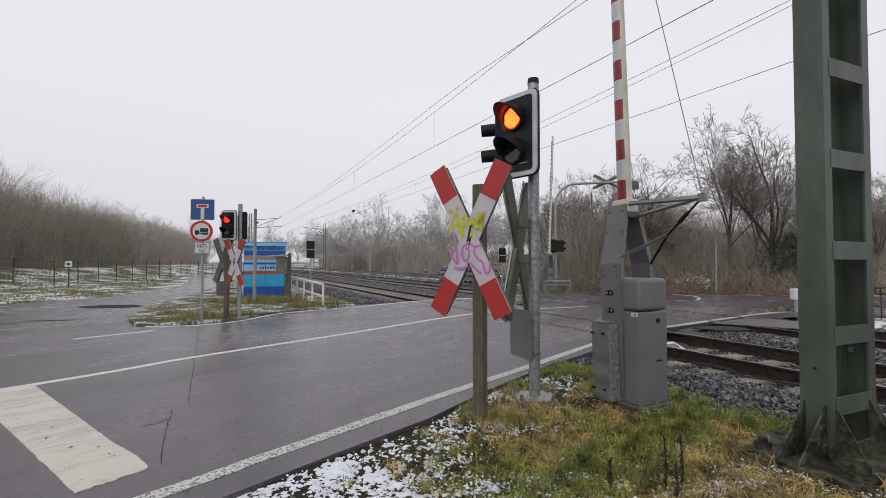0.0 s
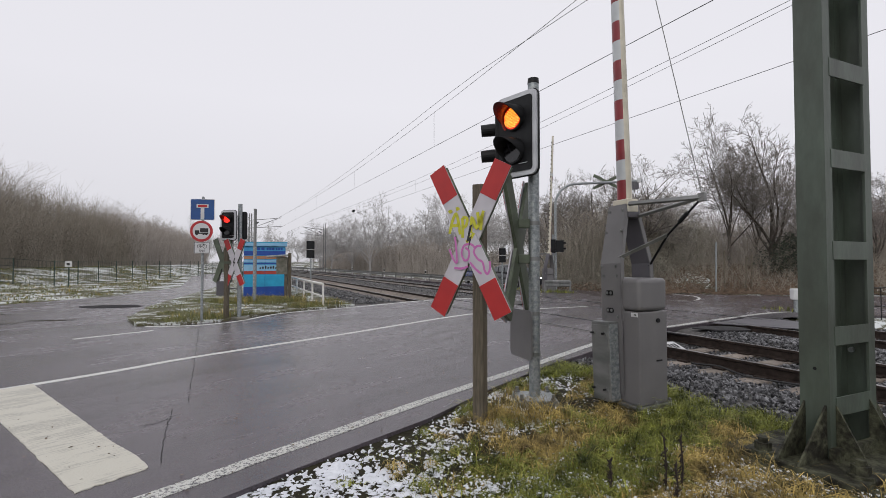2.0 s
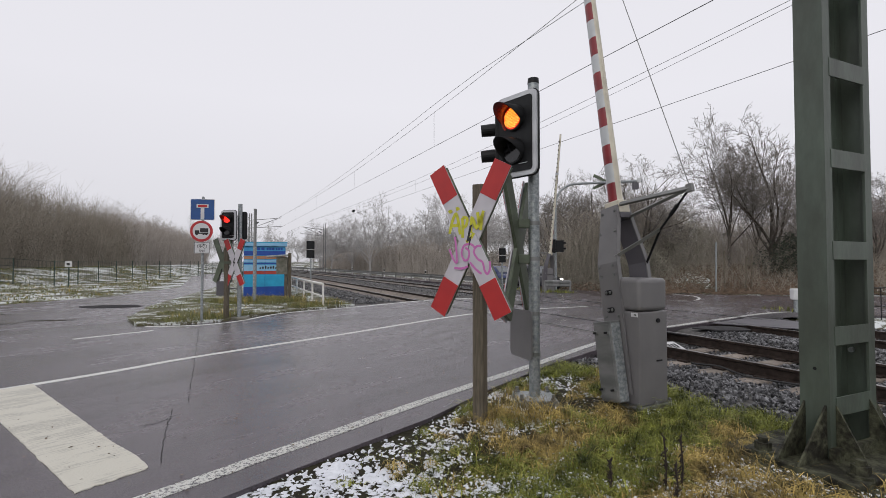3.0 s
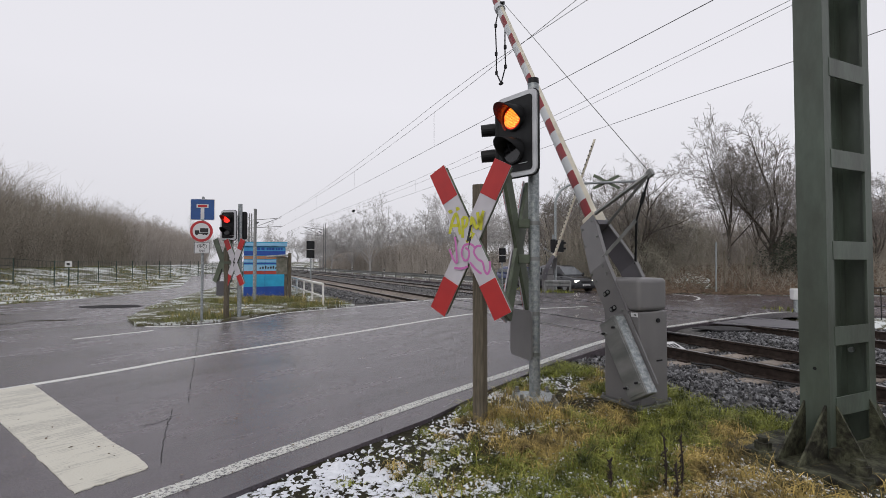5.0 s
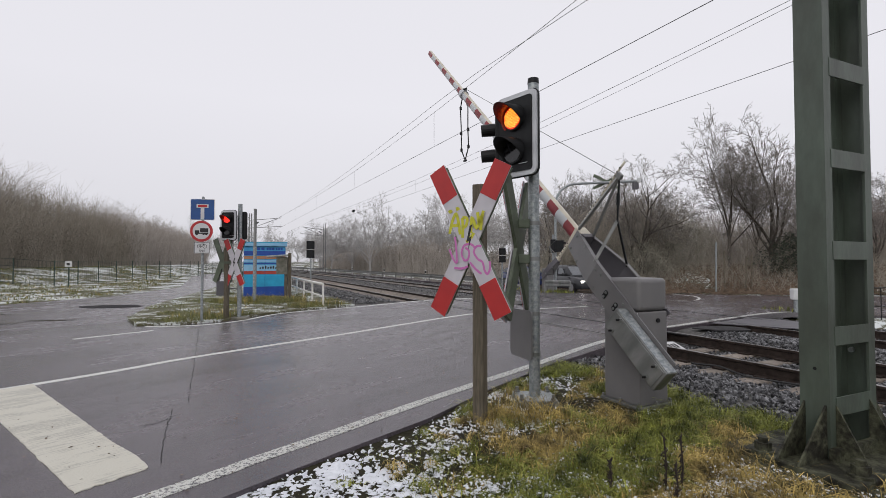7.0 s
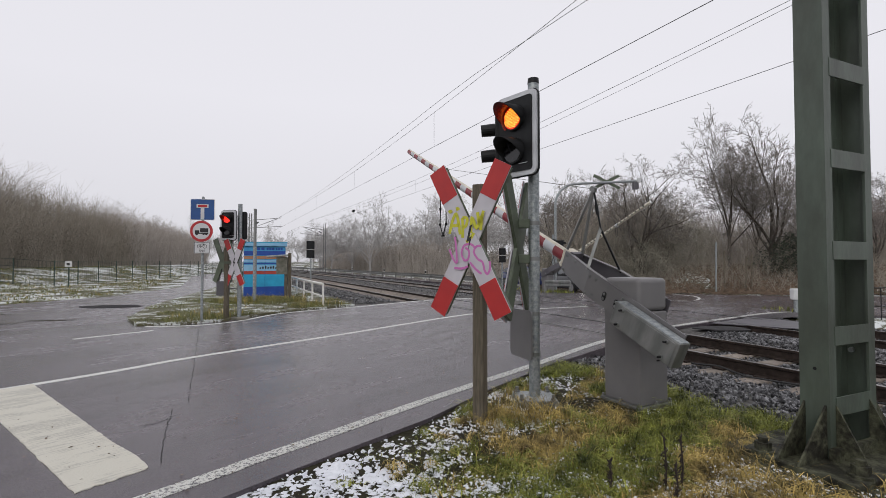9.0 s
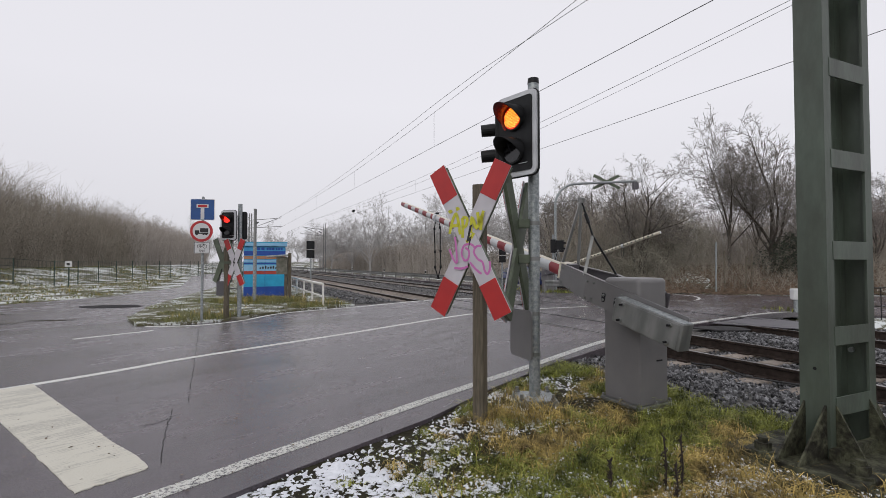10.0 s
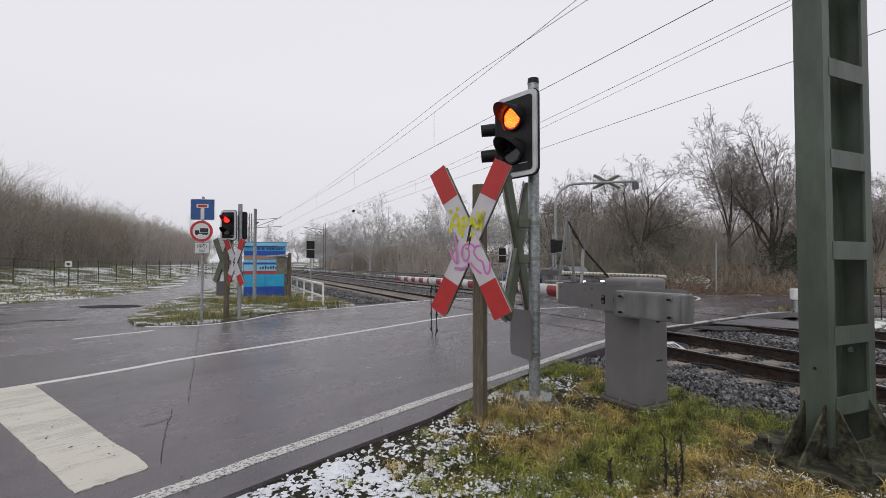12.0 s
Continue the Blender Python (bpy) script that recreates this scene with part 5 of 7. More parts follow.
# ---- far side of the crossing ----
def guard_rail(p0, p1, step, height, label):
    a = root("guard_rail", Matrix.Translation(p0), label, "guard rail", "guard rails")
    d = Vector(p1) - Vector(p0)
    u = d.normalized()
    n = max(1, round(d.length / step))
    side = Vector((u.y, -u.x, 0))
    prof = [(0.0, -0.155), (0.045, -0.12), (0.045, -0.04), (0.0, 0.0), (0.045, 0.04), (0.045, 0.12), (0.0, 0.155)]
    verts, faces = [], []
    for q in (Vector(), d):
        for x, z in prof:
            verts.append(q + side * x + Vector((0, 0, height - 0.16 + z)))
        for x, z in prof:
            verts.append(q + side * (x - 0.006) + Vector((0, 0, height - 0.16 + z)))
    k = len(prof)
    for i in range(k - 1):
        faces += [(i, i + 1, 2 * k + i + 1, 2 * k + i), (k + i + 1, k + i, 3 * k + i, 3 * k + i + 1)]
    link_mesh("beam", verts, faces, M_galvdark, a)
    for i in range(n + 1):
        q = d * (i / n)
        part("post", boxed(q.x - 0.05, q.x + 0.05, q.y - 0.04, q.y + 0.04, q.z - 0.5, q.z + height - 0.05, 0.004), M_galvdark, a)


def build_far_side():
    guard_rail((4.95, 23.9, -0.1), (6.2, 24.05, -0.12), 0.9, 0.68, "short galvanised guard rail before the far barrier")
    guard_rail(sw(24, 15.7, -0.1), sw(150, 15.7, -0.1), 4.0, 0.6, "long low guard rail beside the far track")
    for k, s in enumerate((29.5, 38, 49, 62, 80)):
        p = root("delineator_post", Matrix.Translation(sw(s, 16.1, -0.15)), "white delineator post with a black band", "post", "delineator posts")
        part("body", boxed(-0.06, 0.06, -0.05, 0.05, -0.2, 0.95, 0.02), M_signwhite, p)
        part("black_band", boxed(-0.063, 0.063, -0.053, 0.053, 0.7, 0.86, 0.004), M_ink, p)
    g = root("gantry_pole", pose(5.95, 26.0, -0.15), "tall curved steel arm carrying a cross and a small detector", "signal gantry")
    pts = [(0, 0, 0), (0, 0, 4.6)] + [(1.15 - 1.15 * math.cos(a), 0, 4.6 + 1.15 * math.sin(a)) for a in (radians(k * 11.25) for k in range(1, 9))] + [(4.6, 0, 5.9)]
    bm = bmesh.new()
    polyline(bm, pts, 0.065, 10)
    part("curved_pole", bm, M_galv, g)
    for sg in (1, -1):
        part("cross_board", slab(cross_outline(0.72, 0.36, 0.15, sg), 0.03, at(2.75, 0.1 + 0.04 * sg, 5.86) @ UP), M_crossback, g, "grey-green back of a cross board")
    part("detector", boxed(4.1, 4.4, -0.12, 0.12, 5.45, 5.85, 0.02), M_greydark, g, "small dark detector box")
    part("detector_lens", boxed(4.3, 4.5, -0.16, -0.06, 5.8, 6.05, 0.02), M_signwhite, g)
    s = root("crossing_signal", pose(5.75, 25.7, -0.12), "dark signal head on a post at the far barrier", "signal", "crossing signals")
    part("post", tubed((0, 0, -0.3), (0, 0, 3.0), 0.05, sides=12), M_galv, s)
    part("head", boxed(-0.12, 0.12, -0.1, 0.1, 2.05, 2.75, 0.02), M_black, s, "black signal head")
    part("side_head", boxed(0.14, 0.55, -0.06, 0.1, 2.1, 2.7, 0.02), M_black, s, "black signal head seen from the side")
    for z in (2.55, 2.25):
        part("visor", boxed(0.5, 0.66, -0.08, 0.08, z - 0.03, z + 0.07, 0.02), M_black, s)
    b = root("marker_box", pose(10.45, 14.6, -0.1), "pale grey box on a short post beside the track", "marker post")
    part("box", boxed(-0.13, 0.13, -0.1, 0.1, 0.42, 0.75, 0.03), M_signwhite, b)
    part("post", boxed(-0.05, 0.05, -0.04, 0.04, -0.3, 0.42, 0.005), M_galv, b)
    r = root("black_railing", pose(12.9, 14.9, -0.1, 0, 0, 10), "low dark metal railing beyond the track", "railing")
    for k in range(9):
        part("baluster", tubed((k * 0.4, 0, -0.3), (k * 0.4, 0, 0.75), 0.014, sides=6), M_black, r)
    part("top_rail", tubed((0, 0, 0.75), (3.2, 0, 0.75), 0.02, sides=6), M_black, r)
    part("lower_rail", tubed((0, 0, 0.2), (3.2, 0, 0.2), 0.016, sides=6), M_black, r)
    for x, y, h in ((15.9, 28.7, 2.6), (16.5, 28.9, 2.1), (17.6, 28.6, 1.8), (18.1, 28.9, 1.9)):
        p = root("wooden_stake", pose(x, y, 0.0), "pale wooden stake at the wood's edge", "post", "stakes")
        part("stake", tubed((0, 0, -0.5), (0.03, 0, h), 0.05, 0.045, 8), M_galv if h > 2.3 else M_wood, p)


build_far_side()


def build_house():
    h = root("house", pose(36.5, 42, -0.3, 0, 0, -20), "pale rendered house with a red tiled roof behind trees", "house")
    part("wall", boxed(0, 10, 0, 8, -0.5, 3.2), M_render, h)
    verts = [(-0.4, -0.4, 3.1), (10.4, -0.4, 3.1), (10.4, 8.4, 3.1), (-0.4, 8.4, 3.1), (-0.4, 4, 6.4), (10.4, 4, 6.4)]
    faces = [(0, 1, 5, 4), (2, 3, 4, 5), (0, 4, 3), (1, 2, 5), (0, 3, 2, 1)]
    link_mesh("roof", verts, faces, M_roof, h, "red tiled gable roof")
    for x in (1.2, 3.6, 6.0, 8.2):
        w = part("window", boxed(x, x + 1.1, -0.03, 0.1, 1.0, 2.2), M_signwhite, h, "white window frame")
        part("pane", boxed(x + 0.08, x + 0.5, -0.04, 0.0, 1.1, 2.1), M_glass, w)
        part("pane", boxed(x + 0.6, x + 1.02, -0.04, 0.0, 1.1, 2.1), M_glass, w)
    part("chimney", boxed(4, 4.6, 3.6, 4.4, 5.8, 7.1), M_roof, h)


build_house()


# ---- bare trees and brush ----
class Sticks:
    """Gathers tapered branches into one mesh."""

    def __init__(self):
        self.v, self.f = [], []

    def run(self, pts, radii, sides):
        base = len(self.v)
        for k, (p, r) in enumerate(zip(pts, radii)):
            d = (pts[min(k + 1, len(pts) - 1)] - pts[max(0, k - 1)]).normalized()
            a = d.orthogonal().normalized()
            b = d.cross(a)
            for j in range(sides):
                t = j * math.tau / sides
                self.v.append(p + a * (r * math.cos(t)) + b * (r * math.sin(t)))
        for k in range(len(pts) - 1):
            for j in range(sides):
                i, n = base + k * sides + j, base + k * sides + (j + 1) % sides
                self.f.append((i, n, n + sides, i + sides))


def limb(rng, wood, twigs, p, d, length, r, depth, kids, droop, up, fine=0.006):
    """Grow one branch and all that hangs on it."""
    n = 5 if depth == 0 else 4 if depth < 3 else 3
    pts, radii, dirs = [p.copy()], [r], [d.copy()]
    for k in range(n):
        d = (d + Vector((rng.gauss(0, 1), rng.gauss(0, 1), rng.gauss(0, 1))) * (0.07 if depth == 0 else 0.17) + Vector((0, 0, up - droop * depth * 0.5))).normalized()
        p = p + d * (length / n)
        pts.append(p.copy())
        radii.append(max(fine, r * (1 - 0.8 * (k + 1) / n)))
        dirs.append(d.copy())
    (wood if depth < 2 else twigs).run(pts, radii, 7 if depth == 0 else 5 if depth == 1 else 3)
    if depth >= len(kids):
        return
    for i in range(kids[depth]):
        t = 0.22 + 0.76 * (i + rng.random()) / kids[depth] if depth else 0.25 + 0.72 * (i + rng.random()) / kids[depth]
        k = min(n - 1, int(t * n))
        q = pts[k].lerp(pts[k + 1], t * n - k)
        side = dirs[k].orthogonal().normalized()
        side.rotate(Matrix.Rotation(rng.uniform(0, math.tau), 3, dirs[k]))
        spread = rng.uniform(0.5, 1.0) if depth else rng.uniform(0.35, 0.85)
        nd = (dirs[k] * (1 - 0.35 * spread) + side * spread).normalized()
        share = rng.uniform(0.45, 0.72) * (1.05 - 0.5 * t)
        limb(rng, wood, twigs, q, nd, length * share, max(fine * 1.3, radii[k] * 0.55), depth + 1, kids, droop, up, fine)


def tree(seed, height, kids, stems=1, droop=0.02, up=0.06, wood_m=None, twig_m=None, label="", thick=0.0145):
    rng = random.Random(seed)
    wood, twigs = Sticks(), Sticks()
    for k in range(stems):
        a = rng.uniform(0, math.tau)
        lean = 0.06 if stems == 1 else rng.uniform(0.12, 0.34)
        d = Vector((lean * math.cos(a), lean * math.sin(a), 1)).normalized()
        limb(rng, wood, twigs, Vector((0.15 * k * math.cos(a), 0.15 * k * math.sin(a), -0.3)), d, height * rng.uniform(0.62, 0.78), height * thick, 0, kids, droop, up)
    t = root("bare_tree", at(0, 0, 0), label, "tree", "bare winter trees")
    link_mesh("trunk", wood.v, wood.f, wood_m or M_bark, t, "dark leafless trunk and limbs")
    link_mesh("crown", twigs.v, twigs.f, twig_m or M_twig, t, "fine bare twigs")
    return t


def crown_tree(seed, height, limbs, label, wood_m=None, twig_m=None, fork=0.3, thick=0.017, spread=(0.3, 0.95), kids=(0, 7, 7, 5), fine=0.008):
    """A trunk that forks early into rising limbs with a broad, fine-twigged crown."""
    rng = random.Random(seed)
    wood, twigs = Sticks(), Sticks()
    pts, p = [], Vector((0, 0, -0.4))
    for k in range(6):
        pts.append(p.copy())
        p = p + Vector((rng.gauss(0, 0.025), rng.gauss(0, 0.025), 1)) * (height * fork / 5)
    r0 = height * thick
    wood.run(pts, [r0 * (1.25 - 0.1 * k) for k in range(6)], 9)
    for k in range(limbs):
        a = math.tau * k / limbs * 1.618 + rng.uniform(-0.4, 0.4)
        out = rng.uniform(*spread) * (0.45 if k == 0 else 1.0)
        d = Vector((out * math.cos(a), out * math.sin(a), 1)).normalized()
        q = pts[-1].lerp(pts[-3], 0 if k < 2 else rng.random())
        limb(rng, wood, twigs, q, d, height * (0.72 if k == 0 else rng.uniform(0.5, 0.66)), r0 * (0.6 if k == 0 else rng.uniform(0.3, 0.48)), 1, kids, 0.012, 0.075, fine)
    t = root("bare_tree", at(0, 0, 0), label, "tree", "bare winter trees")
    link_mesh("trunk", wood.v, wood.f, wood_m or M_bark, t, "dark leafless trunk and limbs")
    link_mesh("crown", twigs.v, twigs.f, twig_m or M_twig, t, "fine bare twigs")
    return t


def brush(name, label, spots, seed, material, base_z, twigs=3, thick=0.012, lean_by=0.16):
    """A thicket: many thin upright whips with side twigs. spots: x, y, height."""
    rng = random.Random(seed)
    s = Sticks()
    for x, y, h in spots:
        p = Vector((x, y, base_z(x, y) - 0.05))
        lean = Vector((rng.gauss(0, lean_by), rng.gauss(0, lean_by), 1))
        pts = [p]
        for k in range(3):
            pts.append(pts[-1] + lean * (h / 3))
            lean = lean + Vector((rng.gauss(0, 0.13), rng.gauss(0, 0.13), 0.05))
        r = thick * (0.7 + 0.6 * rng.random())
        s.run(pts, [r, r * 0.75, r * 0.5, r * 0.2], 3)
        for k in range(twigs):
            t = rng.uniform(0.15, 0.95) * 3
            i = min(2, int(t))
            q = pts[i].lerp(pts[i + 1], t - i)
            d = Vector((rng.gauss(0, 0.55), rng.gauss(0, 0.55), rng.uniform(0.3, 1.0))) * h * rng.uniform(0.1, 0.24)
            s.run([q, q + d * 0.5 + Vector((0, 0, 0.02)), q + d], [r * 0.5, r * 0.4, r * 0.15], 3)
    ob = link_mesh(name, s.v, s.f, material)
    return tagged(ob, label, "thicket", kind="stuff")


def land(x, y):
    return level(x, y) - 0.1 + bank(x, y)


def build_trees():
    big = [crown_tree(11, 8.9, 7, "tall bare tree with a wide fine-twigged crown", fork=0.36, thick=0.012, spread=(0.25, 0.8), kids=(0, 8, 8, 6), fine=0.009),
           crown_tree(29, 9.2, 8, "stout bare tree forking low into upright limbs", fork=0.26, thick=0.022, spread=(0.2, 0.75), kids=(0, 8, 8, 6), fine=0.009),
           tree(37, 9.5, (8, 7, 6, 4), 3, 0.04, 0.04, label="many-stemmed bare tree with drooping twigs")]
    for ob, x, y, turn in ((big[0], 18.9, 32.5, 180), (big[1], 21.4, 32.0, 40), (big[2], 13.2, 33.4, 0)):
        ob.matrix_world = pose(x, y, land(x, y), 0, 0, turn)
    for k, x, y, turn, sc in ((2, 15.4, 34.6, 80, 0.7), (0, 22.9, 36.0, 200, 1.0), (2, 10.6, 35.5, 210, 0.85), (1, 13.6, 38.5, 300, 0.8), (0, 26.5, 35.0, 250, 0.85),
                                (1, 29.5, 33.5, 10, 0.8), (2, 32.5, 36.0, 45, 0.95), (2, 8.6, 38.5, 20, 0.85), (1, 24.5, 31.5, 77, 0.7), (0, 8.2, 44.0, 120, 0.85), (0, 10.8, 46.0, 30, 1.0), (1, 13.6, 45.0, 95, 1.1), (0, 16.4, 44.0, 210, 1.0)):
        c = copy_thing(big[k], pose(x, y, land(x, y), 0, 0, turn))
        sc *= 0.8 if k < 2 else 1.0
        c.scale = (sc, sc, sc)
    # these trees get their fog from the pale bark and twig colour
    misty = [crown_tree(41, 10.6, 9, "bare tree in fog, the haze put into its pale colour", M_hazetwig, M_hazetwig, fork=0.26, spread=(0.35, 1.0), kids=(0, 8, 7, 6), fine=0.011),
             crown_tree(53, 10.4, 8, "bare round-crowned tree in fog, the haze put into its pale colour", M_hazetwig, M_hazetwig, fork=0.3, spread=(0.3, 1.1), kids=(0, 8, 7, 6), fine=0.011)]
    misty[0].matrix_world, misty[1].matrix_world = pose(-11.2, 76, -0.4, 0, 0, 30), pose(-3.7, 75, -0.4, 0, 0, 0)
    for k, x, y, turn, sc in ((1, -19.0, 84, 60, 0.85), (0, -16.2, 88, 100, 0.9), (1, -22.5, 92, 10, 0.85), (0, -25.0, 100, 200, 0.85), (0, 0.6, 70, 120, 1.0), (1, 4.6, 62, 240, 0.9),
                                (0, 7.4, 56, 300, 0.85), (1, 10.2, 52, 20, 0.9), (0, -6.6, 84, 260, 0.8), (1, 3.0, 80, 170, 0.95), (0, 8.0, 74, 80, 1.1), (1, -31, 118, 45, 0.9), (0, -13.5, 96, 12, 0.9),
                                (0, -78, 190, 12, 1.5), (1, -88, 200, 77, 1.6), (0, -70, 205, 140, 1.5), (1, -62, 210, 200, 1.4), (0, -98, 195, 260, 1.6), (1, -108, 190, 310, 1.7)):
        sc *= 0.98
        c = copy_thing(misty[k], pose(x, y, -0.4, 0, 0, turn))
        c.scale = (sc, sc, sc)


build_trees()


def build_brush():
    rng = random.Random(77)
    # young wood on the left, its edge running away beside the fence
    near, far = [], []
    for k in range(9500):
        t = rng.random() ** 1.5
        y = 24 + 130 * t
        edge = -33.5 - 0.33 * (y - 34)
        x = edge - 11 * rng.random() ** 1.3
        h = (8.3 + 1.3 * noise.noise((x * 0.22, y * 0.22, 5)) + rng.uniform(-1.6, 1.0)) * (0.62 + 0.38 * smooth01((edge - x) / 4))
        # whips beyond 75 m go to the copy with haze in its colour
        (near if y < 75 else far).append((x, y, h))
    for k in range(2600):
        y = 26 + 40 * rng.random() ** 1.2
        x = -33.0 - 0.33 * (y - 34) - rng.random() * 5
        near.append((x, y, rng.uniform(1.2, 4.0)))
    brush("young_wood", "dense brown leafless young wood behind a fence", near, 1, M_young, land, 7, 0.02)
    brush("young_wood", "dense brown young wood in fog, the haze put into its pale colour", far, 2, M_hazebrush, land, 5, 0.035)
    # undergrowth at the wood on the right
    spots = []
    for k in range(5200):
        x = 6.5 + 30 * rng.random()
        edge = (28.4 - 0.33 * (x - 12.8) if x < 18.5 else 26.4) + 1.5
        if x < 10:
            edge += (10 - x) * 1.6
        y = edge + 8 * rng.random() ** 1.2
        spots.append((x, y, rng.uniform(0.3, 1.1) + 2.8 * rng.random() ** 2 * smooth01((y - edge - 1) / 5)))
    brush("undergrowth", "brown leafless undergrowth on the bank", spots, 3, M_brush, land, 6, 0.011, 0.5)
    spots = []
    for k in range(1500):
        x = 8.2 + 7.5 * rng.random()
        y = 33.0 + 5 * rng.random() + max(0, 10 - x)
        spots.append((x, y, (5.6 + 1.2 * noise.noise((x * 0.5, y * 0.5, 1))) * rng.uniform(0.6, 1.0)))
    brush("thicket", "tall dense brown thicket behind the far barrier", spots, 4, M_brush, land, 6, 0.02)
    spots = []
    for k in range(4200):
        x = 12 + 34 * rng.random()
        y = 38.5 + 6 * rng.random()
        spots.append((x, y, (4.6 + 1.5 * noise.noise((x * 0.3, y * 0.3, 3))) * rng.uniform(0.55, 1.1)))
    # deeper thicket, paled by colour as if by haze
    brush("thicket", "pale brown thicket deeper in the wood", spots, 6, M_hazebrush, land, 6, 0.02, 0.25)
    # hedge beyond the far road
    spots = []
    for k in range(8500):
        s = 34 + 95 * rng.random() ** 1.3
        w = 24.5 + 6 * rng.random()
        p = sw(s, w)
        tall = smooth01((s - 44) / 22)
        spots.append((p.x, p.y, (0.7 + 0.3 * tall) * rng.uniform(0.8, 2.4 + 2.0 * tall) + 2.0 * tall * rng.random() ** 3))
    # the hedge's paleness is haze put into the twig colour
    brush("hedge", "pale brown leafless hedge along the railway road", spots, 5, M_hazebrush, land, 4, 0.028)


build_brush()


def leaf_clumps(name, label, material, n, spot, size, seed):
    rng = random.Random(seed)
    v, f = [], []
    for k in range(n):
        c = spot(rng)
        u = Vector((rng.gauss(0, 1), rng.gauss(0, 1), rng.gauss(0, 0.8))).normalized() * size * rng.uniform(0.6, 1.4)
        w = u.orthogonal().normalized() * u.length * 0.6
        b = len(v)
        v += [c - u, c + w, c + u, c - w]
        f.append((b, b + 1, b + 2, b + 3))
    return tagged(link_mesh(name, v, f, material), label, "foliage", kind="stuff")


def build_foliage():
    def evergreen(rng):
        x, y = rng.gauss(22.6, 1.3), rng.gauss(31.0, 0.9)
        h = 2.7 * max(0.1, 1 - ((x - 22.6) / 3.4) ** 2)
        return Vector((x, y, land(x, y) + h * rng.random() ** 0.8))
    leaf_clumps("evergreen_shrub", "dark evergreen shrub under the trees", M_evergreen, 5200, evergreen, 0.07, 9)

    # rounded shrubs, each a shell of small leaf clumps
    mounds = [(9.4, 34.4, 1.5, 3.3), (10.9, 33.6, 1.8, 4.2), (12.7, 33.2, 1.7, 4.0), (14.4, 33.4, 1.9, 4.7), (16.2, 33.8, 1.8, 4.4), (8.3, 36.5, 1.5, 3.0), (13.6, 32.4, 1.5, 2.6), (11.6, 32.4, 1.4, 2.4), (17.7, 34.2, 1.5, 3.4)]

    def ivy_mass(rng):
        cx, cy, r, h = mounds[rng.randrange(len(mounds))]
        d = Vector((rng.gauss(0, 1), rng.gauss(0, 1), abs(rng.gauss(0, 1)))).normalized()
        lump = 1 + 0.28 * noise.noise((d.x * 2.4 + cx, d.y * 2.4 + cy, d.z * 2.4)) + 0.16 * noise.noise((d.x * 7 + cx, d.y * 7, d.z * 7))
        f = lump * (0.72 + 0.28 * rng.random() ** 0.5) * (1.0 + 0.12 * rng.random() ** 5)
        return Vector((cx + d.x * r * f, cy + d.y * r * f, land(cx, cy) + d.z * h * f))
    leaf_clumps("ivy_tangle", "dull brown-green tangle of bramble and ivy", M_ivytangle, 60000, ivy_mass, 0.036, 10)

    def hedge_mass(rng):
        s = 36 + 90 * rng.random() ** 1.2
        p = sw(s, 25.0 + 4.5 * rng.random())
        top = (1.5 + 1.7 * smooth01((s - 42) / 22)) * (1 + 0.4 * noise.noise((p.x * 0.35, p.y * 0.35, 3)))
        return Vector((p.x, p.y, land(p.x, p.y) + top * rng.random()))
    leaf_clumps("hedge_thicket", "dense brown-grey leafless thicket along the railway", M_hedge, 30000, hedge_mass, 0.1, 12)

    def wood_mass(rng):
        y = 24 + 60 * rng.random() ** 1.3
        edge = -33.5 - 0.33 * (y - 34)
        x = edge - 7 * rng.random() ** 1.2
        top = (6.6 + 1.1 * noise.noise((x * 0.22, y * 0.22, 5))) * (0.6 + 0.4 * smooth01((edge - x) / 4))
        return Vector((x, y, land(x, y) + top * rng.random() ** 0.8))
    leaf_clumps("wood_thicket", "dense dull brown twiggy mass of the young wood", M_young, 36000, wood_mass, 0.075, 13)

    def litter(rng):
        x = rng.uniform(6.5, 40)
        edge = (28.4 - 0.33 * (x - 12.8) if x < 18.5 else 26.4) + 0.7 + max(0, 10 - x) * 1.6
        y = edge + 7 * rng.random()
        return Vector((x, y, land(x, y) + 0.05 + 0.5 * rng.random() ** 2))
    leaf_clumps("leaf_litter", "brown fallen leaves and dead bracken on the bank", M_leaf, 20000, litter, 0.08, 11)


build_foliage()


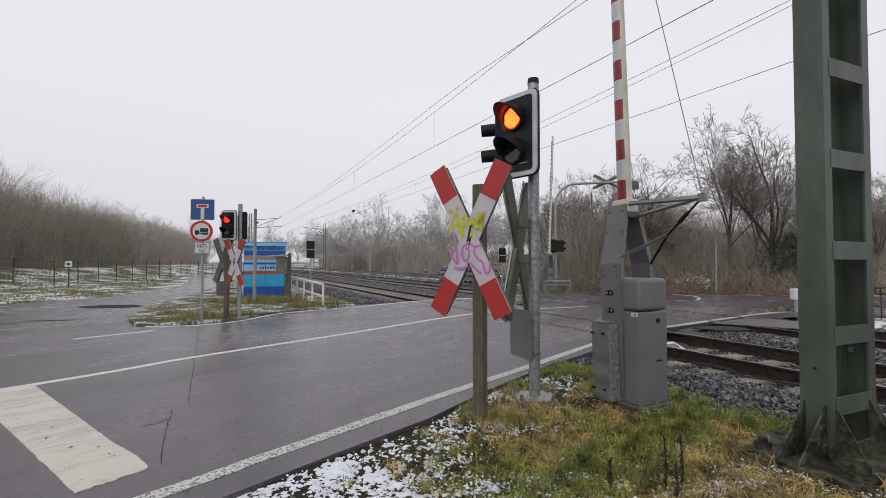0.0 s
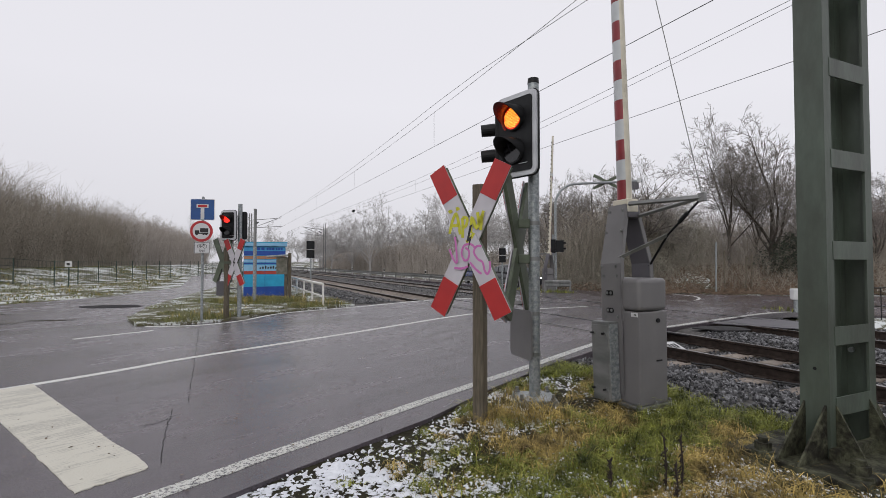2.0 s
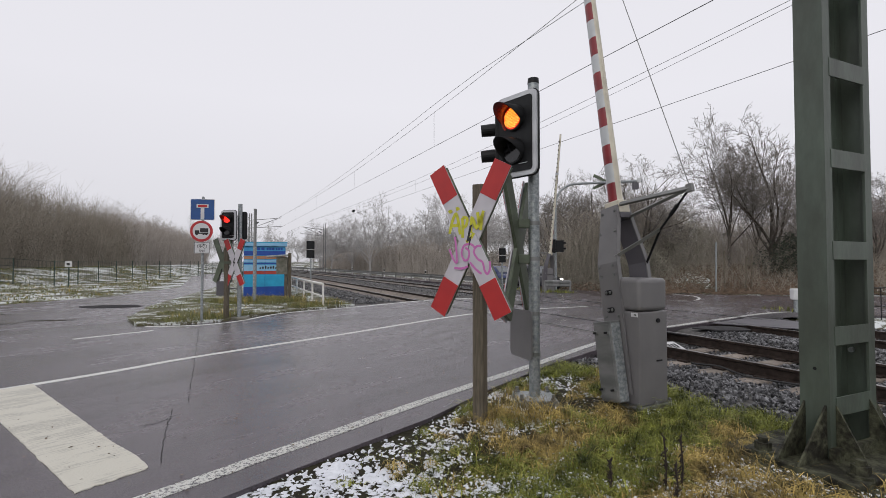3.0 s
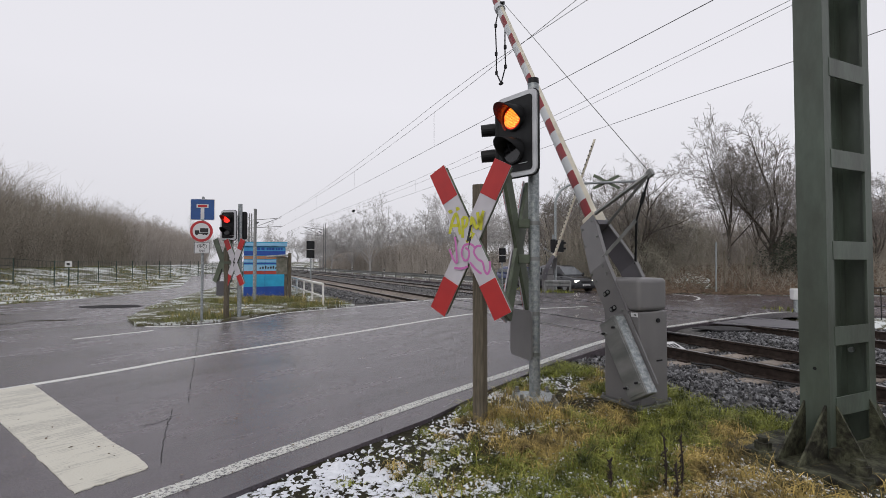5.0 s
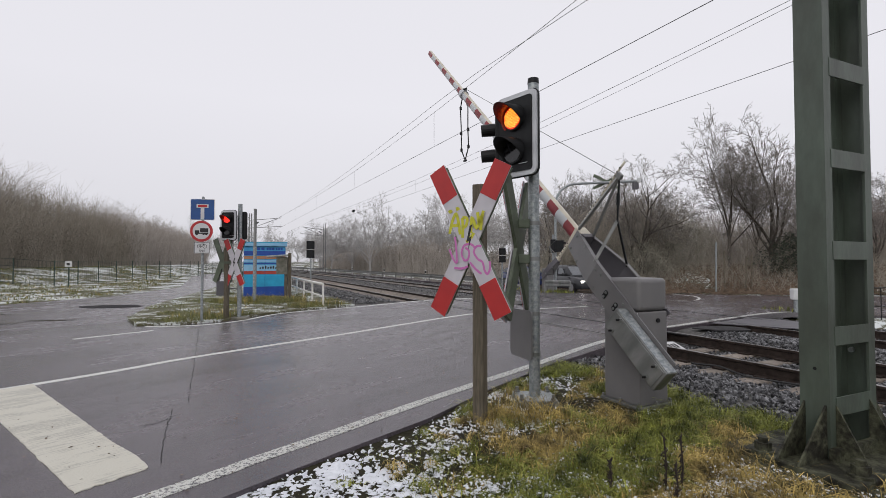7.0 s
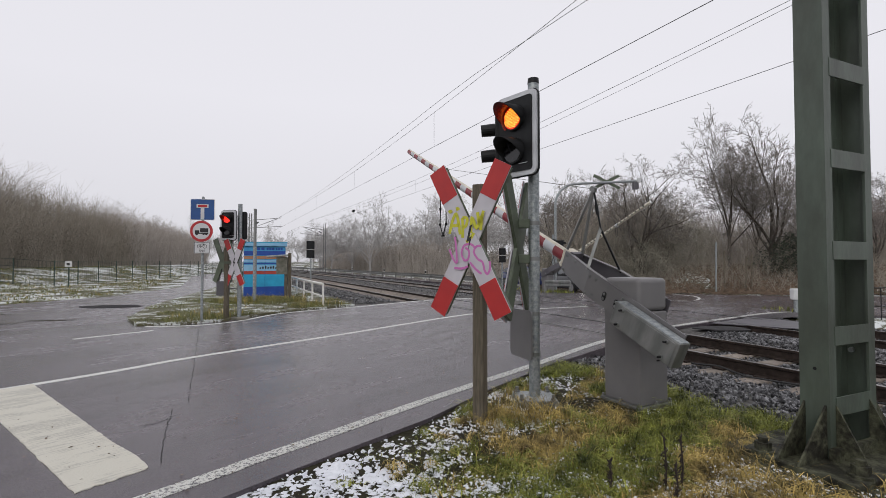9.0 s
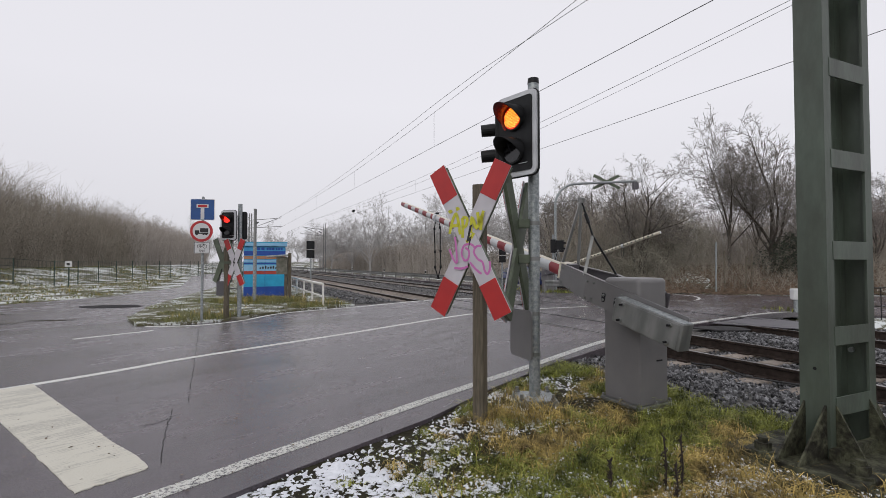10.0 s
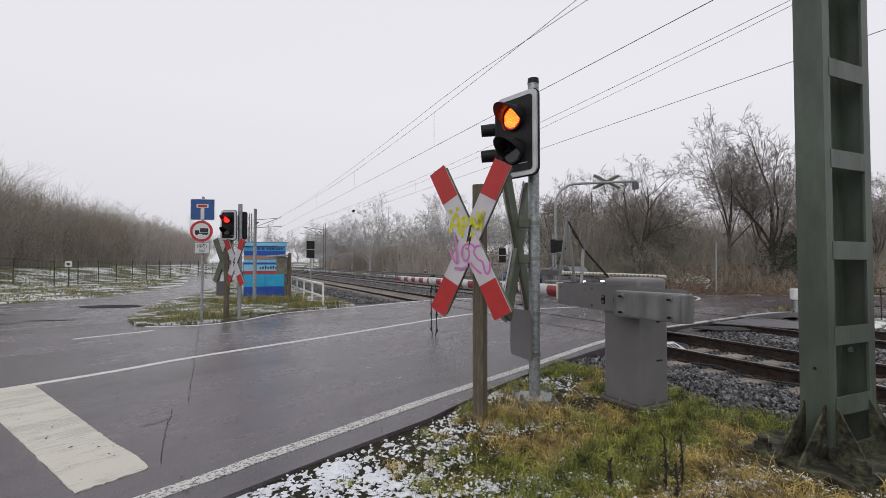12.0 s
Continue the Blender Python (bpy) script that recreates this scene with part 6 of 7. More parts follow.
# ---- fence before the young wood ----
def build_fence():
    f = root("mesh_fence", at(0, 0, 0), "green wire mesh fence on slim posts before the wood", "fence")
    line = [(-40, 28.6), (-31, 29.6), (-24.3, 30.8), (-25.2, 38), (-26.6, 50), (-29.5, 70), (-36, 110)]
    pts = []
    for (ax, ay), (bx, by) in zip(line, line[1:]):
        n = max(1, round(math.hypot(bx - ax, by - ay) / 2.4))
        pts += [(ax + (bx - ax) * k / n, ay + (by - ay) * k / n) for k in range(n)]
    pts.append(line[-1])
    for x, y in pts:
        z = land(x, y)
        part("post", tubed((x, y, z - 0.3), (x, y, z + 1.65), 0.035, sides=6), M_chain, f)
    bm = bmesh.new()
    for h in (0.15, 0.65, 1.15, 1.58):
        polyline(bm, [(x, y, land(x, y) + h) for x, y in pts], 0.009, 4)
    part("strand_wire", bm, M_chain, f)
    bm = bmesh.new()
    for (ax, ay), (bx, by) in zip(pts, pts[1:]):
        for k in range(1, 10):
            x, y = ax + (bx - ax) * k / 10, ay + (by - ay) * k / 10
            tube(bm, (x, y, land(x, y) + 0.05), (x, y, land(x, y) + 1.58), 0.007, sides=3, caps=False)
    tagged(part("mesh_wire", bm, M_chain, f), kind="stuff")
    s = root("fence_sign", pose(-23.2, 30.5, 0.0), "small white notice on the fence gate", "sign")
    part("plate", boxed(-0.22, 0.22, -0.03, 0.0, 1.15, 1.5, 0.01), M_signwhite, s)
    part("print", boxed(-0.1, 0.1, -0.035, -0.028, 1.26, 1.4, 0.002), M_ink, s)
    part("post", tubed((0, 0.03, -0.3), (0, 0.03, 1.5), 0.04, sides=8), M_chain, s)


build_fence()


# ---- vehicles ----
def wheel(parent, x, y, r):
    w = part("wheel", tubed((x - 0.1, y, r), (x + 0.1, y, r), r, sides=22), M_tyre, parent, "black tyre")
    sx = 0.102 if x > 0 else -0.102
    part("rim", tubed((x + sx * 0.9, y, r), (x + sx, y, r), r * 0.66, sides=18), M_alloy, w, "silver rim")


def loft(sections, material, name, parent, label=""):
    """A body of rounded cross sections: y, half width, bottom, top, tuck (narrowing at the top)."""
    bm = bmesh.new()
    rows = []
    for y, hw, z0, z1, tuck in sections:
        ring = []
        for fx, fz in ((-0.92, 0.0), (-1, 0.12), (-1.0, 0.45), (-0.985, 0.7), (-0.95, 0.9), (-0.8, 0.985), (-0.4, 1.0), (0.4, 1.0), (0.8, 0.985), (0.95, 0.9), (0.985, 0.7), (1.0, 0.45), (1, 0.12), (0.92, 0.0)):
            ring.append(bm.verts.new((fx * hw * (1 - tuck * fz), y, z0 + (z1 - z0) * fz)))
        rows.append(ring)
    n = len(rows[0])
    for a, b in zip(rows, rows[1:]):
        for k in range(n):
            bm.faces.new((a[k], a[(k + 1) % n], b[(k + 1) % n], b[k]))
    bm.faces.new(rows[0])
    bm.faces.new(rows[-1][::-1])
    bmesh.ops.recalc_face_normals(bm, faces=bm.faces)
    return part(name, bm, material, parent, label, smooth=True)


def build_car(paint, label, h, lights):
    c = root("car", at(0, 0, 0), label, "car", "waiting cars")
    loft([(-2.2, 0.66, 0.3, 0.62, 0.05), (-2.12, 0.8, 0.24, 0.74, 0.06), (-1.7, 0.88, 0.22, 0.86, 0.06), (-1.1, 0.9, 0.22, 0.97, 0.06), (0.6, 0.9, 0.22, 1.0, 0.05), (1.8, 0.89, 0.24, 1.02, 0.06),
          (2.15, 0.82, 0.3, 0.98, 0.08)], paint, "body", c, "glossy dark bodywork")
    loft([(-1.15, 0.74, 0.9, 0.96, 0.05), (-0.35, 0.79, 0.9, h - 0.08, 0.2), (0.1, 0.8, 0.9, h, 0.2), (1.3, 0.8, 0.9, h - 0.02, 0.2), (1.95, 0.76, 0.9, h - 0.2, 0.2), (2.1, 0.7, 0.9, 1.05, 0.05)], paint, "cabin", c)
    dy, dz = 0.8, h - 0.1 - 0.97
    ws = slab([(-0.66, 0.05), (0.66, 0.05), (0.55, 0.92 * math.hypot(dy, dz)), (-0.55, 0.92 * math.hypot(dy, dz))], 0.012, at(0, -1.15, 0.985) @ pose(0, 0, 0, math.degrees(math.atan2(dz, dy))))
    part("windscreen", ws, M_glass, c, "sloping windscreen reflecting the sky")
    for sx in (-1, 1):
        for y0, y1 in ((-0.45, 0.3), (0.38, 1.1), (1.18, 1.75)):
            pane = slab([(y0, 0), (y1, 0), (y1 - 0.03, h - 1.25), (y0 + (0.28 if y0 < -0.3 else 0.03), h - 1.25)], 0.012, at(sx * 0.785, 0, 1.06) @ pose(0, 0, 0, 0, -sx * 8, 0) @ pose(0, 0, 0, 90, 0, 90))
            part("side_window", pane, M_glass, c)
        part("headlamp", boxed(sx * 0.6 - 0.14, sx * 0.6 + 0.14, -2.17, -2.05, 0.58, 0.72, 0.03), M_head if lights else M_glass, c, "lit headlamp" if lights else "")
        part("mirror", boxed(sx * 0.98 - 0.09, sx * 0.98 + 0.09, -0.75, -0.63, 0.98, 1.12, 0.03), paint, c)
        for y in (-1.38, 1.35):
            wheel(c, sx * 0.8, y, 0.31)
    part("grille", boxed(-0.38, 0.38, -2.215, -2.1, 0.54, 0.66, 0.02), M_black, c, "black grille")
    part("number_plate", boxed(-0.26, 0.26, -2.235, -2.19, 0.38, 0.49, 0.004), M_signwhite, c, "white number plate")
    part("plate_bar", boxed(-0.2, 0.2, -2.238, -2.23, 0.41, 0.46, 0.001), M_ink, c)
    part("bumper", boxed(-0.78, 0.78, -2.2, -2.0, 0.24, 0.34, 0.03), M_black, c)
    return c


car_a = build_car(M_car, "black people carrier with lit headlamps waiting at the barrier", 1.6, True)
car_b = build_car(M_van, "navy blue car waiting behind another", 1.5, False)


# ---- loose ballast, grass and snow on the ground ----
def pebble(rng, r):
    """An angular stone of about twenty faces."""
    bm = bmesh.new()
    bmesh.ops.create_icosphere(bm, subdivisions=1, radius=r)
    for v in bm.verts:
        v.co *= rng.uniform(0.72, 1.25)
    bmesh.ops.scale(bm, vec=(rng.uniform(0.8, 1.4), rng.uniform(0.7, 1.1), rng.uniform(0.5, 0.85)), verts=bm.verts)
    verts = [v.co.copy() for v in bm.verts]
    faces = [tuple(v.index for v in f.verts) for f in bm.faces]
    bm.free()
    return verts, faces


def bed_top(w):
    """Height of the stones' bed across the railway."""
    return float(np.interp(w, BED_W, BED_H))


def clear_of_road(s, w):
    lo, hi = crossing_span(w)
    return s < lo - 0.15 or s > hi + 0.25


def near_rail(w):
    return min(abs(w - r) for r in RAILS) < 0.1


def build_ballast():
    rng = random.Random(31)
    kinds = [pebble(rng, 0.033) for k in range(10)]
    v, f = [], []

    def drop(s, w, z, scale):
        pv, pf = kinds[rng.randrange(10)]
        turn = Euler((rng.uniform(0, 6), rng.uniform(0, 6), rng.uniform(0, 6))).to_matrix() * scale
        p = sw(s, w, z)
        b = len(v)
        v.extend(turn @ q + p for q in pv)
        f.extend(tuple(i + b for i in t) for t in pf)
    for k in range(26000):
        s, w = rng.uniform(-3, 7.4), rng.uniform(4.4, 10.8)
        if clear_of_road(s, w) and not near_rail(w):
            drop(s, w, bed_top(w) + rng.uniform(0.0, 0.03), rng.uniform(0.45, 1.0))
    for k in range(12000):
        s, w = 17.2 + 34 * rng.random() ** 1.6, rng.uniform(4.7, 14.2)
        if clear_of_road(s, w) and not near_rail(w):
            drop(s, w, bed_top(w) + (0.09 if w > 5.5 else 0.03) + rng.uniform(0, 0.02), rng.uniform(0.7, 1.4))
    for k in range(7000):
        s, w = rng.uniform(1, 8.6), rng.uniform(8.6, 14.4)
        if clear_of_road(s, w) and not near_rail(w):
            drop(s, w, bed_top(w) + rng.uniform(0.0, 0.04), rng.uniform(0.6, 1.15))
    tagged(link_mesh("ballast_stones", v, f, M_ballast), "loose dark grey ballast stones between the rails", "ballast", kind="stuff")
    heap = root("ballast_shoulder", at(0, 0, 0), "loose dark ballast stones on the shoulder beside the verge", "ballast")
    meshes = []
    for pv, pf in kinds:
        me = bpy.data.meshes.new("stone")
        me.from_pydata(pv, [], pf)
        me.materials.append(M_stone)
        meshes.append(me)
    for k in range(290):
        s, w = rng.uniform(1.2, 5.6), rng.uniform(4.5, 6.3)
        ob = new("stone", meshes[k % 10])
        ob.parent = heap
        sc = rng.uniform(0.55, 1.15)
        ob.matrix_basis = Matrix.Translation(sw(s, w, bed_top(w) + rng.uniform(0.015, 0.04))) @ Euler((rng.uniform(0, 6), rng.uniform(0, 6), rng.uniform(0, 6))).to_matrix().to_4x4() @ Matrix.Scale(sc, 4)


build_ballast()


def blades(name, label, material, n, spot, h0, h1, width, seed, lean=0.5):
    rng = random.Random(seed)
    v, f = [], []
    for k in range(n):
        got = spot(rng)
        if got is None:
            continue
        p, tall = got
        h = rng.uniform(h0, h1) * tall
        a = rng.uniform(0, math.tau)
        out = Vector((math.cos(a), math.sin(a), 0)) * h * rng.uniform(0.1, lean)
        side = Vector((-math.sin(a + rng.uniform(-0.6, 0.6)), math.cos(a), 0)) * width * rng.uniform(0.6, 1.3)
        b = len(v)
        m1 = p + out * 0.18 + Vector((0, 0, h * 0.45))
        m2 = p + out * 0.6 + Vector((0, 0, h * 0.78))
        tip = p + out * rng.uniform(1.0, 1.35) + Vector((0, 0, h * rng.uniform(0.35, 0.95)))
        v += [p - side, p + side, m1 + side * 0.9, m1 - side * 0.9, m2 + side * 0.6, m2 - side * 0.6, tip]
        f += [(b, b + 1, b + 2, b + 3), (b + 3, b + 2, b + 4, b + 5), (b + 5, b + 4, b + 6)]
    return tagged(link_mesh(name, v, f, material), label, "grass", kind="stuff")


def build_grass():
    def verge_spot(rng, x=None, y=None):
        if x is None:
            x, y = rng.uniform(-1.6, 4.2), rng.uniform(2.4, 7.4)
        g = road_edge_gap(x, y)
        w = x * ACROSS.x + y * ACROSS.y
        mx, my = (x - 2.64) * ACROSS.x + (y - 3.38) * ACROSS.y, (x - 2.64) * TAU.x + (y - 3.38) * TAU.y
        hx, hy = (x - 1.91) * 0.893 + (y - 4.8) * 0.45, -(x - 1.91) * 0.45 + (y - 4.8) * 0.893
        if g < 0.1 or w > 4.6 or (-0.4 < mx < 1.1 and -0.36 < my < 0.5) or (-0.2 < hx < 0.52 and -0.24 < hy < 0.56) or math.hypot(x - 0.955, y - 5.16) < 0.34:
            return None
        t = noise.noise((x * 1.3, y * 1.3, 9)) + 0.55 * noise.noise((x * 4, y * 4, 2))
        keep = smooth01((t + 0.35 + 0.5 * smooth01((g - 0.9) / 0.8)) / 0.8)
        thin = smooth01((x + 0.7 + 0.5 * noise.noise((x * 2, y * 2, 11))) / 1.2)
        if rng.random() > keep * (0.5 + 0.5 * thin):
            return None
        return Vector((x, y, verge_height(x, y) - 0.01)), (0.55 + 0.6 * max(0, t + 0.3)) * (0.45 + 0.55 * thin)
    blades("verge_grass", "short green winter grass on the verge", M_blade, 70000, verge_spot, 0.02, 0.08, 0.0024, 1, 1.9)

    # matted tussocks whose blades arch over and lie on one another
    def tussocks(name, label, material, seed, count, straw):
        rng = random.Random(seed)
        v, f, made = [], [], 0
        while made < count:
            x, y = rng.uniform(-1.5, 4.1), rng.uniform(2.35, 7.0)
            got = verge_spot(rng, x, y)
            near_post = max(0.0, 1 - min(math.hypot(x - 0.8, y - 4.75), math.hypot(x - 0.35, y - 4.2) * 1.3, math.hypot(x - 2.1, y - 3.1) * 1.4, math.hypot(x - 0.7, y - 3.75) * 1.3) / 0.6)
            dry = 0.5 + 0.9 * noise.noise((x * 1.6, y * 1.6, 21)) + 0.7 * near_post
            if got is None or (dry > 0.7) != straw or rng.random() > 0.35 + near_post + 0.65 * smooth01((x + 0.1) / 0.7):
                continue
            made += 1
            comb, big = rng.uniform(0, math.tau), rng.uniform(0.55, 1.15) * (0.55 + 0.45 * smooth01((x + 0.2) / 0.9))
            for k in range(rng.randrange(26, 64)):
                a = comb + rng.gauss(0, 0.9)
                o, length = Vector((math.cos(a), math.sin(a), 0)), rng.uniform(0.09, 0.24) * big
                px, py = x + rng.gauss(0, 0.035), y + rng.gauss(0, 0.035)
                p = Vector((px, py, verge_height(px, py) - 0.01))
                side = Vector((-o.y, o.x, 0)) * rng.uniform(0.0014, 0.0028)
                rise = rng.uniform(0.2, 0.62) * length
                m1, m2 = p + o * length * 0.22 + Vector((0, 0, rise)), p + o * length * 0.62 + Vector((0, 0, rise * rng.uniform(0.75, 1.15)))
                tip = p + o * length * rng.uniform(0.85, 1.1) + Vector((0, 0, rise * rng.uniform(0.0, 0.7)))
                b = len(v)
                v.extend((p - side, p + side, m1 + side, m1 - side, m2 + side * 0.8, m2 - side * 0.8, tip))
                f.extend(((b, b + 1, b + 2, b + 3), (b + 3, b + 2, b + 4, b + 5), (b + 5, b + 4, b + 6)))
        tagged(link_mesh(name, v, f, material), label, "grass", kind="stuff")
    tussocks("matted_grass", "matted green grass tussocks on the verge", M_blade, 61, 900, False)
    tussocks("matted_dry_grass", "matted ochre grass tussocks around the posts", M_straw, 62, 400, True)

    def behind_spot(rng):
        x, y = rng.uniform(-3.5, 5.5), rng.uniform(-3.5, 2.4)
        if road_edge_gap(x, y) < 0.3 or x * ACROSS.x + y * ACROSS.y > 4.5 or math.hypot(x, y) < 0.5:
            return None
        t = noise.noise((x * 1.3, y * 1.3, 9)) + 0.55 * noise.noise((x * 4, y * 4, 2))
        return (Vector((x, y, verge_height(x, y) - 0.01)), 0.7) if rng.random() < smooth01((t + 0.4) / 0.8) else None
    blades("verge_grass", "short green winter grass farther along the verge", M_blade, 40000, behind_spot, 0.04, 0.12, 0.004, 21, 1.5)

    tufts = [(0.75, 4.95, 0.3, 1.2), (0.55, 4.5, 0.22, 1.1), (0.95, 4.6, 0.28, 1.2), (0.4, 3.95, 0.25, 0.8), (1.1, 4.2, 0.3, 0.9), (0.7, 3.5, 0.3, 0.9), (1.5, 3.3, 0.3, 0.8), (2.05, 3.2, 0.25, 1.0),
             (2.2, 3.6, 0.25, 1.1), (0.3, 3.2, 0.3, 0.7), (1.45, 4.55, 0.2, 0.9), (0.95, 5.5, 0.2, 0.8), (1.9, 4.45, 0.25, 0.8), (1.2, 3.7, 0.3, 0.8), (0.62, 5.35, 0.15, 1.1), (1.75, 2.9, 0.3, 0.8)]

    def straw_spot(rng):
        cx, cy, r, tall = tufts[rng.randrange(len(tufts))]
        x, y = rng.gauss(cx, r * 0.6), rng.gauss(cy, r * 0.6)
        if road_edge_gap(x, y) < 0.22 or math.hypot(x - 0.955, y - 5.16) < 0.26 or (x > 1.55 and y > 4.4):
            return None
        return Vector((x, y, verge_height(x, y) - 0.01)), tall
    blades("dry_grass", "long dry straw-coloured grass tufts around the posts", M_straw, 3200, straw_spot, 0.06, 0.19, 0.0026, 2, 2.1)

    def island_spot(rng):
        x, y = rng.uniform(-9.5, -1.5), rng.uniform(11.1, 22)
        if not inside(x, y, ISLAND):
            return None
        t = noise.noise((x * 0.9, y * 0.9, 9)) + 0.4 * noise.noise((x * 3, y * 3, 2))
        edge = min(math.hypot(x + 5.5, y - 12.2) / 1.2, math.hypot(x + 6.5, y - 17.5) / 1.6, math.hypot(x + 3.9, y - 15.6) / 1.0)
        if rng.random() > smooth01((t + 0.1) / 0.5) and edge > 1:
            return None
        return Vector((x, y, 0.04)), 1.4 if edge < 1 else 0.8
    blades("island_grass", "tufty green and brown grass on the island", M_tuft, 42000, island_spot, 0.03, 0.13, 0.005, 3, 1.9)
    blades("island_dry_grass", "dry grass tufts at the posts on the island", M_straw, 5000, lambda rng: (lambda q: q if q and q[1] > 1 else None)(island_spot(rng)), 0.06, 0.24, 0.005, 4, 1.5)

    def far_spot(rng):
        x, y = rng.uniform(3.9, 13.5), rng.uniform(14.5, 26.5)
        w = x * ACROSS.x + y * ACROSS.y
        if not (14.2 < w < 16.4) or not (x > 10.4 or (y > 23.4 and x < 6.4)):
            return None
        return Vector((x, y, level(x, y) - 0.03)), 1.0
    blades("far_grass", "grass along the far side of the track", M_blade, 9000, far_spot, 0.08, 0.22, 0.012, 5, 0.8)

    def left_spot(rng):
        y = rng.uniform(15.5, 62)
        edge = -14.6 - max(0, y - 24) * 0.44
        x = edge - 0.4 - rng.random() * 16
        t = noise.noise((x * 0.5, y * 0.5, 9)) + 0.5 * noise.noise((x * 2, y * 2, 2))
        if rng.random() > smooth01((t + 0.45) / 0.7):
            return None
        return Vector((x, y, land(x, y) + 0.01)), 1.0
    blades("bank_grass", "rough grass tussocks on the snowy roadside", M_tuft, 22000, left_spot, 0.04, 0.13, 0.02, 15, 1.2)
    blades("bank_dry_grass", "dry brown grass on the snowy roadside", M_straw, 3500, left_spot, 0.06, 0.2, 0.016, 16, 0.9)

    rng = random.Random(44)
    v, f = [], []
    for k in range(2200):
        x, y = rng.uniform(-4, 4), rng.uniform(2.9, 11)
        g = road_edge_gap(x, y)
        if g > -0.05 or rng.random() < smooth01(-g / 4.5):
            continue
        a, r = rng.uniform(0, 6.28), 0.004 + 0.018 * rng.random() ** 2.5
        u, t = Vector((math.cos(a) * r, math.sin(a) * r, 0)), Vector((-math.sin(a) * r * 0.5, math.cos(a) * r * 0.5, 0.006))
        b, c = len(v), Vector((x, y, 0.005))
        v += [c - u, c + t, c + u, c - t * 0.8 + Vector((0, 0, 0.008))]
        f += [(b, b + 1, b + 2), (b, b + 2, b + 3)]
    tagged(link_mesh("road_litter", v, f, M_leaf), "scattered dead leaves and grit on the road", "leaf litter", kind="stuff")

    w = root("dead_weed", pose(1.36, 3.05, 0), "dark dead weed stalks standing in the grass", "weed")
    rng = random.Random(6)
    for dx, dy, h in ((0, 0, 0.37), (0.115, 0.03, 0.37), (0.02, -0.1, 0.25), (-0.32, 0.05, 0.22)):
        z = verge_height(1.36 + dx, 3.05 + dy)
        bm = bmesh.new()
        pts = [Vector((dx, dy, z)), Vector((dx + 0.01, dy, z + h * 0.5)), Vector((dx - 0.005, dy, z + h))]
        polyline(bm, pts, 0.0055, 5)
        for k in range(26):
            t = rng.uniform(0.25, 1.0)
            q = Vector((dx, dy, z + h * t))
            tube(bm, q, q + Vector((rng.uniform(-0.025, 0.025), rng.uniform(-0.02, 0.02), rng.uniform(-0.03, 0.03))), 0.006, 0.002, 5)
        part("stalk", bm, M_stalk, w)


build_grass()


def snow_mask(x, y):
    """Above zero where the crust covers the verge."""
    g = road_edge_gap(x, y)
    w = x * ACROSS.x + y * ACROSS.y
    if g < 0.015 or w > 4.35:
        return -1.0
    t = 0.5 * noise.noise((x * 1.9, y * 1.9, 4)) + 0.4 * noise.noise((x * 6, y * 6, 5)) + 0.6 * noise.noise((x * 15, y * 15, 6)) + 1.05 * noise.noise((x * 38, y * 38, 7))
    by_road = smooth01((g - 0.01) / 0.05) * (1 - smooth01((g - 0.5) / 0.75))
    front = 1 - smooth01((y - 2.9) / 0.9)
    bare = smooth01((x - 0.35) / 0.4) * (1 - smooth01((y - 5.35) / 0.3)) * smooth01((y - 3.0) / 0.6)
    return t + 0.27 * by_road + 0.22 * front - 0.44 - 0.04 * bare - 1.0 * (1 - smooth01((g - 0.015) / 0.05))


def build_snow():
    def covered(x, y):
        return snow_mask(x, y) > -0.2
    crust = grid_patch("snow_crust", covered, -2.0, 3.4, 2.4, 7.4, 0.013, lambda x, y: verge_height(x, y) + 0.032 * max(-0.4, min(0.55, snow_mask(x, y))), M_snow)
    tagged(crust, "thin crusted snow patches between the grass", "snow", kind="stuff")
    rng = random.Random(8)
    kinds = [pebble(rng, 0.03) for k in range(8)]
    v, f = [], []
    for k in range(16000):
        x, y = rng.uniform(-1.5, 3.4), rng.uniform(2.5, 6.6)
        m = snow_mask(x, y)
        if m < -0.12 or m > 0.3:
            continue
        pv, pf = kinds[rng.randrange(8)]
        turn = Matrix.Rotation(rng.uniform(0, 6.28), 3, "Z") * rng.uniform(0.12, 0.4)
        b, c = len(v), Vector((x, y, verge_height(x, y) + rng.uniform(0.0, 0.03)))
        v.extend(turn @ q + c for q in pv)
        f.extend(tuple(i + b for i in t) for t in pf)
    for k in range(95):
        cx, cy = rng.uniform(0.1, 2.5), rng.uniform(2.6, 3.25) + 0.6 * rng.random() ** 3
        for j in range(rng.randrange(20, 70)):
            x, y = rng.gauss(cx, 0.055), rng.gauss(cy, 0.04)
            pv, pf = kinds[rng.randrange(8)]
            turn = Matrix.Rotation(rng.uniform(0, 6.28), 3, "Z") * rng.uniform(0.12, 0.42)
            b, c = len(v), Vector((x, y, verge_height(x, y) + rng.uniform(0.015, 0.065)))
            v.extend(turn @ q + c for q in pv)
            f.extend(tuple(i + b for i in t) for t in pf)
    tagged(link_mesh("snow_crumbs", v, f, M_snow), "crumbs of snow caught in the grass", "snow", kind="stuff")


build_snow()


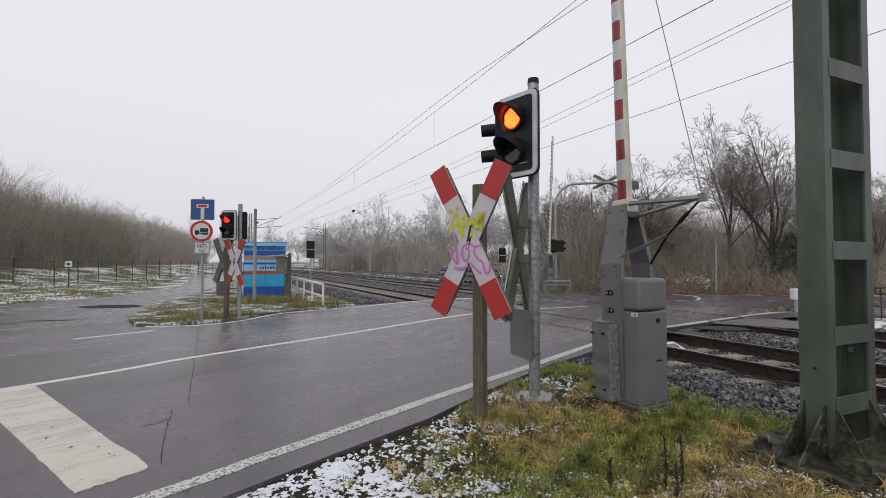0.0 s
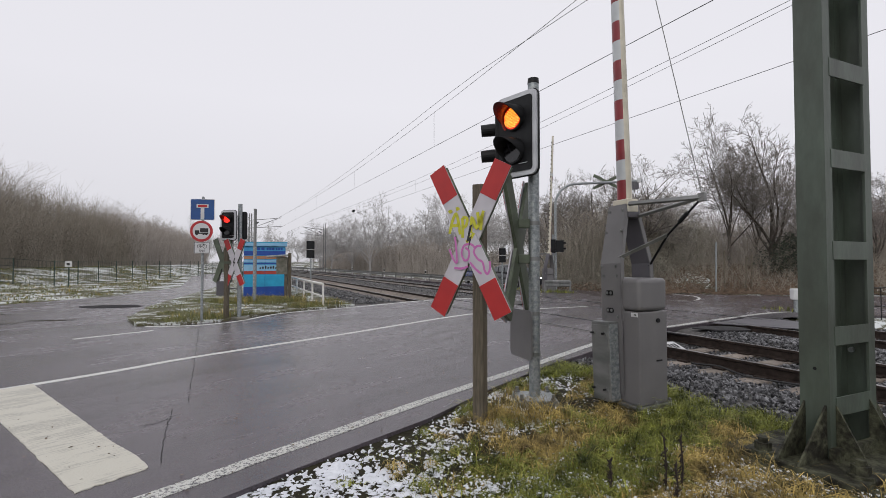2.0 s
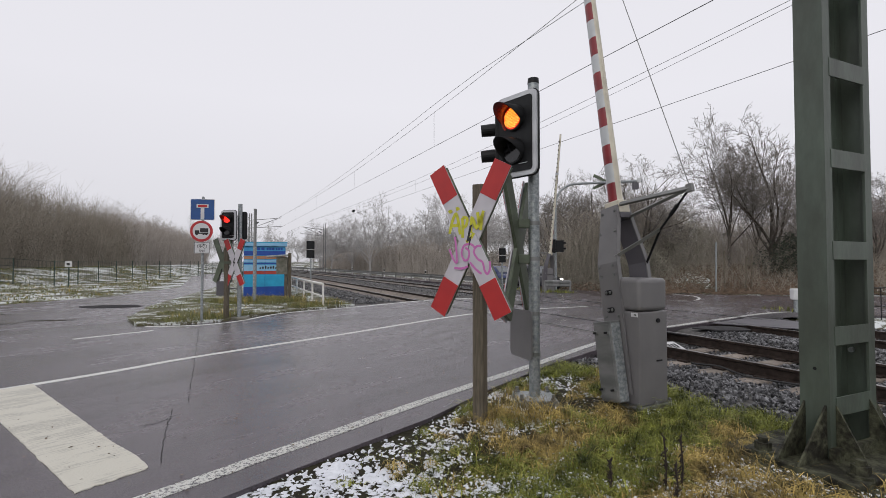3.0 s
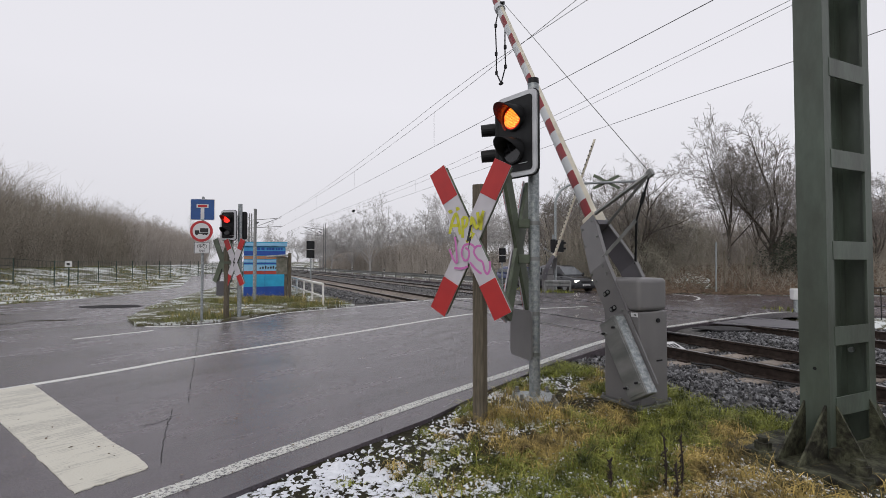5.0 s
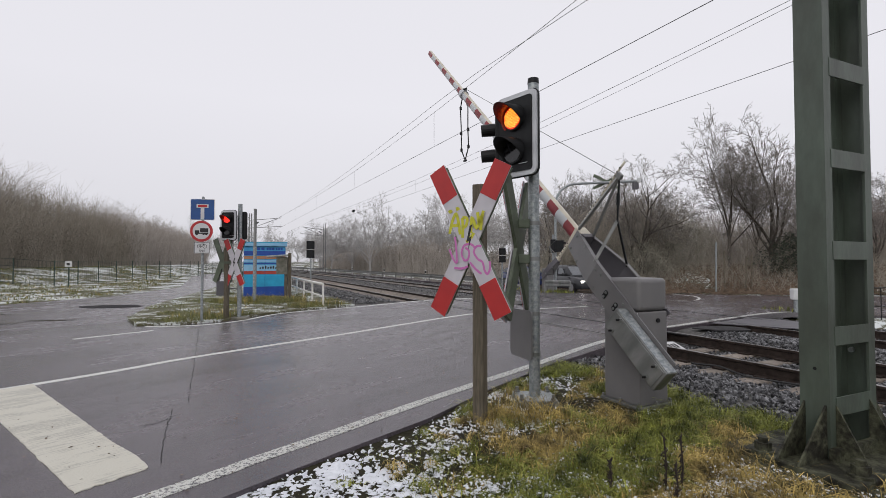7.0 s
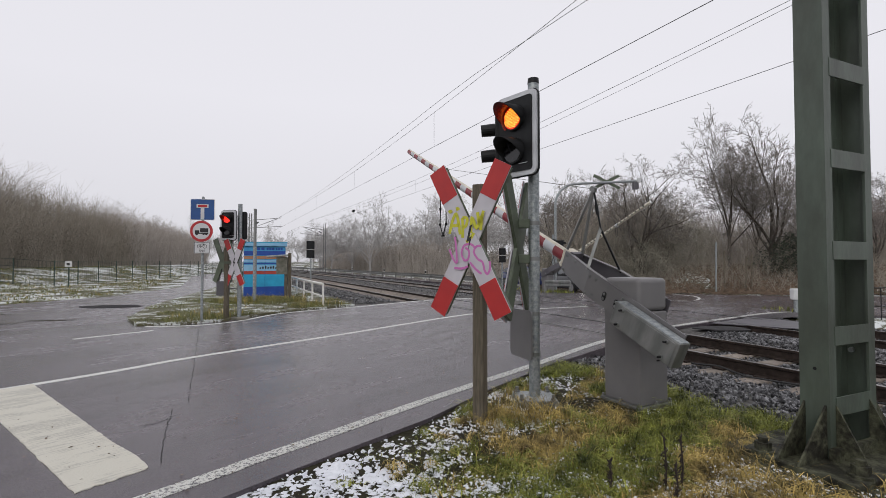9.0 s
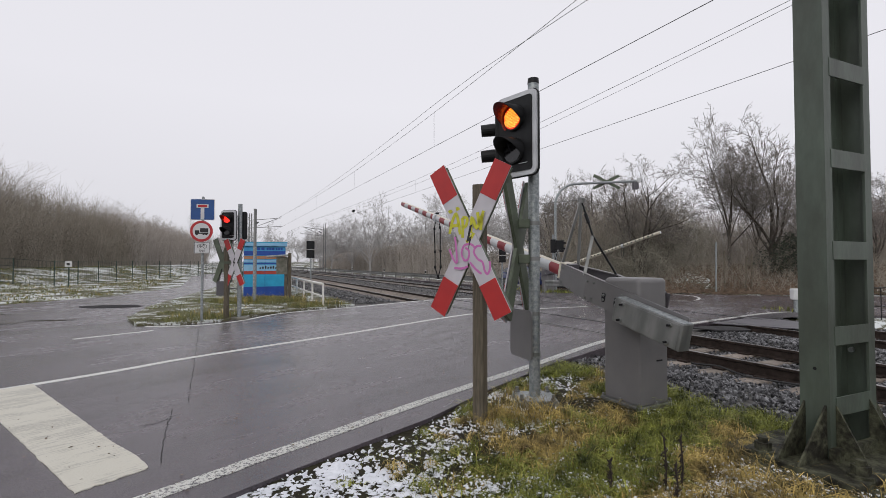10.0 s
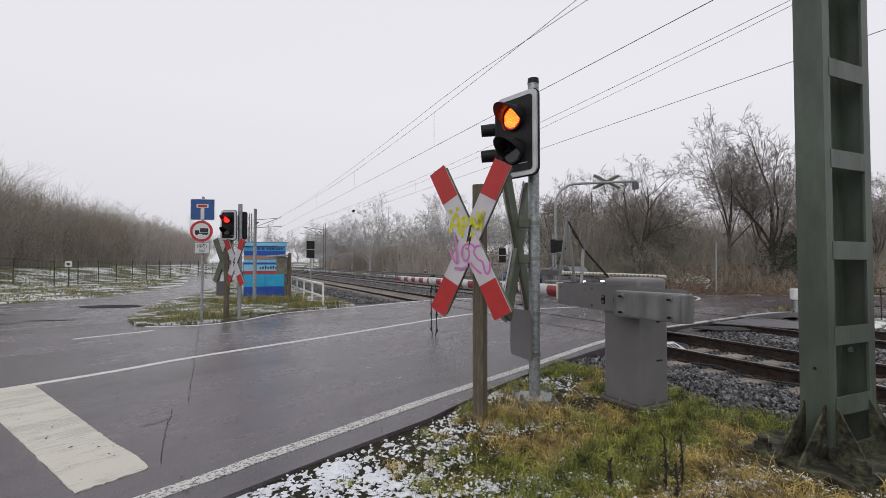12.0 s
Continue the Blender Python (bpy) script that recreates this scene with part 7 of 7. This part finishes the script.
# ---- movement ----
def motions():
    near = [(0, 87.7), (2.4, 87.6), (2.6, 86.2), (2.8, 83.6), (3.0, 80.8), (3.4, 76.2), (4.0, 69.6), (4.5, 64.4), (5.0, 59.4), (5.5, 54.9), (6.0, 50.6), (6.5, 46.4),
            (7.0, 41.7), (7.5, 37.2), (8.0, 32.8), (8.5, 28.5), (9.0, 24.2), (9.5, 19.2), (10.0, 14.3), (10.5, 9.4), (11.0, 4.6), (11.4, 0.9), (11.6, 0.1), (12.0, 0.0)]
    near = [(t, a - 0.4 + 0.0045 * a) for t, a in near]
    walk(near_arm, [(t, pose(*PIVOT, a, 0, -1.44)) for t, a in near])
    walk(near_pend, [(t, pose(0, near_l - 0.02, near_c, -a + 2.5 * math.sin(t * 2.4))) for t, a in near])
    far = [(0, 86.5), (2.4, 86.4), (3.0, 81.5), (3.4, 77.6), (4.0, 71.4), (4.8, 63.4), (5.5, 55.8), (6.5, 47.4), (7.2, 41.2), (8.0, 33.8), (8.8, 26.6), (9.2, 22.2), (9.6, 18.2),
           (10.0, 13.6), (10.5, 8.4), (11.0, 2.9), (11.4, 0.1), (12.0, -0.6)]
    walk(far_arm, [(t, pose(*PIVOT, a)) for t, a in far])
    walk(far_pend, [(t, pose(0, far_l - 0.02, far_c, -a)) for t, a in far])
    # cars roll up along the road beside the railway; along: metres of the front bumper
    for car, w, along in ((car_a, 19.5, [(0, 32.4, 25), (1.2, 29.4, 25), (2.4, 26.4, 25), (3.0, 25.2, 25), (4.0, 23.4, 25), (4.8, 22.4, 24), (5.5, 21.75, 22), (6.0, 21.45, 20), (6.5, 21.35, 18), (7.2, 21.3, 17), (12.0, 21.3, 17)]),
                          (car_b, 20.0, [(0, 38.0, 25), (1.2, 35.0, 25), (2.4, 31.8, 25), (3.0, 30.4, 25), (4.0, 28.6, 25), (5.0, 27.6, 25), (6.2, 26.9, 25), (7.2, 26.8, 25), (12.0, 26.8, 25)])):
        rows = []
        for t, s, turn in along:
            p = sw(s + 2.2, w)
            rows.append((t, pose(p.x, p.y, level(p.x, p.y), 0, 0, turn)))
        walk(car, rows)


motions()
